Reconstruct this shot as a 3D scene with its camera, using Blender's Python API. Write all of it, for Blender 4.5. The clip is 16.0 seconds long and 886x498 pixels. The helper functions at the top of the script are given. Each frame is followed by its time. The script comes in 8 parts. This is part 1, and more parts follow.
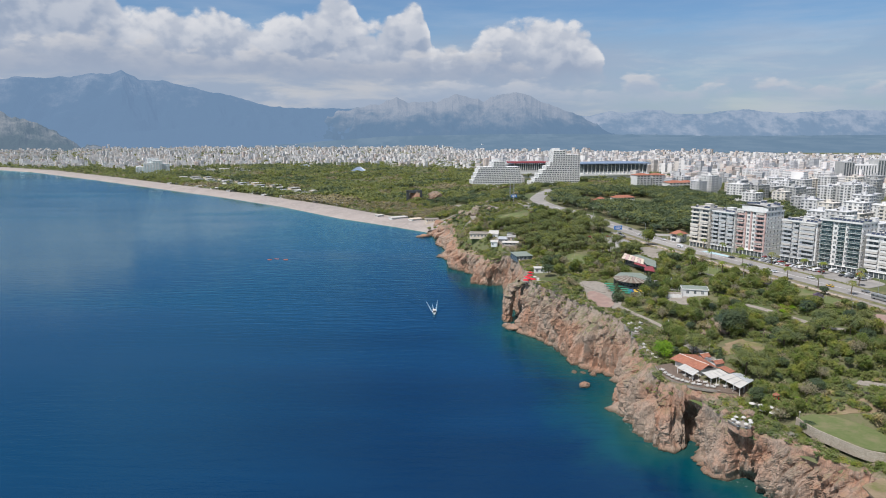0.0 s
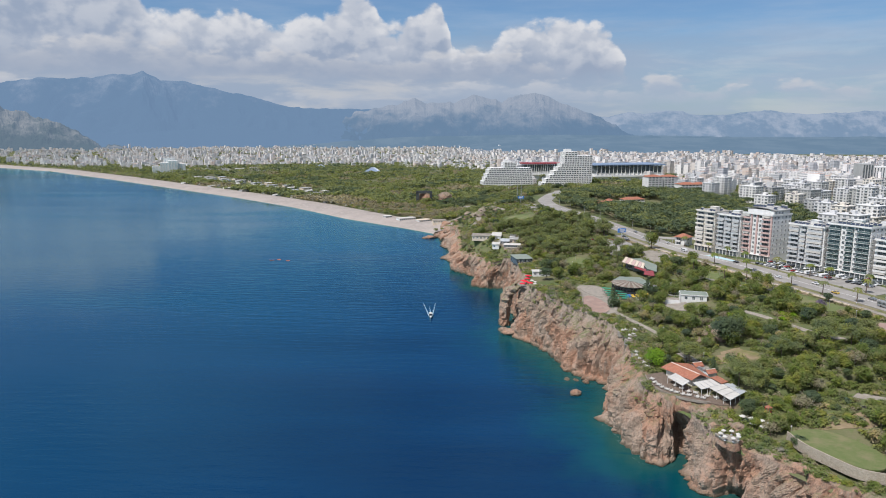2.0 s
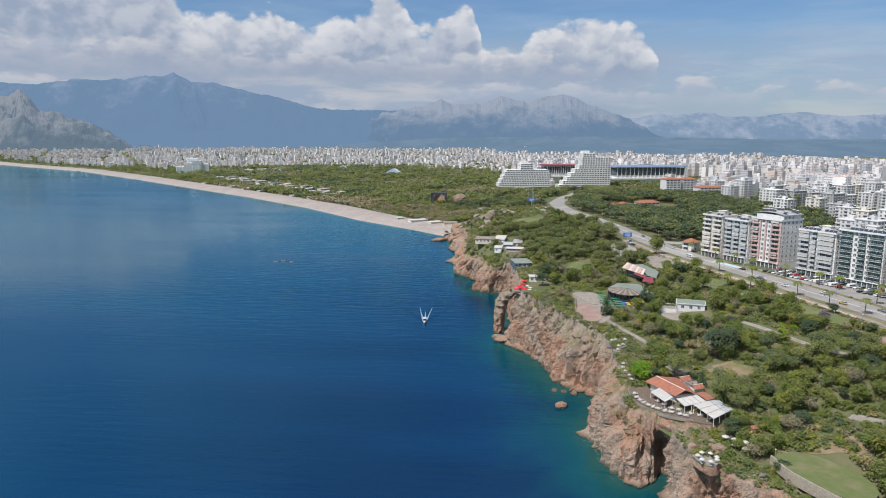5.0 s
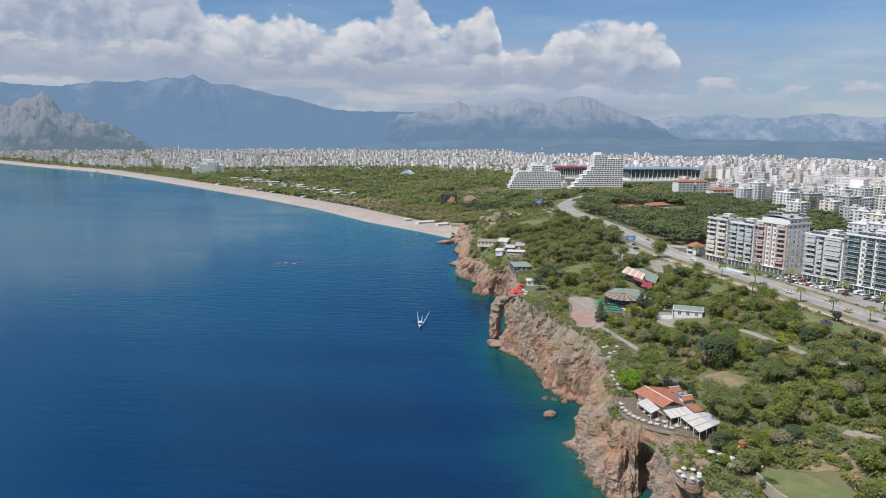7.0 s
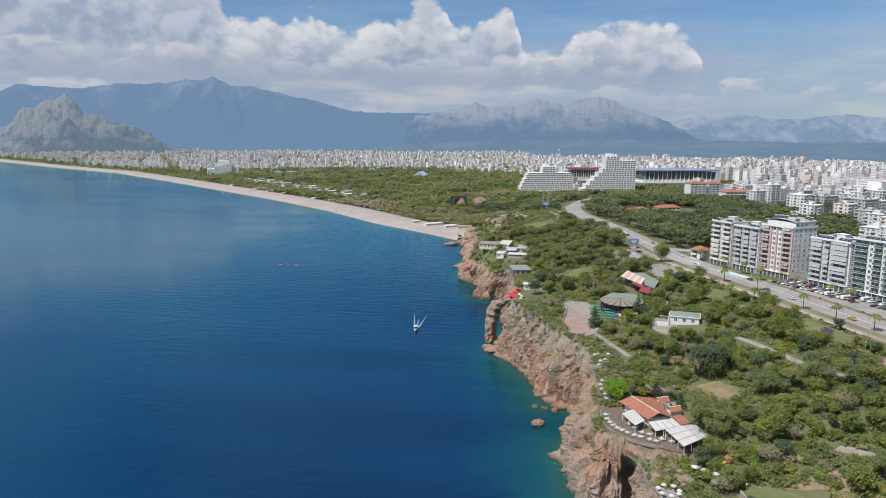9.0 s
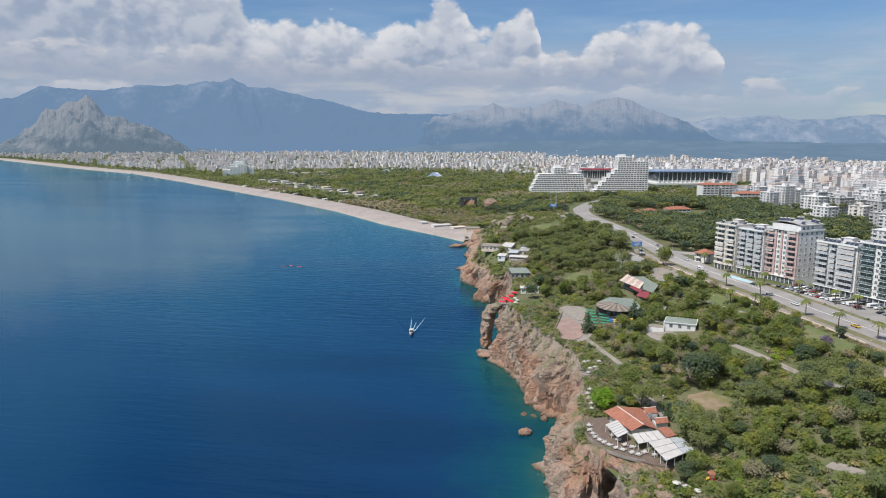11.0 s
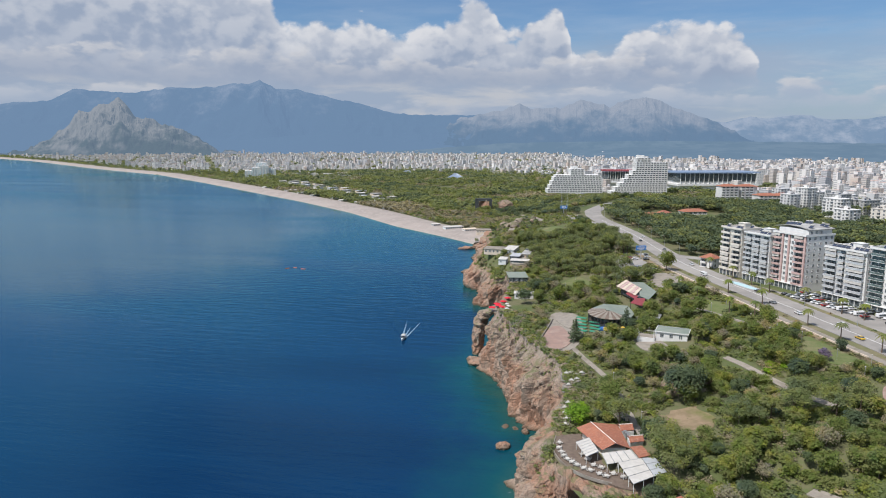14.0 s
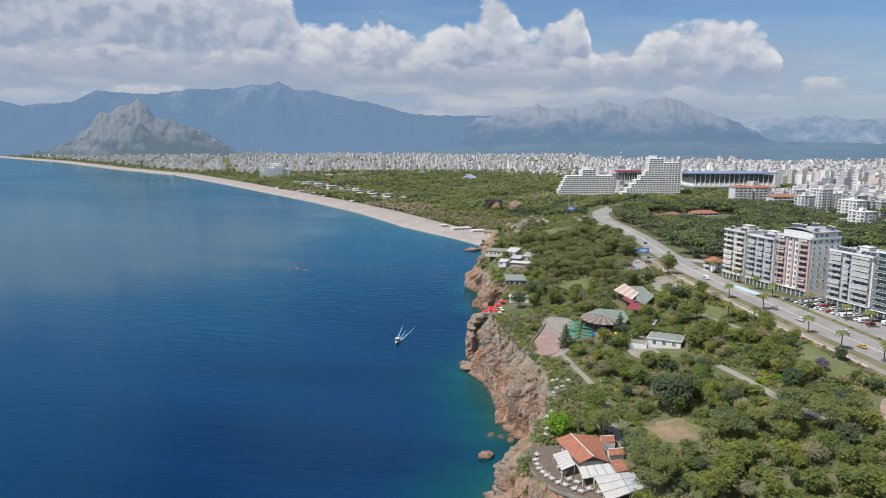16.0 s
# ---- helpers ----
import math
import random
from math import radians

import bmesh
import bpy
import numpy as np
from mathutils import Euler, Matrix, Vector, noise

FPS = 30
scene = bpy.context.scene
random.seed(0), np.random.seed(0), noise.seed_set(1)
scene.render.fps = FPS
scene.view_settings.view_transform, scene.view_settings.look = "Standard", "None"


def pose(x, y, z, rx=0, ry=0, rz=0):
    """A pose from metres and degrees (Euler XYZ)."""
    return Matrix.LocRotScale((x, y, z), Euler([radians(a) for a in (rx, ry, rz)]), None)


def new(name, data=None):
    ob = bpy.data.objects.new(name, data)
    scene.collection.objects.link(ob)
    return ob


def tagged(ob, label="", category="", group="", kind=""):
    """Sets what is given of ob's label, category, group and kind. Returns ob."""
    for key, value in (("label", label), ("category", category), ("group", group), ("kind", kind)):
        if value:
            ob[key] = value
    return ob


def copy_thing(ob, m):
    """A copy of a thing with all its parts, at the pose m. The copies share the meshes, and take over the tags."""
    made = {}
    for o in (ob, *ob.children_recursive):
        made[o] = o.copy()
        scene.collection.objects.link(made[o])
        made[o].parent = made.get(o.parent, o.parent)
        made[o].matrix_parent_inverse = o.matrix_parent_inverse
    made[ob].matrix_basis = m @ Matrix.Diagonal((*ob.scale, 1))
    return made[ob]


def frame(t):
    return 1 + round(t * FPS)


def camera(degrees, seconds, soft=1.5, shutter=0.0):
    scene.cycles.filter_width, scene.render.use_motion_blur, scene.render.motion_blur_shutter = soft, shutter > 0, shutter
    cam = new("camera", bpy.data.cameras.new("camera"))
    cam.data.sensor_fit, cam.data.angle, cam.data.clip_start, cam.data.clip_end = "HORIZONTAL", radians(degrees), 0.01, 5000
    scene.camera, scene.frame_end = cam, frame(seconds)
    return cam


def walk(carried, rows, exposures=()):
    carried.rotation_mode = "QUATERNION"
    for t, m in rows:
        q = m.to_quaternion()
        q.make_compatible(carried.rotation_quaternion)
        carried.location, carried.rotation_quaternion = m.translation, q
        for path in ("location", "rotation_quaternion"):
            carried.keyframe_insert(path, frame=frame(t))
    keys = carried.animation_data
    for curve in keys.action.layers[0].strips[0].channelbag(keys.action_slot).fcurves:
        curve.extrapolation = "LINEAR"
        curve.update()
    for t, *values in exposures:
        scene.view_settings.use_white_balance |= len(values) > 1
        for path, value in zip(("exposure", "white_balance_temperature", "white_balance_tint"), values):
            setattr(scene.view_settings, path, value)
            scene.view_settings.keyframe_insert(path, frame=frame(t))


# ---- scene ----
cam = camera(65.9, 16.0, 1.0)
METRES, EYE, TILT, LEAN, TURN = 136.0, 128.0, -10.0, 0.0, 0.0
ROWS = [
    (0.0, 0.0, 0.0, 0.0, 0.0, 0.0, -0.0),
    (0.5, 0.0284, 0.0151, 0.002, 0.39, 0.01, -0.1),
    (1.0, 0.0566, 0.0306, 0.0039, 0.79, 0.02, -0.21),
    (1.5, 0.0844, 0.0459, 0.0061, 1.19, 0.04, -0.3),
    (2.0, 0.1119, 0.0619, 0.008, 1.59, 0.05, -0.39),
    (2.5, 0.1391, 0.0778, 0.0099, 1.99, 0.07, -0.49),
    (3.0, 0.1662, 0.0945, 0.0119, 2.39, 0.09, -0.57),
    (3.5, 0.1931, 0.1107, 0.0139, 2.78, 0.12, -0.66),
    (4.0, 0.2202, 0.1281, 0.0159, 3.18, 0.12, -0.75),
    (6.5, 0.3542, 0.2154, 0.0254, 5.17, 0.23, -1.18),
    (7.0, 0.38, 0.233, 0.0276, 5.57, 0.25, -1.25),
    (7.5, 0.4055, 0.2498, 0.0299, 5.96, 0.27, -1.31),
    (8.0, 0.4309, 0.2681, 0.032, 6.36, 0.3, -1.38),
    (8.5, 0.4561, 0.2863, 0.0343, 6.75, 0.32, -1.44),
    (9.0, 0.4808, 0.3041, 0.0366, 7.14, 0.33, -1.51),
    (11.5, 0.6026, 0.3931, 0.0499, 9.11, 0.37, -1.75),
    (12.0, 0.6267, 0.4121, 0.0527, 9.5, 0.37, -1.8),
    (12.5, 0.6505, 0.4313, 0.0551, 9.89, 0.37, -1.85),
    (13.0, 0.6743, 0.4504, 0.0579, 10.29, 0.37, -1.9),
    (13.5, 0.6981, 0.4699, 0.0606, 10.68, 0.37, -1.95),
    (14.0, 0.7217, 0.4899, 0.0632, 11.08, 0.38, -2.0),
    (14.5, 0.7448, 0.5099, 0.0657, 11.47, 0.38, -2.06),
    (15.0, 0.768, 0.5302, 0.068, 11.87, 0.38, -2.11),
    (15.5, 0.7911, 0.5507, 0.0708, 12.26, 0.38, -2.16),
    (16.0, 0.8141, 0.5718, 0.0735, 12.66, 0.38, -2.22),
]
walk(cam, [(t, pose(0, 0, EYE, TILT, LEAN, TURN) @ pose(METRES * x, METRES * y, METRES * z, 90 + pitch, roll, yaw)) for t, x, y, z, yaw, pitch, roll in ROWS])

# ---- world, sun ----
SUN_AZ, SUN_EL = -136.0, 57.0          # degrees clockwise from the view's north (+y), and above the horizon


def nodes_of(tree):
    tree.nodes.clear()

    def add(kind, **inputs):
        node = tree.nodes.new(kind)
        for key, value in inputs.items():
            key = key.replace("_", " ")
            if hasattr(value, "is_output"):
                tree.links.new(value, node.inputs[key])
            else:
                node.inputs[key].default_value = value
        return node

    def calc(op, a, b=0.0, c=0.0, clamp=False):
        node = tree.nodes.new("ShaderNodeMath")
        node.operation, node.use_clamp = op, clamp
        for k, value in enumerate((a, b, c)):
            if hasattr(value, "is_output"):
                tree.links.new(value, node.inputs[k])
            else:
                node.inputs[k].default_value = value
        return node.outputs[0]

    def blend(fac, a, b, mode="MIX"):
        node = tree.nodes.new("ShaderNodeMix")
        node.data_type, node.blend_type = "RGBA", mode
        for k, value in ((0, fac), (6, a), (7, b)):
            if hasattr(value, "is_output"):
                tree.links.new(value, node.inputs[k])
            else:
                node.inputs[k].default_value = value if k == 0 else (*value, 1.0)[:4]
        return node.outputs[2]

    def ramp(x, lo, hi, out0=0.0, out1=1.0, smooth=True):
        node = tree.nodes.new("ShaderNodeMapRange")
        node.interpolation_type = "SMOOTHSTEP" if smooth else "LINEAR"
        tree.links.new(x, node.inputs[0])
        for k, value in zip((1, 2, 3, 4), (lo, hi, out0, out1)):
            node.inputs[k].default_value = value
        return node.outputs[0]

    return add, calc, blend, ramp


def make_world():
    world = bpy.data.worlds.new("sky")
    scene.world = world
    world.use_nodes = True
    tree = world.node_tree
    add, calc, blend, ramp = nodes_of(tree)
    sky = add("ShaderNodeTexSky")
    sky.sky_type, sky.sun_disc = "NISHITA", False
    sky.sun_elevation, sky.sun_rotation = radians(SUN_EL), radians(SUN_AZ)
    sky.air_density, sky.dust_density, sky.ozone_density, sky.altitude = 1.0, 0.6, 2.0, 100.0
    ray = add("ShaderNodeTexCoord").outputs["Generated"]
    sep = add("ShaderNodeSeparateXYZ", Vector=ray)
    az = calc("ARCTAN2", sep.outputs[0], sep.outputs[1])
    el = calc("ARCSINE", sep.outputs[2])

    def profile(points, shifted):
        """A curve over the azimuth, -1 to 1 radian, of heights up to 0.25 radian."""
        node = add("ShaderNodeFloatCurve", Value=ramp(shifted, -1.0, 1.0, 0.0, 1.0, False))
        curve = node.mapping.curves[0]
        for i, (a, e) in enumerate(points):
            p = (a + 1) / 2, e / 0.25
            if i < 2:
                curve.points[i].location = p
            else:
                curve.points.new(*p)
        node.mapping.update()
        return calc("MULTIPLY", node.outputs[0], 0.25)

    def billow(d_az, d_el, seed, flat):
        """Heaped puffs of three sizes, about zero."""
        at = add("ShaderNodeCombineXYZ", X=calc("ADD", az, d_az + seed), Y=calc("MULTIPLY", calc("ADD", el, d_el), flat), Z=0.0).outputs[0]
        bend = add("ShaderNodeTexNoise", Vector=at, Scale=30.0, Detail=4.0, Roughness=0.6)
        push = add("ShaderNodeVectorMath", Vector=bend.outputs["Color"])
        push.operation = "MULTIPLY_ADD"
        push.inputs[1].default_value = (0.03, 0.03, 0.0)
        tree.links.new(at, push.inputs[2])
        total = None
        for scale, share in ((17.0, 0.50), (42.0, 0.26), (95.0, 0.11)):
            cell = add("ShaderNodeTexVoronoi", Vector=push.outputs[0], Scale=scale)
            cell.voronoi_dimensions, cell.feature = "2D", "SMOOTH_F1"
            cell.inputs["Smoothness"].default_value = 0.8
            one = calc("MULTIPLY", calc("SUBTRACT", 0.42, cell.outputs[0]), share)
            total = one if total is None else calc("ADD", total, one)
        fine = add("ShaderNodeTexNoise", Vector=at, Scale=11.0, Detail=9.0, Roughness=0.56).outputs[0]
        return calc("ADD", total, calc("MULTIPLY", calc("SUBTRACT", fine, 0.5), 0.85))

    def bank(below, points, base, seed, flat, lump, edge, thick, lit, shade, most):
        """One bank of heaped cloud over what lies behind it: bright heads, grey bodies, a soft flat base."""
        here, up = billow(0.0, 0.0, seed, flat), billow(-0.010, 0.014, seed, flat)
        top = profile(points, az)
        rise = calc("ADD", calc("SUBTRACT", top, el), calc("MULTIPLY", here, lump))
        floor_el = calc("ADD", el, calc("MULTIPLY", here, 0.03))
        cover = calc("MULTIPLY", calc("MULTIPLY", ramp(rise, 0.0, edge), ramp(floor_el, base - 0.018, base + 0.014)), most)
        head = ramp(rise, thick, 0.004)
        relief = ramp(calc("SUBTRACT", here, up), -0.17, 0.21)
        belly = ramp(floor_el, base, base + 0.035, 0.35, 1.0)
        light = calc("ADD", calc("MULTIPLY", head, 0.50), calc("MULTIPLY", calc("MULTIPLY", relief, ramp(rise, thick * 2.4, 0.01, 0.45, 1.0)), 0.60), clamp=True)
        return blend(cover, below, blend(calc("MULTIPLY", light, belly), shade, lit))

    wisp = add("ShaderNodeTexNoise", Vector=add("ShaderNodeCombineXYZ", X=calc("MULTIPLY", az, 0.6), Y=calc("MULTIPLY", el, 4.0), Z=2.0).outputs[0],
               Scale=9.0, Detail=6.0, Roughness=0.6).outputs[0]
    veil = calc("MULTIPLY", ramp(wisp, 0.36, 0.75), ramp(el, 0.24, 0.02, 0.05, 0.8))
    clear = blend(ramp(el, 0.19, 0.34, 1.0, 0.0), sky.outputs[0], (0.58, 0.69, 0.80), "MULTIPLY")
    drift = add("ShaderNodeTexNoise", Vector=ray, Scale=2.6, Detail=6.0, Roughness=0.6).outputs[0]
    clear = blend(calc("MULTIPLY", ramp(drift, 0.40, 0.60), ramp(el, 0.24, 0.5, 0.0, 0.8)), clear, (6.0, 6.1, 6.3))
    back = blend(veil, clear, (3.9, 4.5, 5.4))
    # long grey and cream bands low down, the high heaps, smaller heaps before them, and puffs along the mountains
    sheet = add("ShaderNodeTexNoise", Vector=add("ShaderNodeCombineXYZ", X=az, Y=calc("MULTIPLY", el, 5.0), Z=7.0).outputs[0], Scale=6.5, Detail=8.0, Roughness=0.58, Distortion=0.3).outputs[0]
    bands = blend(ramp(sheet, 0.44, 0.66), (3.05, 3.55, 4.4), (4.7, 4.65, 4.8))
    spread_out = calc("MULTIPLY", ramp(calc("ADD", el, calc("MULTIPLY", calc("SUBTRACT", sheet, 0.5), 0.10)), 0.150, 0.085), ramp(az, 0.10, 0.34, 0.96, 0.55))
    back = blend(spread_out, back, bands)
    back = bank(back, CLOUD_TOPS, 0.074, 0.0, 1.35, 0.066, 0.013, 0.062, (6.35, 6.15, 6.15), (2.9, 3.35, 4.2), 1.0)
    back = bank(back, CLOUD_BANK, 0.078, 3.7, 2.0, 0.085, 0.022, 0.034, (5.8, 5.55, 5.5), (3.0, 3.4, 4.2), ramp(az, 0.12, 0.26, 0.85, 0.2))
    back = bank(back, CLOUD_LOW, 0.046, 8.1, 2.4, 0.055, 0.018, 0.022, (6.0, 5.65, 5.5), (3.5, 3.95, 4.7), 0.9)
    colour = blend(1.0, back, (0.95, 1.0, 1.06), "MULTIPLY")
    out = add("ShaderNodeOutputWorld", Surface=add("ShaderNodeBackground", Color=colour, Strength=0.115).outputs[0])


CLOUD_TOPS = [
    (-1.0, 0.21), (1.0, 0.055), (-0.46, 0.205), (-0.39, 0.150), (-0.34, 0.156), (-0.27, 0.150), (-0.215, 0.148), (-0.18, 0.172), (-0.145, 0.185), (-0.12, 0.155), (-0.10, 0.140),
    (-0.075, 0.165), (-0.035, 0.182), (-0.022, 0.140), (-0.01, 0.108), (0.04, 0.122), (0.09, 0.150), (0.15, 0.146), (0.195, 0.130), (0.22, 0.095), (0.245, 0.066), (0.285, 0.073), (0.33, 0.058), (0.42, 0.062), (0.5, 0.052)]
CLOUD_BANK = [(-1.0, 0.12), (1.0, 0.02), (-0.70, 0.118), (-0.55, 0.105), (-0.42, 0.118), (-0.30, 0.102), (-0.20, 0.112), (-0.10, 0.098), (0.0, 0.104), (0.10, 0.088), (0.20, 0.070), (0.30, 0.045)]
CLOUD_LOW = [(-1.0, 0.055), (1.0, 0.055), (-0.60, 0.066), (-0.40, 0.050), (-0.25, 0.045), (-0.12, 0.062), (0.0, 0.070), (0.12, 0.074), (0.20, 0.056), (0.28, 0.074), (0.33, 0.056), (0.42, 0.060), (0.55, 0.050)]
make_world()
sun = new("sun", bpy.data.lights.new("sun", "SUN"))
sun.data.energy, sun.data.angle, sun.data.color = 4.8, radians(0.6), (1.0, 0.97, 0.945)
sun.rotation_euler = (radians(90 - SUN_EL), 0, radians(180 - SUN_AZ))

# ---- plan of the shore and the heights of the land ----
FOOT = [(160.0, -120.0), (145.6, 48.0), (134.4, 136.0), (126.4, 190.4), (118.4, 209.6), (112.8, 222.4), (114.4, 231.2), (107.6, 232.0), (103.2, 237.2), (104.8, 248.8), (105.6, 261.6), (101.6, 265.6), (94.8, 259.2), (86, 259.5), (83.2, 270.4), (82, 282), (79, 296), (81.5, 307), (85.6, 312.8), (91.2, 326.4), (91.6, 336.8), (88.0, 345.6), (76.0, 352.8), (70.4, 375.2), (62.0, 400.0), (55.0, 412.0), (49.0, 425.6), (53.5, 448.0), (52.8, 480.0), (52.8, 520.0), (48.8, 547.2), (37.6, 551.2), (24.8, 557.6), (28.8, 584.0), (24.8, 604.8), (14.4, 608.0), (6.9, 625.6), (6.4, 656.0), (2.9, 692.0), (4.0, 736.0), (-5.2, 778.4), (-11.2, 820.8), (-17.6, 840.0)]
RIM = [(180.0, -120.0), (164.0, 48.0), (152.0, 136.0), (136.8, 196.0), (127.2, 206.4), (119.2, 219.2), (112.8, 227.2), (108.0, 232.0), (104.0, 237.6), (103.2, 248.0), (101.6, 257.6), (98.4, 263.2), (94.4, 263.6), (91.5, 267.5), (90, 273.5), (89.5, 281), (92, 296), (93, 308), (95, 317), (96, 330), (94.5, 341), (92.5, 350.5), (86.5, 361), (77, 378), (70, 394), (63, 413.6), (57.5, 426.8), (55.5, 446), (57.6, 480.0), (56.0, 520.0), (49.6, 547.2), (41.6, 553.6), (33.6, 564.8), (32.0, 585.6), (26.4, 601.6), (19.2, 611.2), (12.0, 627.2), (12.0, 656.0), (9.6, 692.0), (11.2, 736.0), (3.2, 778.4), (-3.2, 820.8), (-11.2, 849.6)]
RIM_Z = [24.0, 24.0, 22.4, 20.8, 20.8, 20.8, 20.8, 21.2, 21.6, 22.4, 22.4, 22.4, 24.3, 24.3, 24.3, 24.3, 24.3, 24.3, 24.3, 26.5, 27.8, 28.8, 29.6, 30.2, 30.4, 30.6, 30.6, 30.2, 29.6, 30.4, 26, 21, 18, 18, 16.5, 16, 16, 17, 15.5, 14.5, 12, 8, 4.5]
RIM_Y = [p[1] for p in RIM]
RIM_X = [p[0] for p in RIM]
SHORE = [(-20, 845), (-63, 893), (-150, 980), (-268, 1130), (-420, 1290), (-640, 1500), (-880, 1730), (-1210, 2030), (-1690, 2350), (-2470, 2930), (-3350, 3470), (-4200, 3950), (-6500, 5300)]
SHORE_Y = [p[1] for p in SHORE]
SHORE_X = [p[0] for p in SHORE]
BEACH_W = 42.0


def step(a, b, x):
    t = np.clip((x - a) / (b - a), 0.0, 1.0)
    return t * t * (3 - 2 * t)


def edge_x(y):
    """The sea's edge of the land: the cliff's rim, then the water's edge of the beach."""
    y = np.asarray(y, float)
    return np.where(y < 848, np.interp(y, RIM_Y, RIM_X), np.interp(y, SHORE_Y, SHORE_X))


def height(x, y):
    x, y = np.asarray(x, float), np.asarray(y, float)
    d = np.maximum(x - edge_x(y), 0.0)
    rim = np.interp(y, RIM_Y, RIM_Z)
    top = np.interp(y, [200, 330, 500, 900, 1130, 1330, 1800, 2600, 4900], [40, 41, 42, 44, 37, 28, 22, 14, 10])
    reach = np.interp(y, [300, 340, 372, 395, 420, 480, 600], [130, 105, 105, 150, 140, 110, 90])
    high = rim + (top - rim) * step(0, reach, d)
    # north of the café the ground climbs steeply behind a low rim
    shelf = np.interp(y, [520, 560, 600, 690, 760, 840], [30, 31, 31.5, 30, 26, 18])
    steep = rim + (shelf - rim) * step(0, 18, d) + (top - shelf) * step(14, 110, d)
    high = high + (steep - high) * step(535, 570, y)
    # towards the bay the land falls to the beach
    brow = np.interp(y, [620, 720, 800, 860, 1000, 1300, 2000, 3000, 4900], [-60, -20, 15, 35, 70, 110, 60, -250, -900])
    soft = np.interp(y, [620, 800, 900, 1100, 2000, 4900], [30, 45, 80, 140, 350, 800])
    low = 1.2 + 3.6 * step(0, BEACH_W, d) + 4.0 * step(60, 900, d)
    k = step(-soft, soft, x - brow) * (1 - step(2200, 3600, y) * 0.4)
    bay = low + (top - low) * k
    w = step(690, 850, y)
    return high + (np.minimum(bay, high + 60 * w) - high) * w

# ---- materials ----
def material(name, paint, rough=0.8, metal=0.0, bump=None, spec=0.3, translucent=0.0):
    """paint(add, calc, blend, ramp, pos) gives the colour's socket; bump: (scale, strength, distance)."""
    m = bpy.data.materials.new(name)
    m.use_nodes = True
    tree = m.node_tree
    add, calc, blend, ramp = nodes_of(tree)
    pos = add("ShaderNodeNewGeometry").outputs["Position"]
    colour = paint(add, calc, blend, ramp, pos) if callable(paint) else paint
    if not hasattr(colour, "is_output"):
        colour = (*colour, 1.0)[:4]
    shader = add("ShaderNodeBsdfPrincipled", Base_Color=colour, Roughness=rough, Metallic=metal)
    shader.inputs["Specular IOR Level"].default_value = spec
    if bump:
        tex = add("ShaderNodeTexNoise", Vector=pos, Scale=bump[0], Detail=6.0, Roughness=0.65)
        b = add("ShaderNodeBump", Strength=bump[1], Distance=bump[2], Height=tex.outputs[0])
        tree.links.new(b.outputs[0], shader.inputs["Normal"])
    last = shader.outputs[0]
    if translucent:
        leaf = add("ShaderNodeBsdfTranslucent", Color=colour)
        mix = add("ShaderNodeMixShader", Fac=translucent)
        tree.links.new(last, mix.inputs[1])
        tree.links.new(leaf.outputs[0], mix.inputs[2])
        last = mix.outputs[0]
    add("ShaderNodeOutputMaterial", Surface=last)
    return m


def mottled(a, b, scale, c=None, scale2=0.0, lo=0.35, hi=0.65):
    """Two colours in patches, with a third in patches of another size."""
    def paint(add, calc, blend, ramp, pos):
        n = add("ShaderNodeTexNoise", Vector=pos, Scale=scale, Detail=6.0, Roughness=0.62).outputs[0]
        out = blend(ramp(n, lo, hi), a, b)
        if c:
            n2 = add("ShaderNodeTexNoise", Vector=pos, Scale=scale2, Detail=5.0, Roughness=0.6).outputs[0]
            out = blend(ramp(n2, 0.48, 0.68), out, c)
        return out
    return paint


def foliage(a, b, c):
    """Leaf colours that vary from tree to tree, and from clump to clump."""
    def paint(add, calc, blend, ramp, pos):
        tree_rand = add("ShaderNodeObjectInfo").outputs["Random"]
        clump = add("ShaderNodeTexNoise", Vector=pos, Scale=0.45, Detail=3.0).outputs[0]
        leaf = add("ShaderNodeNewGeometry").outputs["Random Per Island"]
        out = blend(tree_rand, a, b)
        out = blend(ramp(clump, 0.35, 0.68), out, c)
        patch_a = add("ShaderNodeTexNoise", Vector=pos, Scale=0.16, Detail=2.0).outputs[0]
        patch_b = add("ShaderNodeTexNoise", Vector=pos, Scale=0.11, Detail=2.0, Distortion=0.6).outputs[0]
        out = blend(ramp(patch_a, 0.50, 0.66), out, blend(1.0, out, (1.38, 1.25, 0.85), "MULTIPLY"))
        out = blend(ramp(patch_b, 0.52, 0.68), out, blend(1.0, out, (0.82, 0.88, 1.15), "MULTIPLY"))
        return blend(calc("MULTIPLY", leaf, 0.25), out, (0.05, 0.065, 0.025))
    return paint


def ground_paint(add, calc, blend, ramp, pos):
    n = add("ShaderNodeTexNoise", Vector=pos, Scale=0.035, Detail=8.0, Roughness=0.62).outputs[0]
    n2 = add("ShaderNodeTexNoise", Vector=pos, Scale=0.3, Detail=6.0, Roughness=0.7).outputs[0]
    out = blend(ramp(n, 0.38, 0.6), (0.085, 0.105, 0.038), (0.14, 0.13, 0.07))
    return blend(ramp(n2, 0.5, 0.7), out, (0.095, 0.125, 0.04))


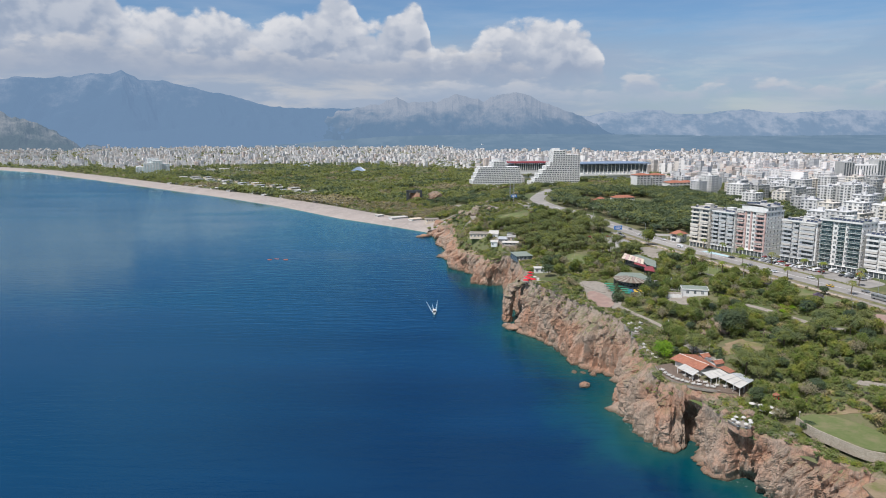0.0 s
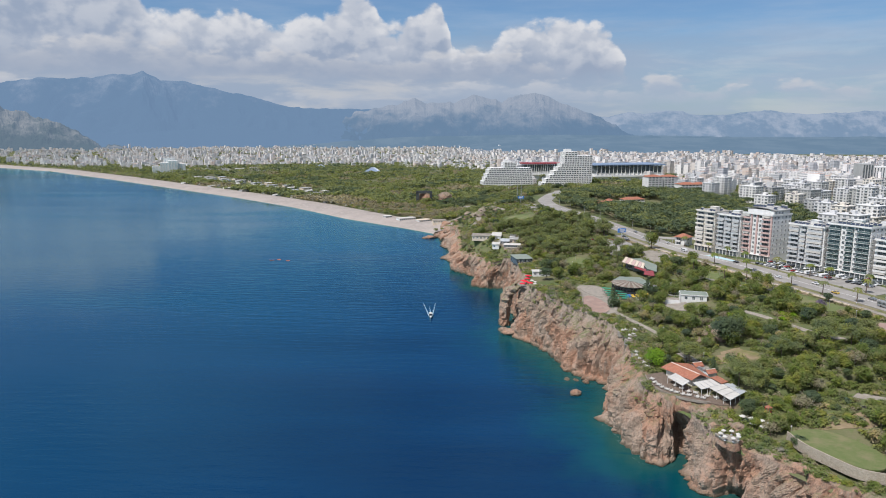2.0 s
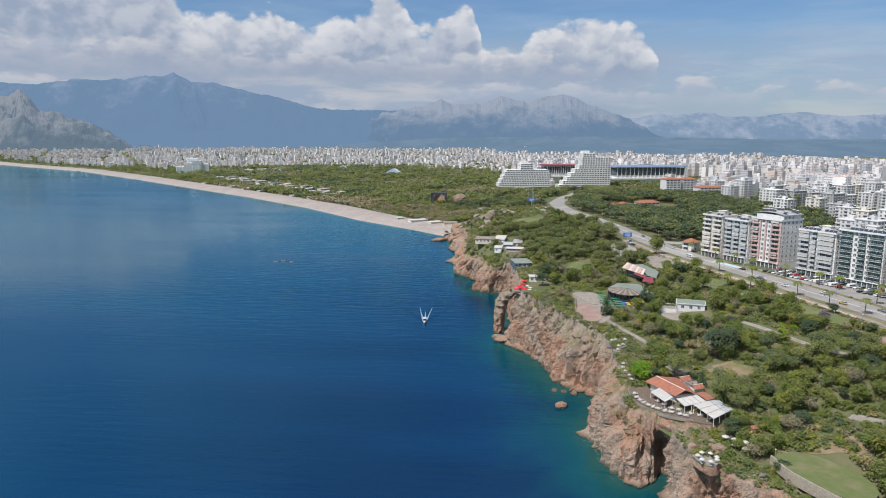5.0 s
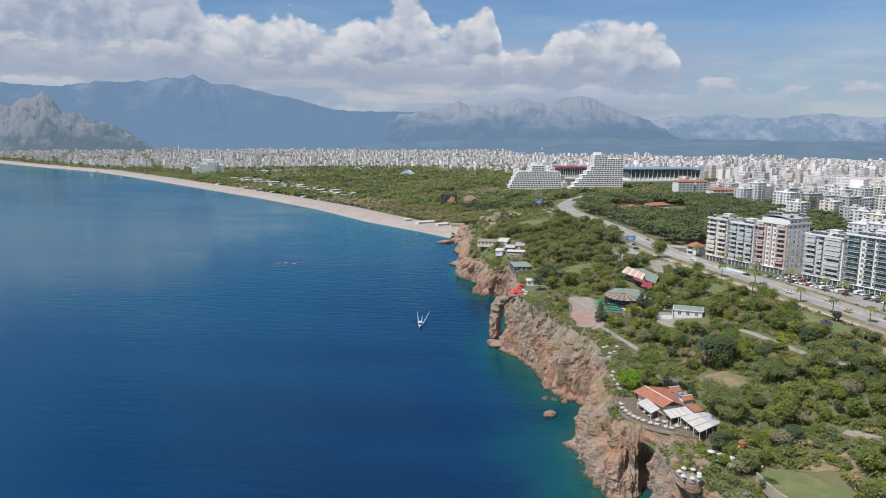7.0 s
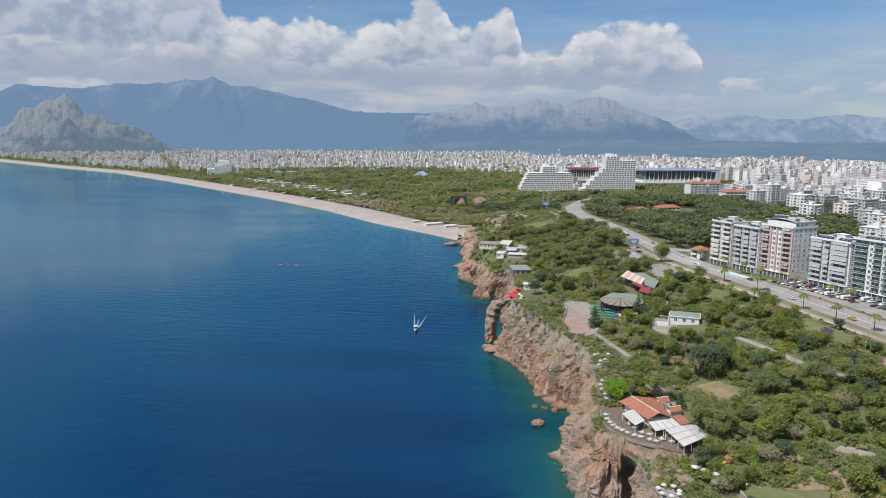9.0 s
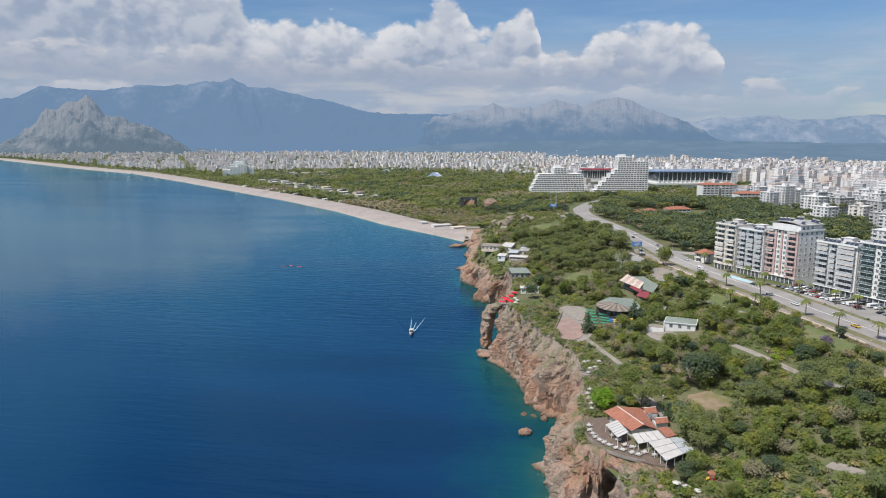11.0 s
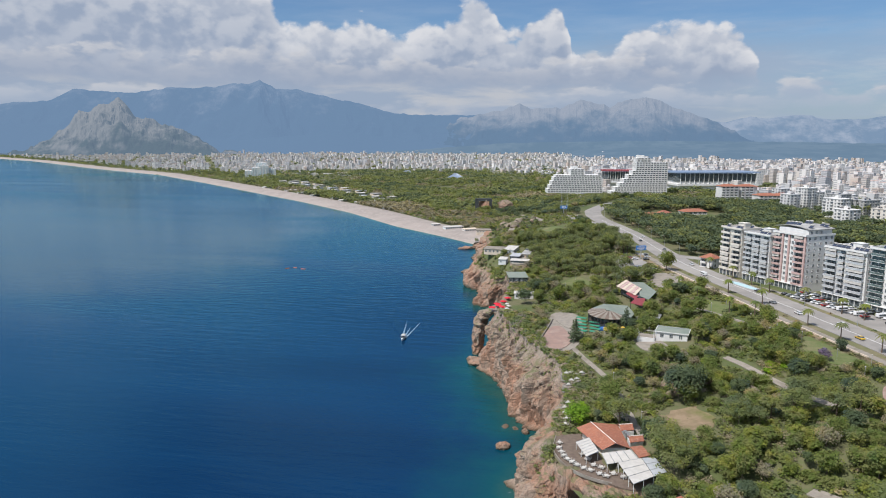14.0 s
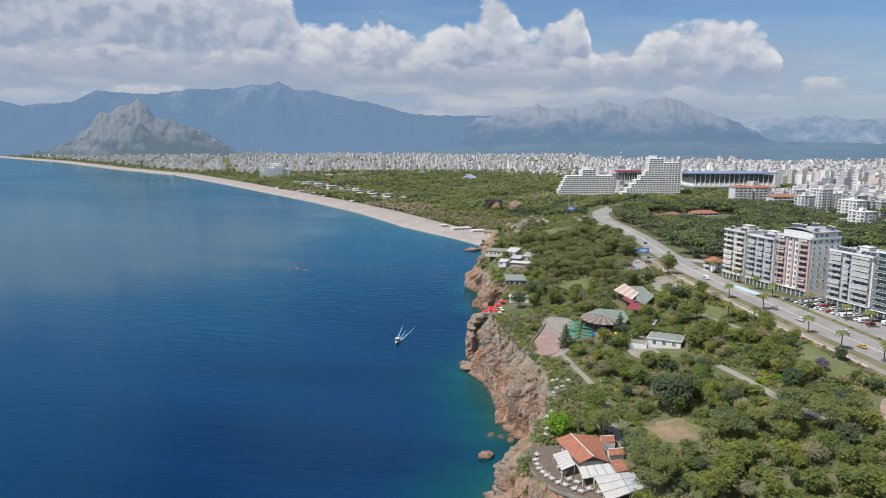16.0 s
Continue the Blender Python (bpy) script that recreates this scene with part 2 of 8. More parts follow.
def rock_paint(add, calc, blend, ramp, pos):
    z = add("ShaderNodeSeparateXYZ", Vector=pos).outputs[2]
    tall = add("ShaderNodeMapping", Vector=pos)
    tall.inputs["Scale"].default_value = (1.0, 1.0, 0.16)
    big = add("ShaderNodeTexNoise", Vector=pos, Scale=0.055, Detail=6.0, Roughness=0.6).outputs[0]
    mid = add("ShaderNodeTexNoise", Vector=tall.outputs[0], Scale=0.35, Detail=8.0, Roughness=0.7).outputs[0]
    fine = add("ShaderNodeTexNoise", Vector=tall.outputs[0], Scale=1.5, Detail=6.0, Roughness=0.7).outputs[0]
    out = blend(ramp(big, 0.40, 0.60), (0.345, 0.195, 0.13), (0.32, 0.235, 0.18))
    out = blend(calc("MULTIPLY", ramp(calc("ADD", z, calc("MULTIPLY", mid, 30.0)), 33.0, 46.0), 0.6), out, (0.255, 0.22, 0.18))
    out = blend(ramp(mid, 0.52, 0.70, 0.0, 0.8), out, (0.28, 0.225, 0.18))
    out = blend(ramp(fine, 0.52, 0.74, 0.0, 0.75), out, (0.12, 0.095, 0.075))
    # thin dark lines painted into the colour as the shade of cracks
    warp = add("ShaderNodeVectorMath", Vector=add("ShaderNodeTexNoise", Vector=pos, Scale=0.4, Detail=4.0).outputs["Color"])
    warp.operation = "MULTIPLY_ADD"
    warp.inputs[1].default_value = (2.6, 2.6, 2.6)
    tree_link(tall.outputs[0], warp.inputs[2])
    crack_shade = add("ShaderNodeTexVoronoi", Vector=warp.outputs[0], Scale=0.36)
    crack_shade.feature = "DISTANCE_TO_EDGE"
    out = blend(ramp(crack_shade.outputs[0], 0.0, 0.06, 0.45, 0.0), out, (0.10, 0.072, 0.055))
    moss = add("ShaderNodeTexNoise", Vector=pos, Scale=0.16, Detail=6.0, Roughness=0.7).outputs[0]
    flat = add("ShaderNodeSeparateXYZ", Vector=add("ShaderNodeNewGeometry").outputs["True Normal"]).outputs[2]
    grown = calc("MULTIPLY", ramp(moss, 0.40, 0.58), ramp(flat, 0.45, 0.8))
    grown = calc("MAXIMUM", grown, calc("MULTIPLY", ramp(moss, 0.56, 0.68), 0.6))
    out = blend(calc("MULTIPLY", grown, ramp(z, 9.0, 22.0, 0.0, 0.85)), out, (0.115, 0.125, 0.055))
    wet = ramp(z, 2.2, 0.3)
    return blend(calc("MULTIPLY", wet, 0.85), out, (0.10, 0.075, 0.05))


def tree_link(a, b):
    a.id_data.links.new(a, b)


def sea_material():
    m = bpy.data.materials.new("sea_water")
    m.use_nodes = True
    tree = m.node_tree
    add, calc, blend, ramp = nodes_of(tree)
    pos = add("ShaderNodeNewGeometry").outputs["Position"]
    depth = add("ShaderNodeAttribute")
    depth.attribute_name = "shallow"
    s = depth.outputs["Fac"]
    streak = add("ShaderNodeMapping", Vector=pos)
    streak.inputs["Scale"].default_value = (0.0022, 0.012, 0.01)
    streak.inputs["Rotation"].default_value = (0, 0, radians(-14))
    n = add("ShaderNodeTexNoise", Vector=streak.outputs[0], Scale=1.0, Detail=5.0, Roughness=0.55).outputs[0]
    patch = add("ShaderNodeTexNoise", Vector=pos, Scale=0.05, Detail=5.0, Roughness=0.65).outputs[0]
    deep = blend(ramp(n, 0.35, 0.65), (0.0001, 0.0138, 0.055), (0.0003, 0.0235, 0.080))
    deep = blend(ramp(add("ShaderNodeSeparateXYZ", Vector=pos).outputs[0], 10.0, -190.0, 0.0, 0.75), deep, (0.003, 0.035, 0.084))
    bank = calc("ADD", s, calc("MULTIPLY", calc("SUBTRACT", patch, 0.5), 0.55))
    out = blend(ramp(bank, 0.12, 0.75), deep, (0.002, 0.052, 0.064))
    out = blend(ramp(bank, 0.62, 1.0, 0.0, 0.8), out, (0.022, 0.070, 0.056))
    lace = add("ShaderNodeTexNoise", Vector=pos, Scale=0.45, Detail=6.0, Roughness=0.7).outputs[0]
    foam = calc("MULTIPLY", ramp(s, 0.86, 0.97), ramp(lace, 0.56, 0.68, 0.0, 0.35))
    out = blend(foam, out, (0.5, 0.54, 0.54))
    rough = ramp(n, 0.3, 0.7, 0.06, 0.16)
    # calmer water further out, in long slicks
    calm = add("ShaderNodeMapping", Vector=pos)
    calm.inputs["Scale"].default_value = (0.0011, 0.0042, 0.01)
    calm.inputs["Rotation"].default_value = (0, 0, radians(-8))
    drift = add("ShaderNodeTexNoise", Vector=calm.outputs[0], Scale=1.0, Detail=4.0, Roughness=0.5).outputs[0]
    out_at_sea = ramp(add("ShaderNodeSeparateXYZ", Vector=pos).outputs[0], -10.0, -420.0, 0.0, 0.36)
    slick = ramp(calc("ADD", drift, out_at_sea), 0.55, 0.82)
    swell = add("ShaderNodeMapping", Vector=pos)
    swell.inputs["Scale"].default_value = (0.05, 0.22, 0.1)
    swell.inputs["Rotation"].default_value = (0, 0, radians(10))
    w1 = add("ShaderNodeTexNoise", Vector=swell.outputs[0], Scale=1.0, Detail=3.0, Roughness=0.5).outputs[0]
    w2 = add("ShaderNodeTexNoise", Vector=pos, Scale=0.8, Detail=4.0, Roughness=0.6).outputs[0]
    b = add("ShaderNodeBump", Strength=ramp(slick, 0.0, 1.0, 0.30, 0.08), Distance=1.0, Height=calc("ADD", w1, calc("MULTIPLY", w2, 0.3)))
    body = add("ShaderNodeBsdfDiffuse", Color=out, Normal=b.outputs[0])
    gloss = add("ShaderNodeBsdfGlossy", Color=blend(slick, (0.44, 0.90, 1.0), (0.70, 0.96, 1.0)), Roughness=rough, Normal=b.outputs[0])
    mix = add("ShaderNodeMixShader", Fac=add("ShaderNodeFresnel", IOR=1.33, Normal=b.outputs[0]).outputs[0])
    tree.links.new(body.outputs[0], mix.inputs[1])
    tree.links.new(gloss.outputs[0], mix.inputs[2])
    add("ShaderNodeOutputMaterial", Surface=mix.outputs[0])
    return m


def distant_material(name, rock, wood, haze, amount, rock_lo, rock_hi, lift=0.0011, speckle=0.5):
    """Mountains far off: rock and woods, with distance haze mixed in as blue emission."""
    m = bpy.data.materials.new(name)
    m.use_nodes = True
    tree = m.node_tree
    add, calc, blend, ramp = nodes_of(tree)
    geo = add("ShaderNodeNewGeometry")
    pos = geo.outputs["Position"]
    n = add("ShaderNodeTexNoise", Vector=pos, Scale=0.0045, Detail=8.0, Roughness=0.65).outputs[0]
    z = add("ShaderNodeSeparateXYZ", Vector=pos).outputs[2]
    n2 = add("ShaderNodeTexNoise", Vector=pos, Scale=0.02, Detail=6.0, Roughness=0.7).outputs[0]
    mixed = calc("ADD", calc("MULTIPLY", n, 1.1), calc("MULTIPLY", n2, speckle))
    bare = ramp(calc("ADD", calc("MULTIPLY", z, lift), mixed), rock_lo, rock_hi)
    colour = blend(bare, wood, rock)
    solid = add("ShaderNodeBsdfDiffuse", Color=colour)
    # the haze is a flat glow of the surface itself
    haze_glow = add("ShaderNodeEmission", Color=(*haze, 1.0), Strength=1.0)
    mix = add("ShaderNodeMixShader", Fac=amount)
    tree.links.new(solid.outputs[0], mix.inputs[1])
    tree.links.new(haze_glow.outputs[0], mix.inputs[2])
    add("ShaderNodeOutputMaterial", Surface=mix.outputs[0])
    return m


def glass_paint(add, calc, blend, ramp, pos):
    n = add("ShaderNodeTexNoise", Vector=pos, Scale=0.9, Detail=1.0).outputs[0]
    return blend(ramp(n, 0.4, 0.6), (0.055, 0.065, 0.07), (0.15, 0.17, 0.18))


def stone_paint(add, calc, blend, ramp, pos):
    """Rough blocks in courses, with darker joints."""
    squash = add("ShaderNodeMapping", Vector=pos)
    squash.inputs["Scale"].default_value = (1.0, 1.0, 1.8)
    block = add("ShaderNodeTexVoronoi", Vector=squash.outputs[0], Scale=2.0)
    joint = add("ShaderNodeTexVoronoi", Vector=squash.outputs[0], Scale=2.0)
    joint.feature = "DISTANCE_TO_EDGE"
    tone = add("ShaderNodeSeparateXYZ", Vector=block.outputs["Color"]).outputs[0]
    out = blend(tone, (0.30, 0.245, 0.185), (0.40, 0.345, 0.28))
    return blend(ramp(joint.outputs[0], 0.0, 0.08, 0.8, 0.0), out, (0.16, 0.13, 0.10))


def weathered(rgb, dark=0.86, scale=0.35):
    """Paint or plaster with faint streaks and patches."""
    def paint(add, calc, blend, ramp, pos):
        stretch = add("ShaderNodeMapping", Vector=pos)
        stretch.inputs["Scale"].default_value = (1.0, 1.0, 0.3)
        n = add("ShaderNodeTexNoise", Vector=stretch.outputs[0], Scale=scale, Detail=6.0, Roughness=0.65).outputs[0]
        return blend(ramp(n, 0.4, 0.7), rgb, tuple(v * dark for v in rgb))
    return paint


M = {
    "ground": material("scrub_ground", ground_paint, 0.95, bump=(0.8, 0.6, 0.4)),
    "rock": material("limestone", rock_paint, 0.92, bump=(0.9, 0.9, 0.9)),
    "sea": sea_material(),
    "sand": material("beach_shingle", mottled((0.33, 0.285, 0.255), (0.275, 0.24, 0.215), 0.03, (0.36, 0.315, 0.285), 0.2), 0.95),
    "lawn": material("mown_grass", mottled((0.105, 0.135, 0.045), (0.135, 0.15, 0.06), 0.35, (0.18, 0.165, 0.085), 0.11), 0.95, bump=(3.0, 0.5, 0.1)),
    "verge": material("worn_grass", mottled((0.165, 0.15, 0.08), (0.125, 0.135, 0.055), 0.2, (0.22, 0.18, 0.12), 0.08), 0.95, bump=(3.0, 0.5, 0.1)),
    "dirt": material("bare_earth", mottled((0.27, 0.20, 0.13), (0.20, 0.15, 0.09), 0.25, (0.14, 0.14, 0.05), 0.12), 0.95),
    "asphalt": material("asphalt", mottled((0.285, 0.265, 0.245), (0.235, 0.22, 0.205), 0.12, (0.32, 0.30, 0.275), 0.04), 0.9),
    "path": material("pale_paving", mottled((0.285, 0.25, 0.21), (0.235, 0.21, 0.18), 0.5, (0.20, 0.175, 0.14), 0.2), 0.9),
    "pink_paving": material("pink_paving", mottled((0.30, 0.20, 0.165), (0.26, 0.18, 0.15), 0.4, (0.33, 0.25, 0.21), 0.15), 0.9),
    "stone_wall": material("coursed_stone", stone_paint, 0.9, bump=(2.5, 0.8, 0.1)),
    "wood_dark": material("dark_decking", mottled((0.13, 0.095, 0.075), (0.17, 0.13, 0.10), 0.6), 0.8),
    "white": material("white_plaster", weathered((0.665, 0.655, 0.635)), 0.85),
    "cream": material("cream_plaster", weathered((0.65, 0.605, 0.54)), 0.85),
    "pinkish": material("pink_plaster", weathered((0.50, 0.35, 0.32)), 0.85),
    # inland blocks: distance haze put into a duller white and a paler glass
    "white_far": material("hazed_white_plaster", weathered((0.60, 0.595, 0.59), 0.8), 0.88),
    "far_glass": material("hazed_glazing", mottled((0.13, 0.14, 0.15), (0.22, 0.23, 0.24), 0.3), 0.3),
    "grey": material("grey_concrete", weathered((0.42, 0.42, 0.41), 0.8), 0.88),
    "beige": material("beige_plaster", weathered((0.60, 0.50, 0.40)), 0.85),
    "glass": material("dark_glazing", glass_paint, 0.08, spec=0.6),
    "teal_glass": material("teal_glazing", mottled((0.07, 0.105, 0.105), (0.15, 0.195, 0.19), 0.5), 0.08, spec=0.7),
    "roof_tile": material("orange_tiles", mottled((0.33, 0.125, 0.075), (0.26, 0.105, 0.07), 0.6, (0.36, 0.18, 0.12), 1.5), 0.85),
    "roof_red": material("maroon_sheet", mottled((0.27, 0.05, 0.06), (0.22, 0.05, 0.055), 0.4), 0.7),
    "roof_green": material("green_roofing", mottled((0.19, 0.225, 0.19), (0.23, 0.25, 0.21), 0.3), 0.7),
    "roof_flat": material("grey_roof_felt", mottled((0.33, 0.32, 0.31), (0.25, 0.245, 0.24), 0.25, (0.45, 0.44, 0.42), 0.1), 0.9),
    "canvas": material("off_white_canvas", mottled((0.53, 0.505, 0.465), (0.46, 0.435, 0.40), 0.4), 0.85),
    "canvas_grey": material("grey_canvas", mottled((0.36, 0.38, 0.40), (0.42, 0.43, 0.44), 0.4), 0.85),
    "red": material("red_canvas", mottled((0.62, 0.025, 0.04), (0.5, 0.02, 0.035), 0.5), 0.8),
    "kayak_orange": material("orange_plastic", mottled((0.62, 0.16, 0.05), (0.55, 0.14, 0.05), 0.8), 0.4),
    "yellow": material("yellow_paint", mottled((0.58, 0.38, 0.06), (0.5, 0.33, 0.06), 0.5), 0.6),
    "blue": material("blue_sheet", mottled((0.05, 0.16, 0.42), (0.06, 0.2, 0.5), 0.5), 0.6),
    "blue_roof": material("blue_grey_roof", mottled((0.16, 0.22, 0.32), (0.2, 0.26, 0.36), 0.1), 0.6),
    "cyan": material("pale_blue_paint", mottled((0.36, 0.52, 0.56), (0.42, 0.55, 0.57), 0.4), 0.8),
    "green_cloth": material("green_awning", mottled((0.03, 0.20, 0.12), (0.05, 0.25, 0.16), 0.5), 0.8),
    "metal_dark": material("dark_metal", mottled((0.07, 0.075, 0.08), (0.11, 0.11, 0.11), 0.7), 0.5, 0.6),
    "metal_light": material("galvanised_metal", mottled((0.5, 0.51, 0.52), (0.42, 0.43, 0.44), 0.7), 0.45, 0.7),
    "solar": material("solar_panel", mottled((0.03, 0.04, 0.07), (0.05, 0.06, 0.09), 0.8), 0.2, spec=0.6),
    "rubber": material("black_rubber", mottled((0.02, 0.02, 0.02), (0.035, 0.035, 0.035), 2.0), 0.9),
    "car_white": material("white_car_paint", mottled((0.75, 0.75, 0.75), (0.7, 0.7, 0.7), 0.6), 0.25, spec=0.6),
    "car_grey": material("grey_car_paint", mottled((0.22, 0.23, 0.24), (0.27, 0.28, 0.29), 0.6), 0.3, 0.3, spec=0.6),
    "car_dark": material("black_car_paint", mottled((0.02, 0.022, 0.026), (0.035, 0.035, 0.04), 0.6), 0.25, spec=0.6),
    "car_red": material("red_car_paint", mottled((0.35, 0.03, 0.03), (0.3, 0.03, 0.03), 0.6), 0.25, spec=0.6),
    "bark": material("bark", mottled((0.12, 0.085, 0.06), (0.17, 0.13, 0.10), 2.0), 0.95),
    "leaf_mid": material("olive_leaves", foliage((0.19, 0.225, 0.06), (0.285, 0.28, 0.11), (0.155, 0.215, 0.045)), 0.7, translucent=0.42),
    "leaf_dark": material("dark_leaves", foliage((0.084, 0.1218, 0.063), (0.1218, 0.1512, 0.0756), (0.0924, 0.1302, 0.0672)), 0.7, translucent=0.32),
    "leaf_pine": material("pine_needles", foliage((0.185, 0.225, 0.085), (0.265, 0.27, 0.12), (0.195, 0.235, 0.08)), 0.75, translucent=0.42),
    "leaf_bright": material("bright_leaves", foliage((0.20, 0.34, 0.02), (0.22, 0.36, 0.025), (0.16, 0.30, 0.015)), 0.65, translucent=0.35),
    "leaf_dry": material("bare_twigs", foliage((0.27, 0.225, 0.145), (0.29, 0.24, 0.16), (0.24, 0.225, 0.12)), 0.85, translucent=0.15),
    "leaf_lilac": material("lilac_blossom", foliage((0.2184, 0.1512, 0.2184), (0.2352, 0.168, 0.2352), (0.168, 0.1344, 0.1344)), 0.8, translucent=0.2),
    "foam": material("boat_wake_foam", mottled((0.36, 0.45, 0.50), (0.10, 0.20, 0.29), 0.8), 0.6),
}

# ---- helpers for shapes ----
def vnoise(x, y, z):
    """Smooth value noise, 0 to 1, on arrays."""
    x, y, z = np.broadcast_arrays(np.asarray(x, float), y, z)
    shape = x.shape
    x, y, z = x.ravel(), y.ravel(), z.ravel()
    i, j, k = np.floor(x).astype(np.int64), np.floor(y).astype(np.int64), np.floor(z).astype(np.int64)
    fx, fy, fz = x - i, y - j, z - k
    fx, fy, fz = (f * f * (3 - 2 * f) for f in (fx, fy, fz))

    def rnd(a, b, c):
        h = (a * 374761393 + b * 668265263 + c * 2147483647 + 1013904223) & 0xFFFFFFFF
        h = ((h ^ (h >> 13)) * 1274126177) & 0xFFFFFFFF
        h = ((h ^ (h >> 16)) * 2246822519) & 0xFFFFFFFF
        return ((h ^ (h >> 15)) & 0xFFFF) / 65535.0
    out = 0.0
    for a in (0, 1):
        for b in (0, 1):
            for c in (0, 1):
                out = out + rnd(i + a, j + b, k + c) * (fx if a else 1 - fx) * (fy if b else 1 - fy) * (fz if c else 1 - fz)
    return out.reshape(shape)


def fbm(x, y, z, octaves=4, ridged=False):
    total, amp, norm = 0.0, 1.0, 0.0
    for o in range(octaves):
        n = vnoise(x * 2 ** o + 17.3 * o, y * 2 ** o + 5.1 * o, z * 2 ** o + 9.7 * o)
        if ridged:
            n = 1 - np.abs(2 * n - 1)
        total, norm, amp = total + n * amp, norm + amp, amp * 0.5
    return total / norm


def link_mesh(name, verts, faces, mat, parent=None, smooth=False, attr=None):
    """One mesh object from arrays; faces: an (n, 4) or (n, 3) array."""
    verts, faces = np.asarray(verts, np.float32), np.asarray(faces, np.int32)
    me = bpy.data.meshes.new(name)
    me.vertices.add(len(verts))
    me.vertices.foreach_set("co", verts.ravel())
    k = faces.shape[1]
    me.loops.add(faces.size)
    me.loops.foreach_set("vertex_index", faces.ravel())
    me.polygons.add(len(faces))
    me.polygons.foreach_set("loop_start", np.arange(0, faces.size, k, dtype=np.int32))
    me.polygons.foreach_set("use_smooth", np.full(len(faces), smooth))
    me.update(calc_edges=True)
    if attr is not None:
        a = me.attributes.new(attr[0], "FLOAT", "POINT")
        a.data.foreach_set("value", np.asarray(attr[1], np.float32).ravel())
    me.materials.append(mat)
    ob = new(name, me)
    if parent:
        ob.parent = parent
    return ob


def grid_faces(rows, cols, flip=False):
    a = np.arange(rows * cols).reshape(rows, cols)
    f = np.stack([a[:-1, :-1], a[:-1, 1:], a[1:, 1:], a[1:, :-1]], -1).reshape(-1, 4)
    return f[:, ::-1] if flip else f


def part(name, bm, mat, parent=None, label="", smooth=False):
    """Links a bmesh as one mesh object under a thing or a part."""
    me = bpy.data.meshes.new(name)
    bmesh.ops.recalc_face_normals(bm, faces=bm.faces)
    bm.to_mesh(me)
    bm.free()
    for one in (mat if isinstance(mat, (list, tuple)) else [mat]):
        me.materials.append(one)
    me.polygons.foreach_set("use_smooth", np.full(len(me.polygons), smooth))
    ob = new(name, me)
    if parent:
        ob.parent = parent
    if label:
        ob["label"] = label
    return ob


def box(bm, x0, y0, z0, x1, y1, z1, mat=0):
    v = [bm.verts.new(p) for p in ((x0, y0, z0), (x1, y0, z0), (x1, y1, z0), (x0, y1, z0), (x0, y0, z1), (x1, y0, z1), (x1, y1, z1), (x0, y1, z1))]
    for q in ((3, 2, 1, 0), (4, 5, 6, 7), (0, 1, 5, 4), (1, 2, 6, 5), (2, 3, 7, 6), (3, 0, 4, 7)):
        bm.faces.new([v[i] for i in q]).material_index = mat
    return v


def prism(bm, outline, z0, z1, mat=0):
    """An upright prism over an outline of (x, y)."""
    lo = [bm.verts.new((x, y, z0)) for x, y in outline]
    hi = [bm.verts.new((x, y, z1)) for x, y in outline]
    n = len(outline)
    bm.faces.new(hi).material_index = mat
    bm.faces.new(lo[::-1]).material_index = mat
    for i in range(n):
        bm.faces.new((lo[i], lo[(i + 1) % n], hi[(i + 1) % n], hi[i])).material_index = mat


def tube(bm, a, b, r0, r1=None, sides=8, mat=0):
    a, b, r1 = Vector(a), Vector(b), r0 if r1 is None else r1
    q = (b - a).to_track_quat("Z", "Y").to_matrix()
    ring = [[bm.verts.new(p + q @ Vector((r * math.cos(t * math.tau / sides), r * math.sin(t * math.tau / sides), 0))) for t in range(sides)] for p, r in ((a, r0), (b, r1))]
    for i in range(sides):
        bm.faces.new((ring[0][i], ring[0][(i + 1) % sides], ring[1][(i + 1) % sides], ring[1][i])).material_index = mat
    bm.faces.new(ring[1]).material_index = mat
    bm.faces.new(ring[0][::-1]).material_index = mat


def ground_at(x, y):
    return float(height(x, y))


# ---- sea ----
def spread(a, b, n, power):
    return a + (b - a) * np.linspace(0, 1, n) ** power


def make_sea():
    ys = np.concatenate([np.linspace(-3000, 100, 12)[:-1], np.linspace(100, 900, 260)[:-1], spread(900, 7000, 70, 2)])
    off = np.concatenate([[-60, -40, -25], np.linspace(-15, 70, 50), 70 + spread(0, 8000, 40, 2.5)[1:]])
    line_y = [p[1] for p in FOOT] + SHORE_Y[1:]
    line_x = [p[0] for p in FOOT] + SHORE_X[1:]
    base = np.interp(ys, line_y, line_x)
    x = base[:, None] - off[None, :]
    y = np.repeat(ys[:, None], len(off), 1)
    # distance to the foot of the cliffs and the beach
    seg = np.array(list(zip(line_x, line_y)))
    fine = np.concatenate([np.linspace(seg[i], seg[i + 1], 12)[:-1] for i in range(len(seg) - 1)])
    dist = np.full(x.size, 1e9)
    flat = np.stack([x.ravel(), y.ravel()], 1)
    for c in range(0, len(fine), 40):
        d = np.hypot(flat[:, 0:1] - fine[None, c:c + 40, 0], flat[:, 1:2] - fine[None, c:c + 40, 1]).min(1)
        dist = np.minimum(dist, d)
    reach = np.interp(y.ravel(), [150, 300, 400, 460, 700, 850, 1500], [19, 25, 28, 19, 9, 10, 16])
    shallow = np.exp(-dist / reach)
    verts = np.stack([x.ravel(), y.ravel(), np.zeros(x.size)], 1)
    sea = link_mesh("water", verts, grid_faces(*x.shape, flip=True), M["sea"], attr=("shallow", shallow))
    tagged(sea, "deep blue sea turning turquoise along the cliffs", "sea", kind="structure")


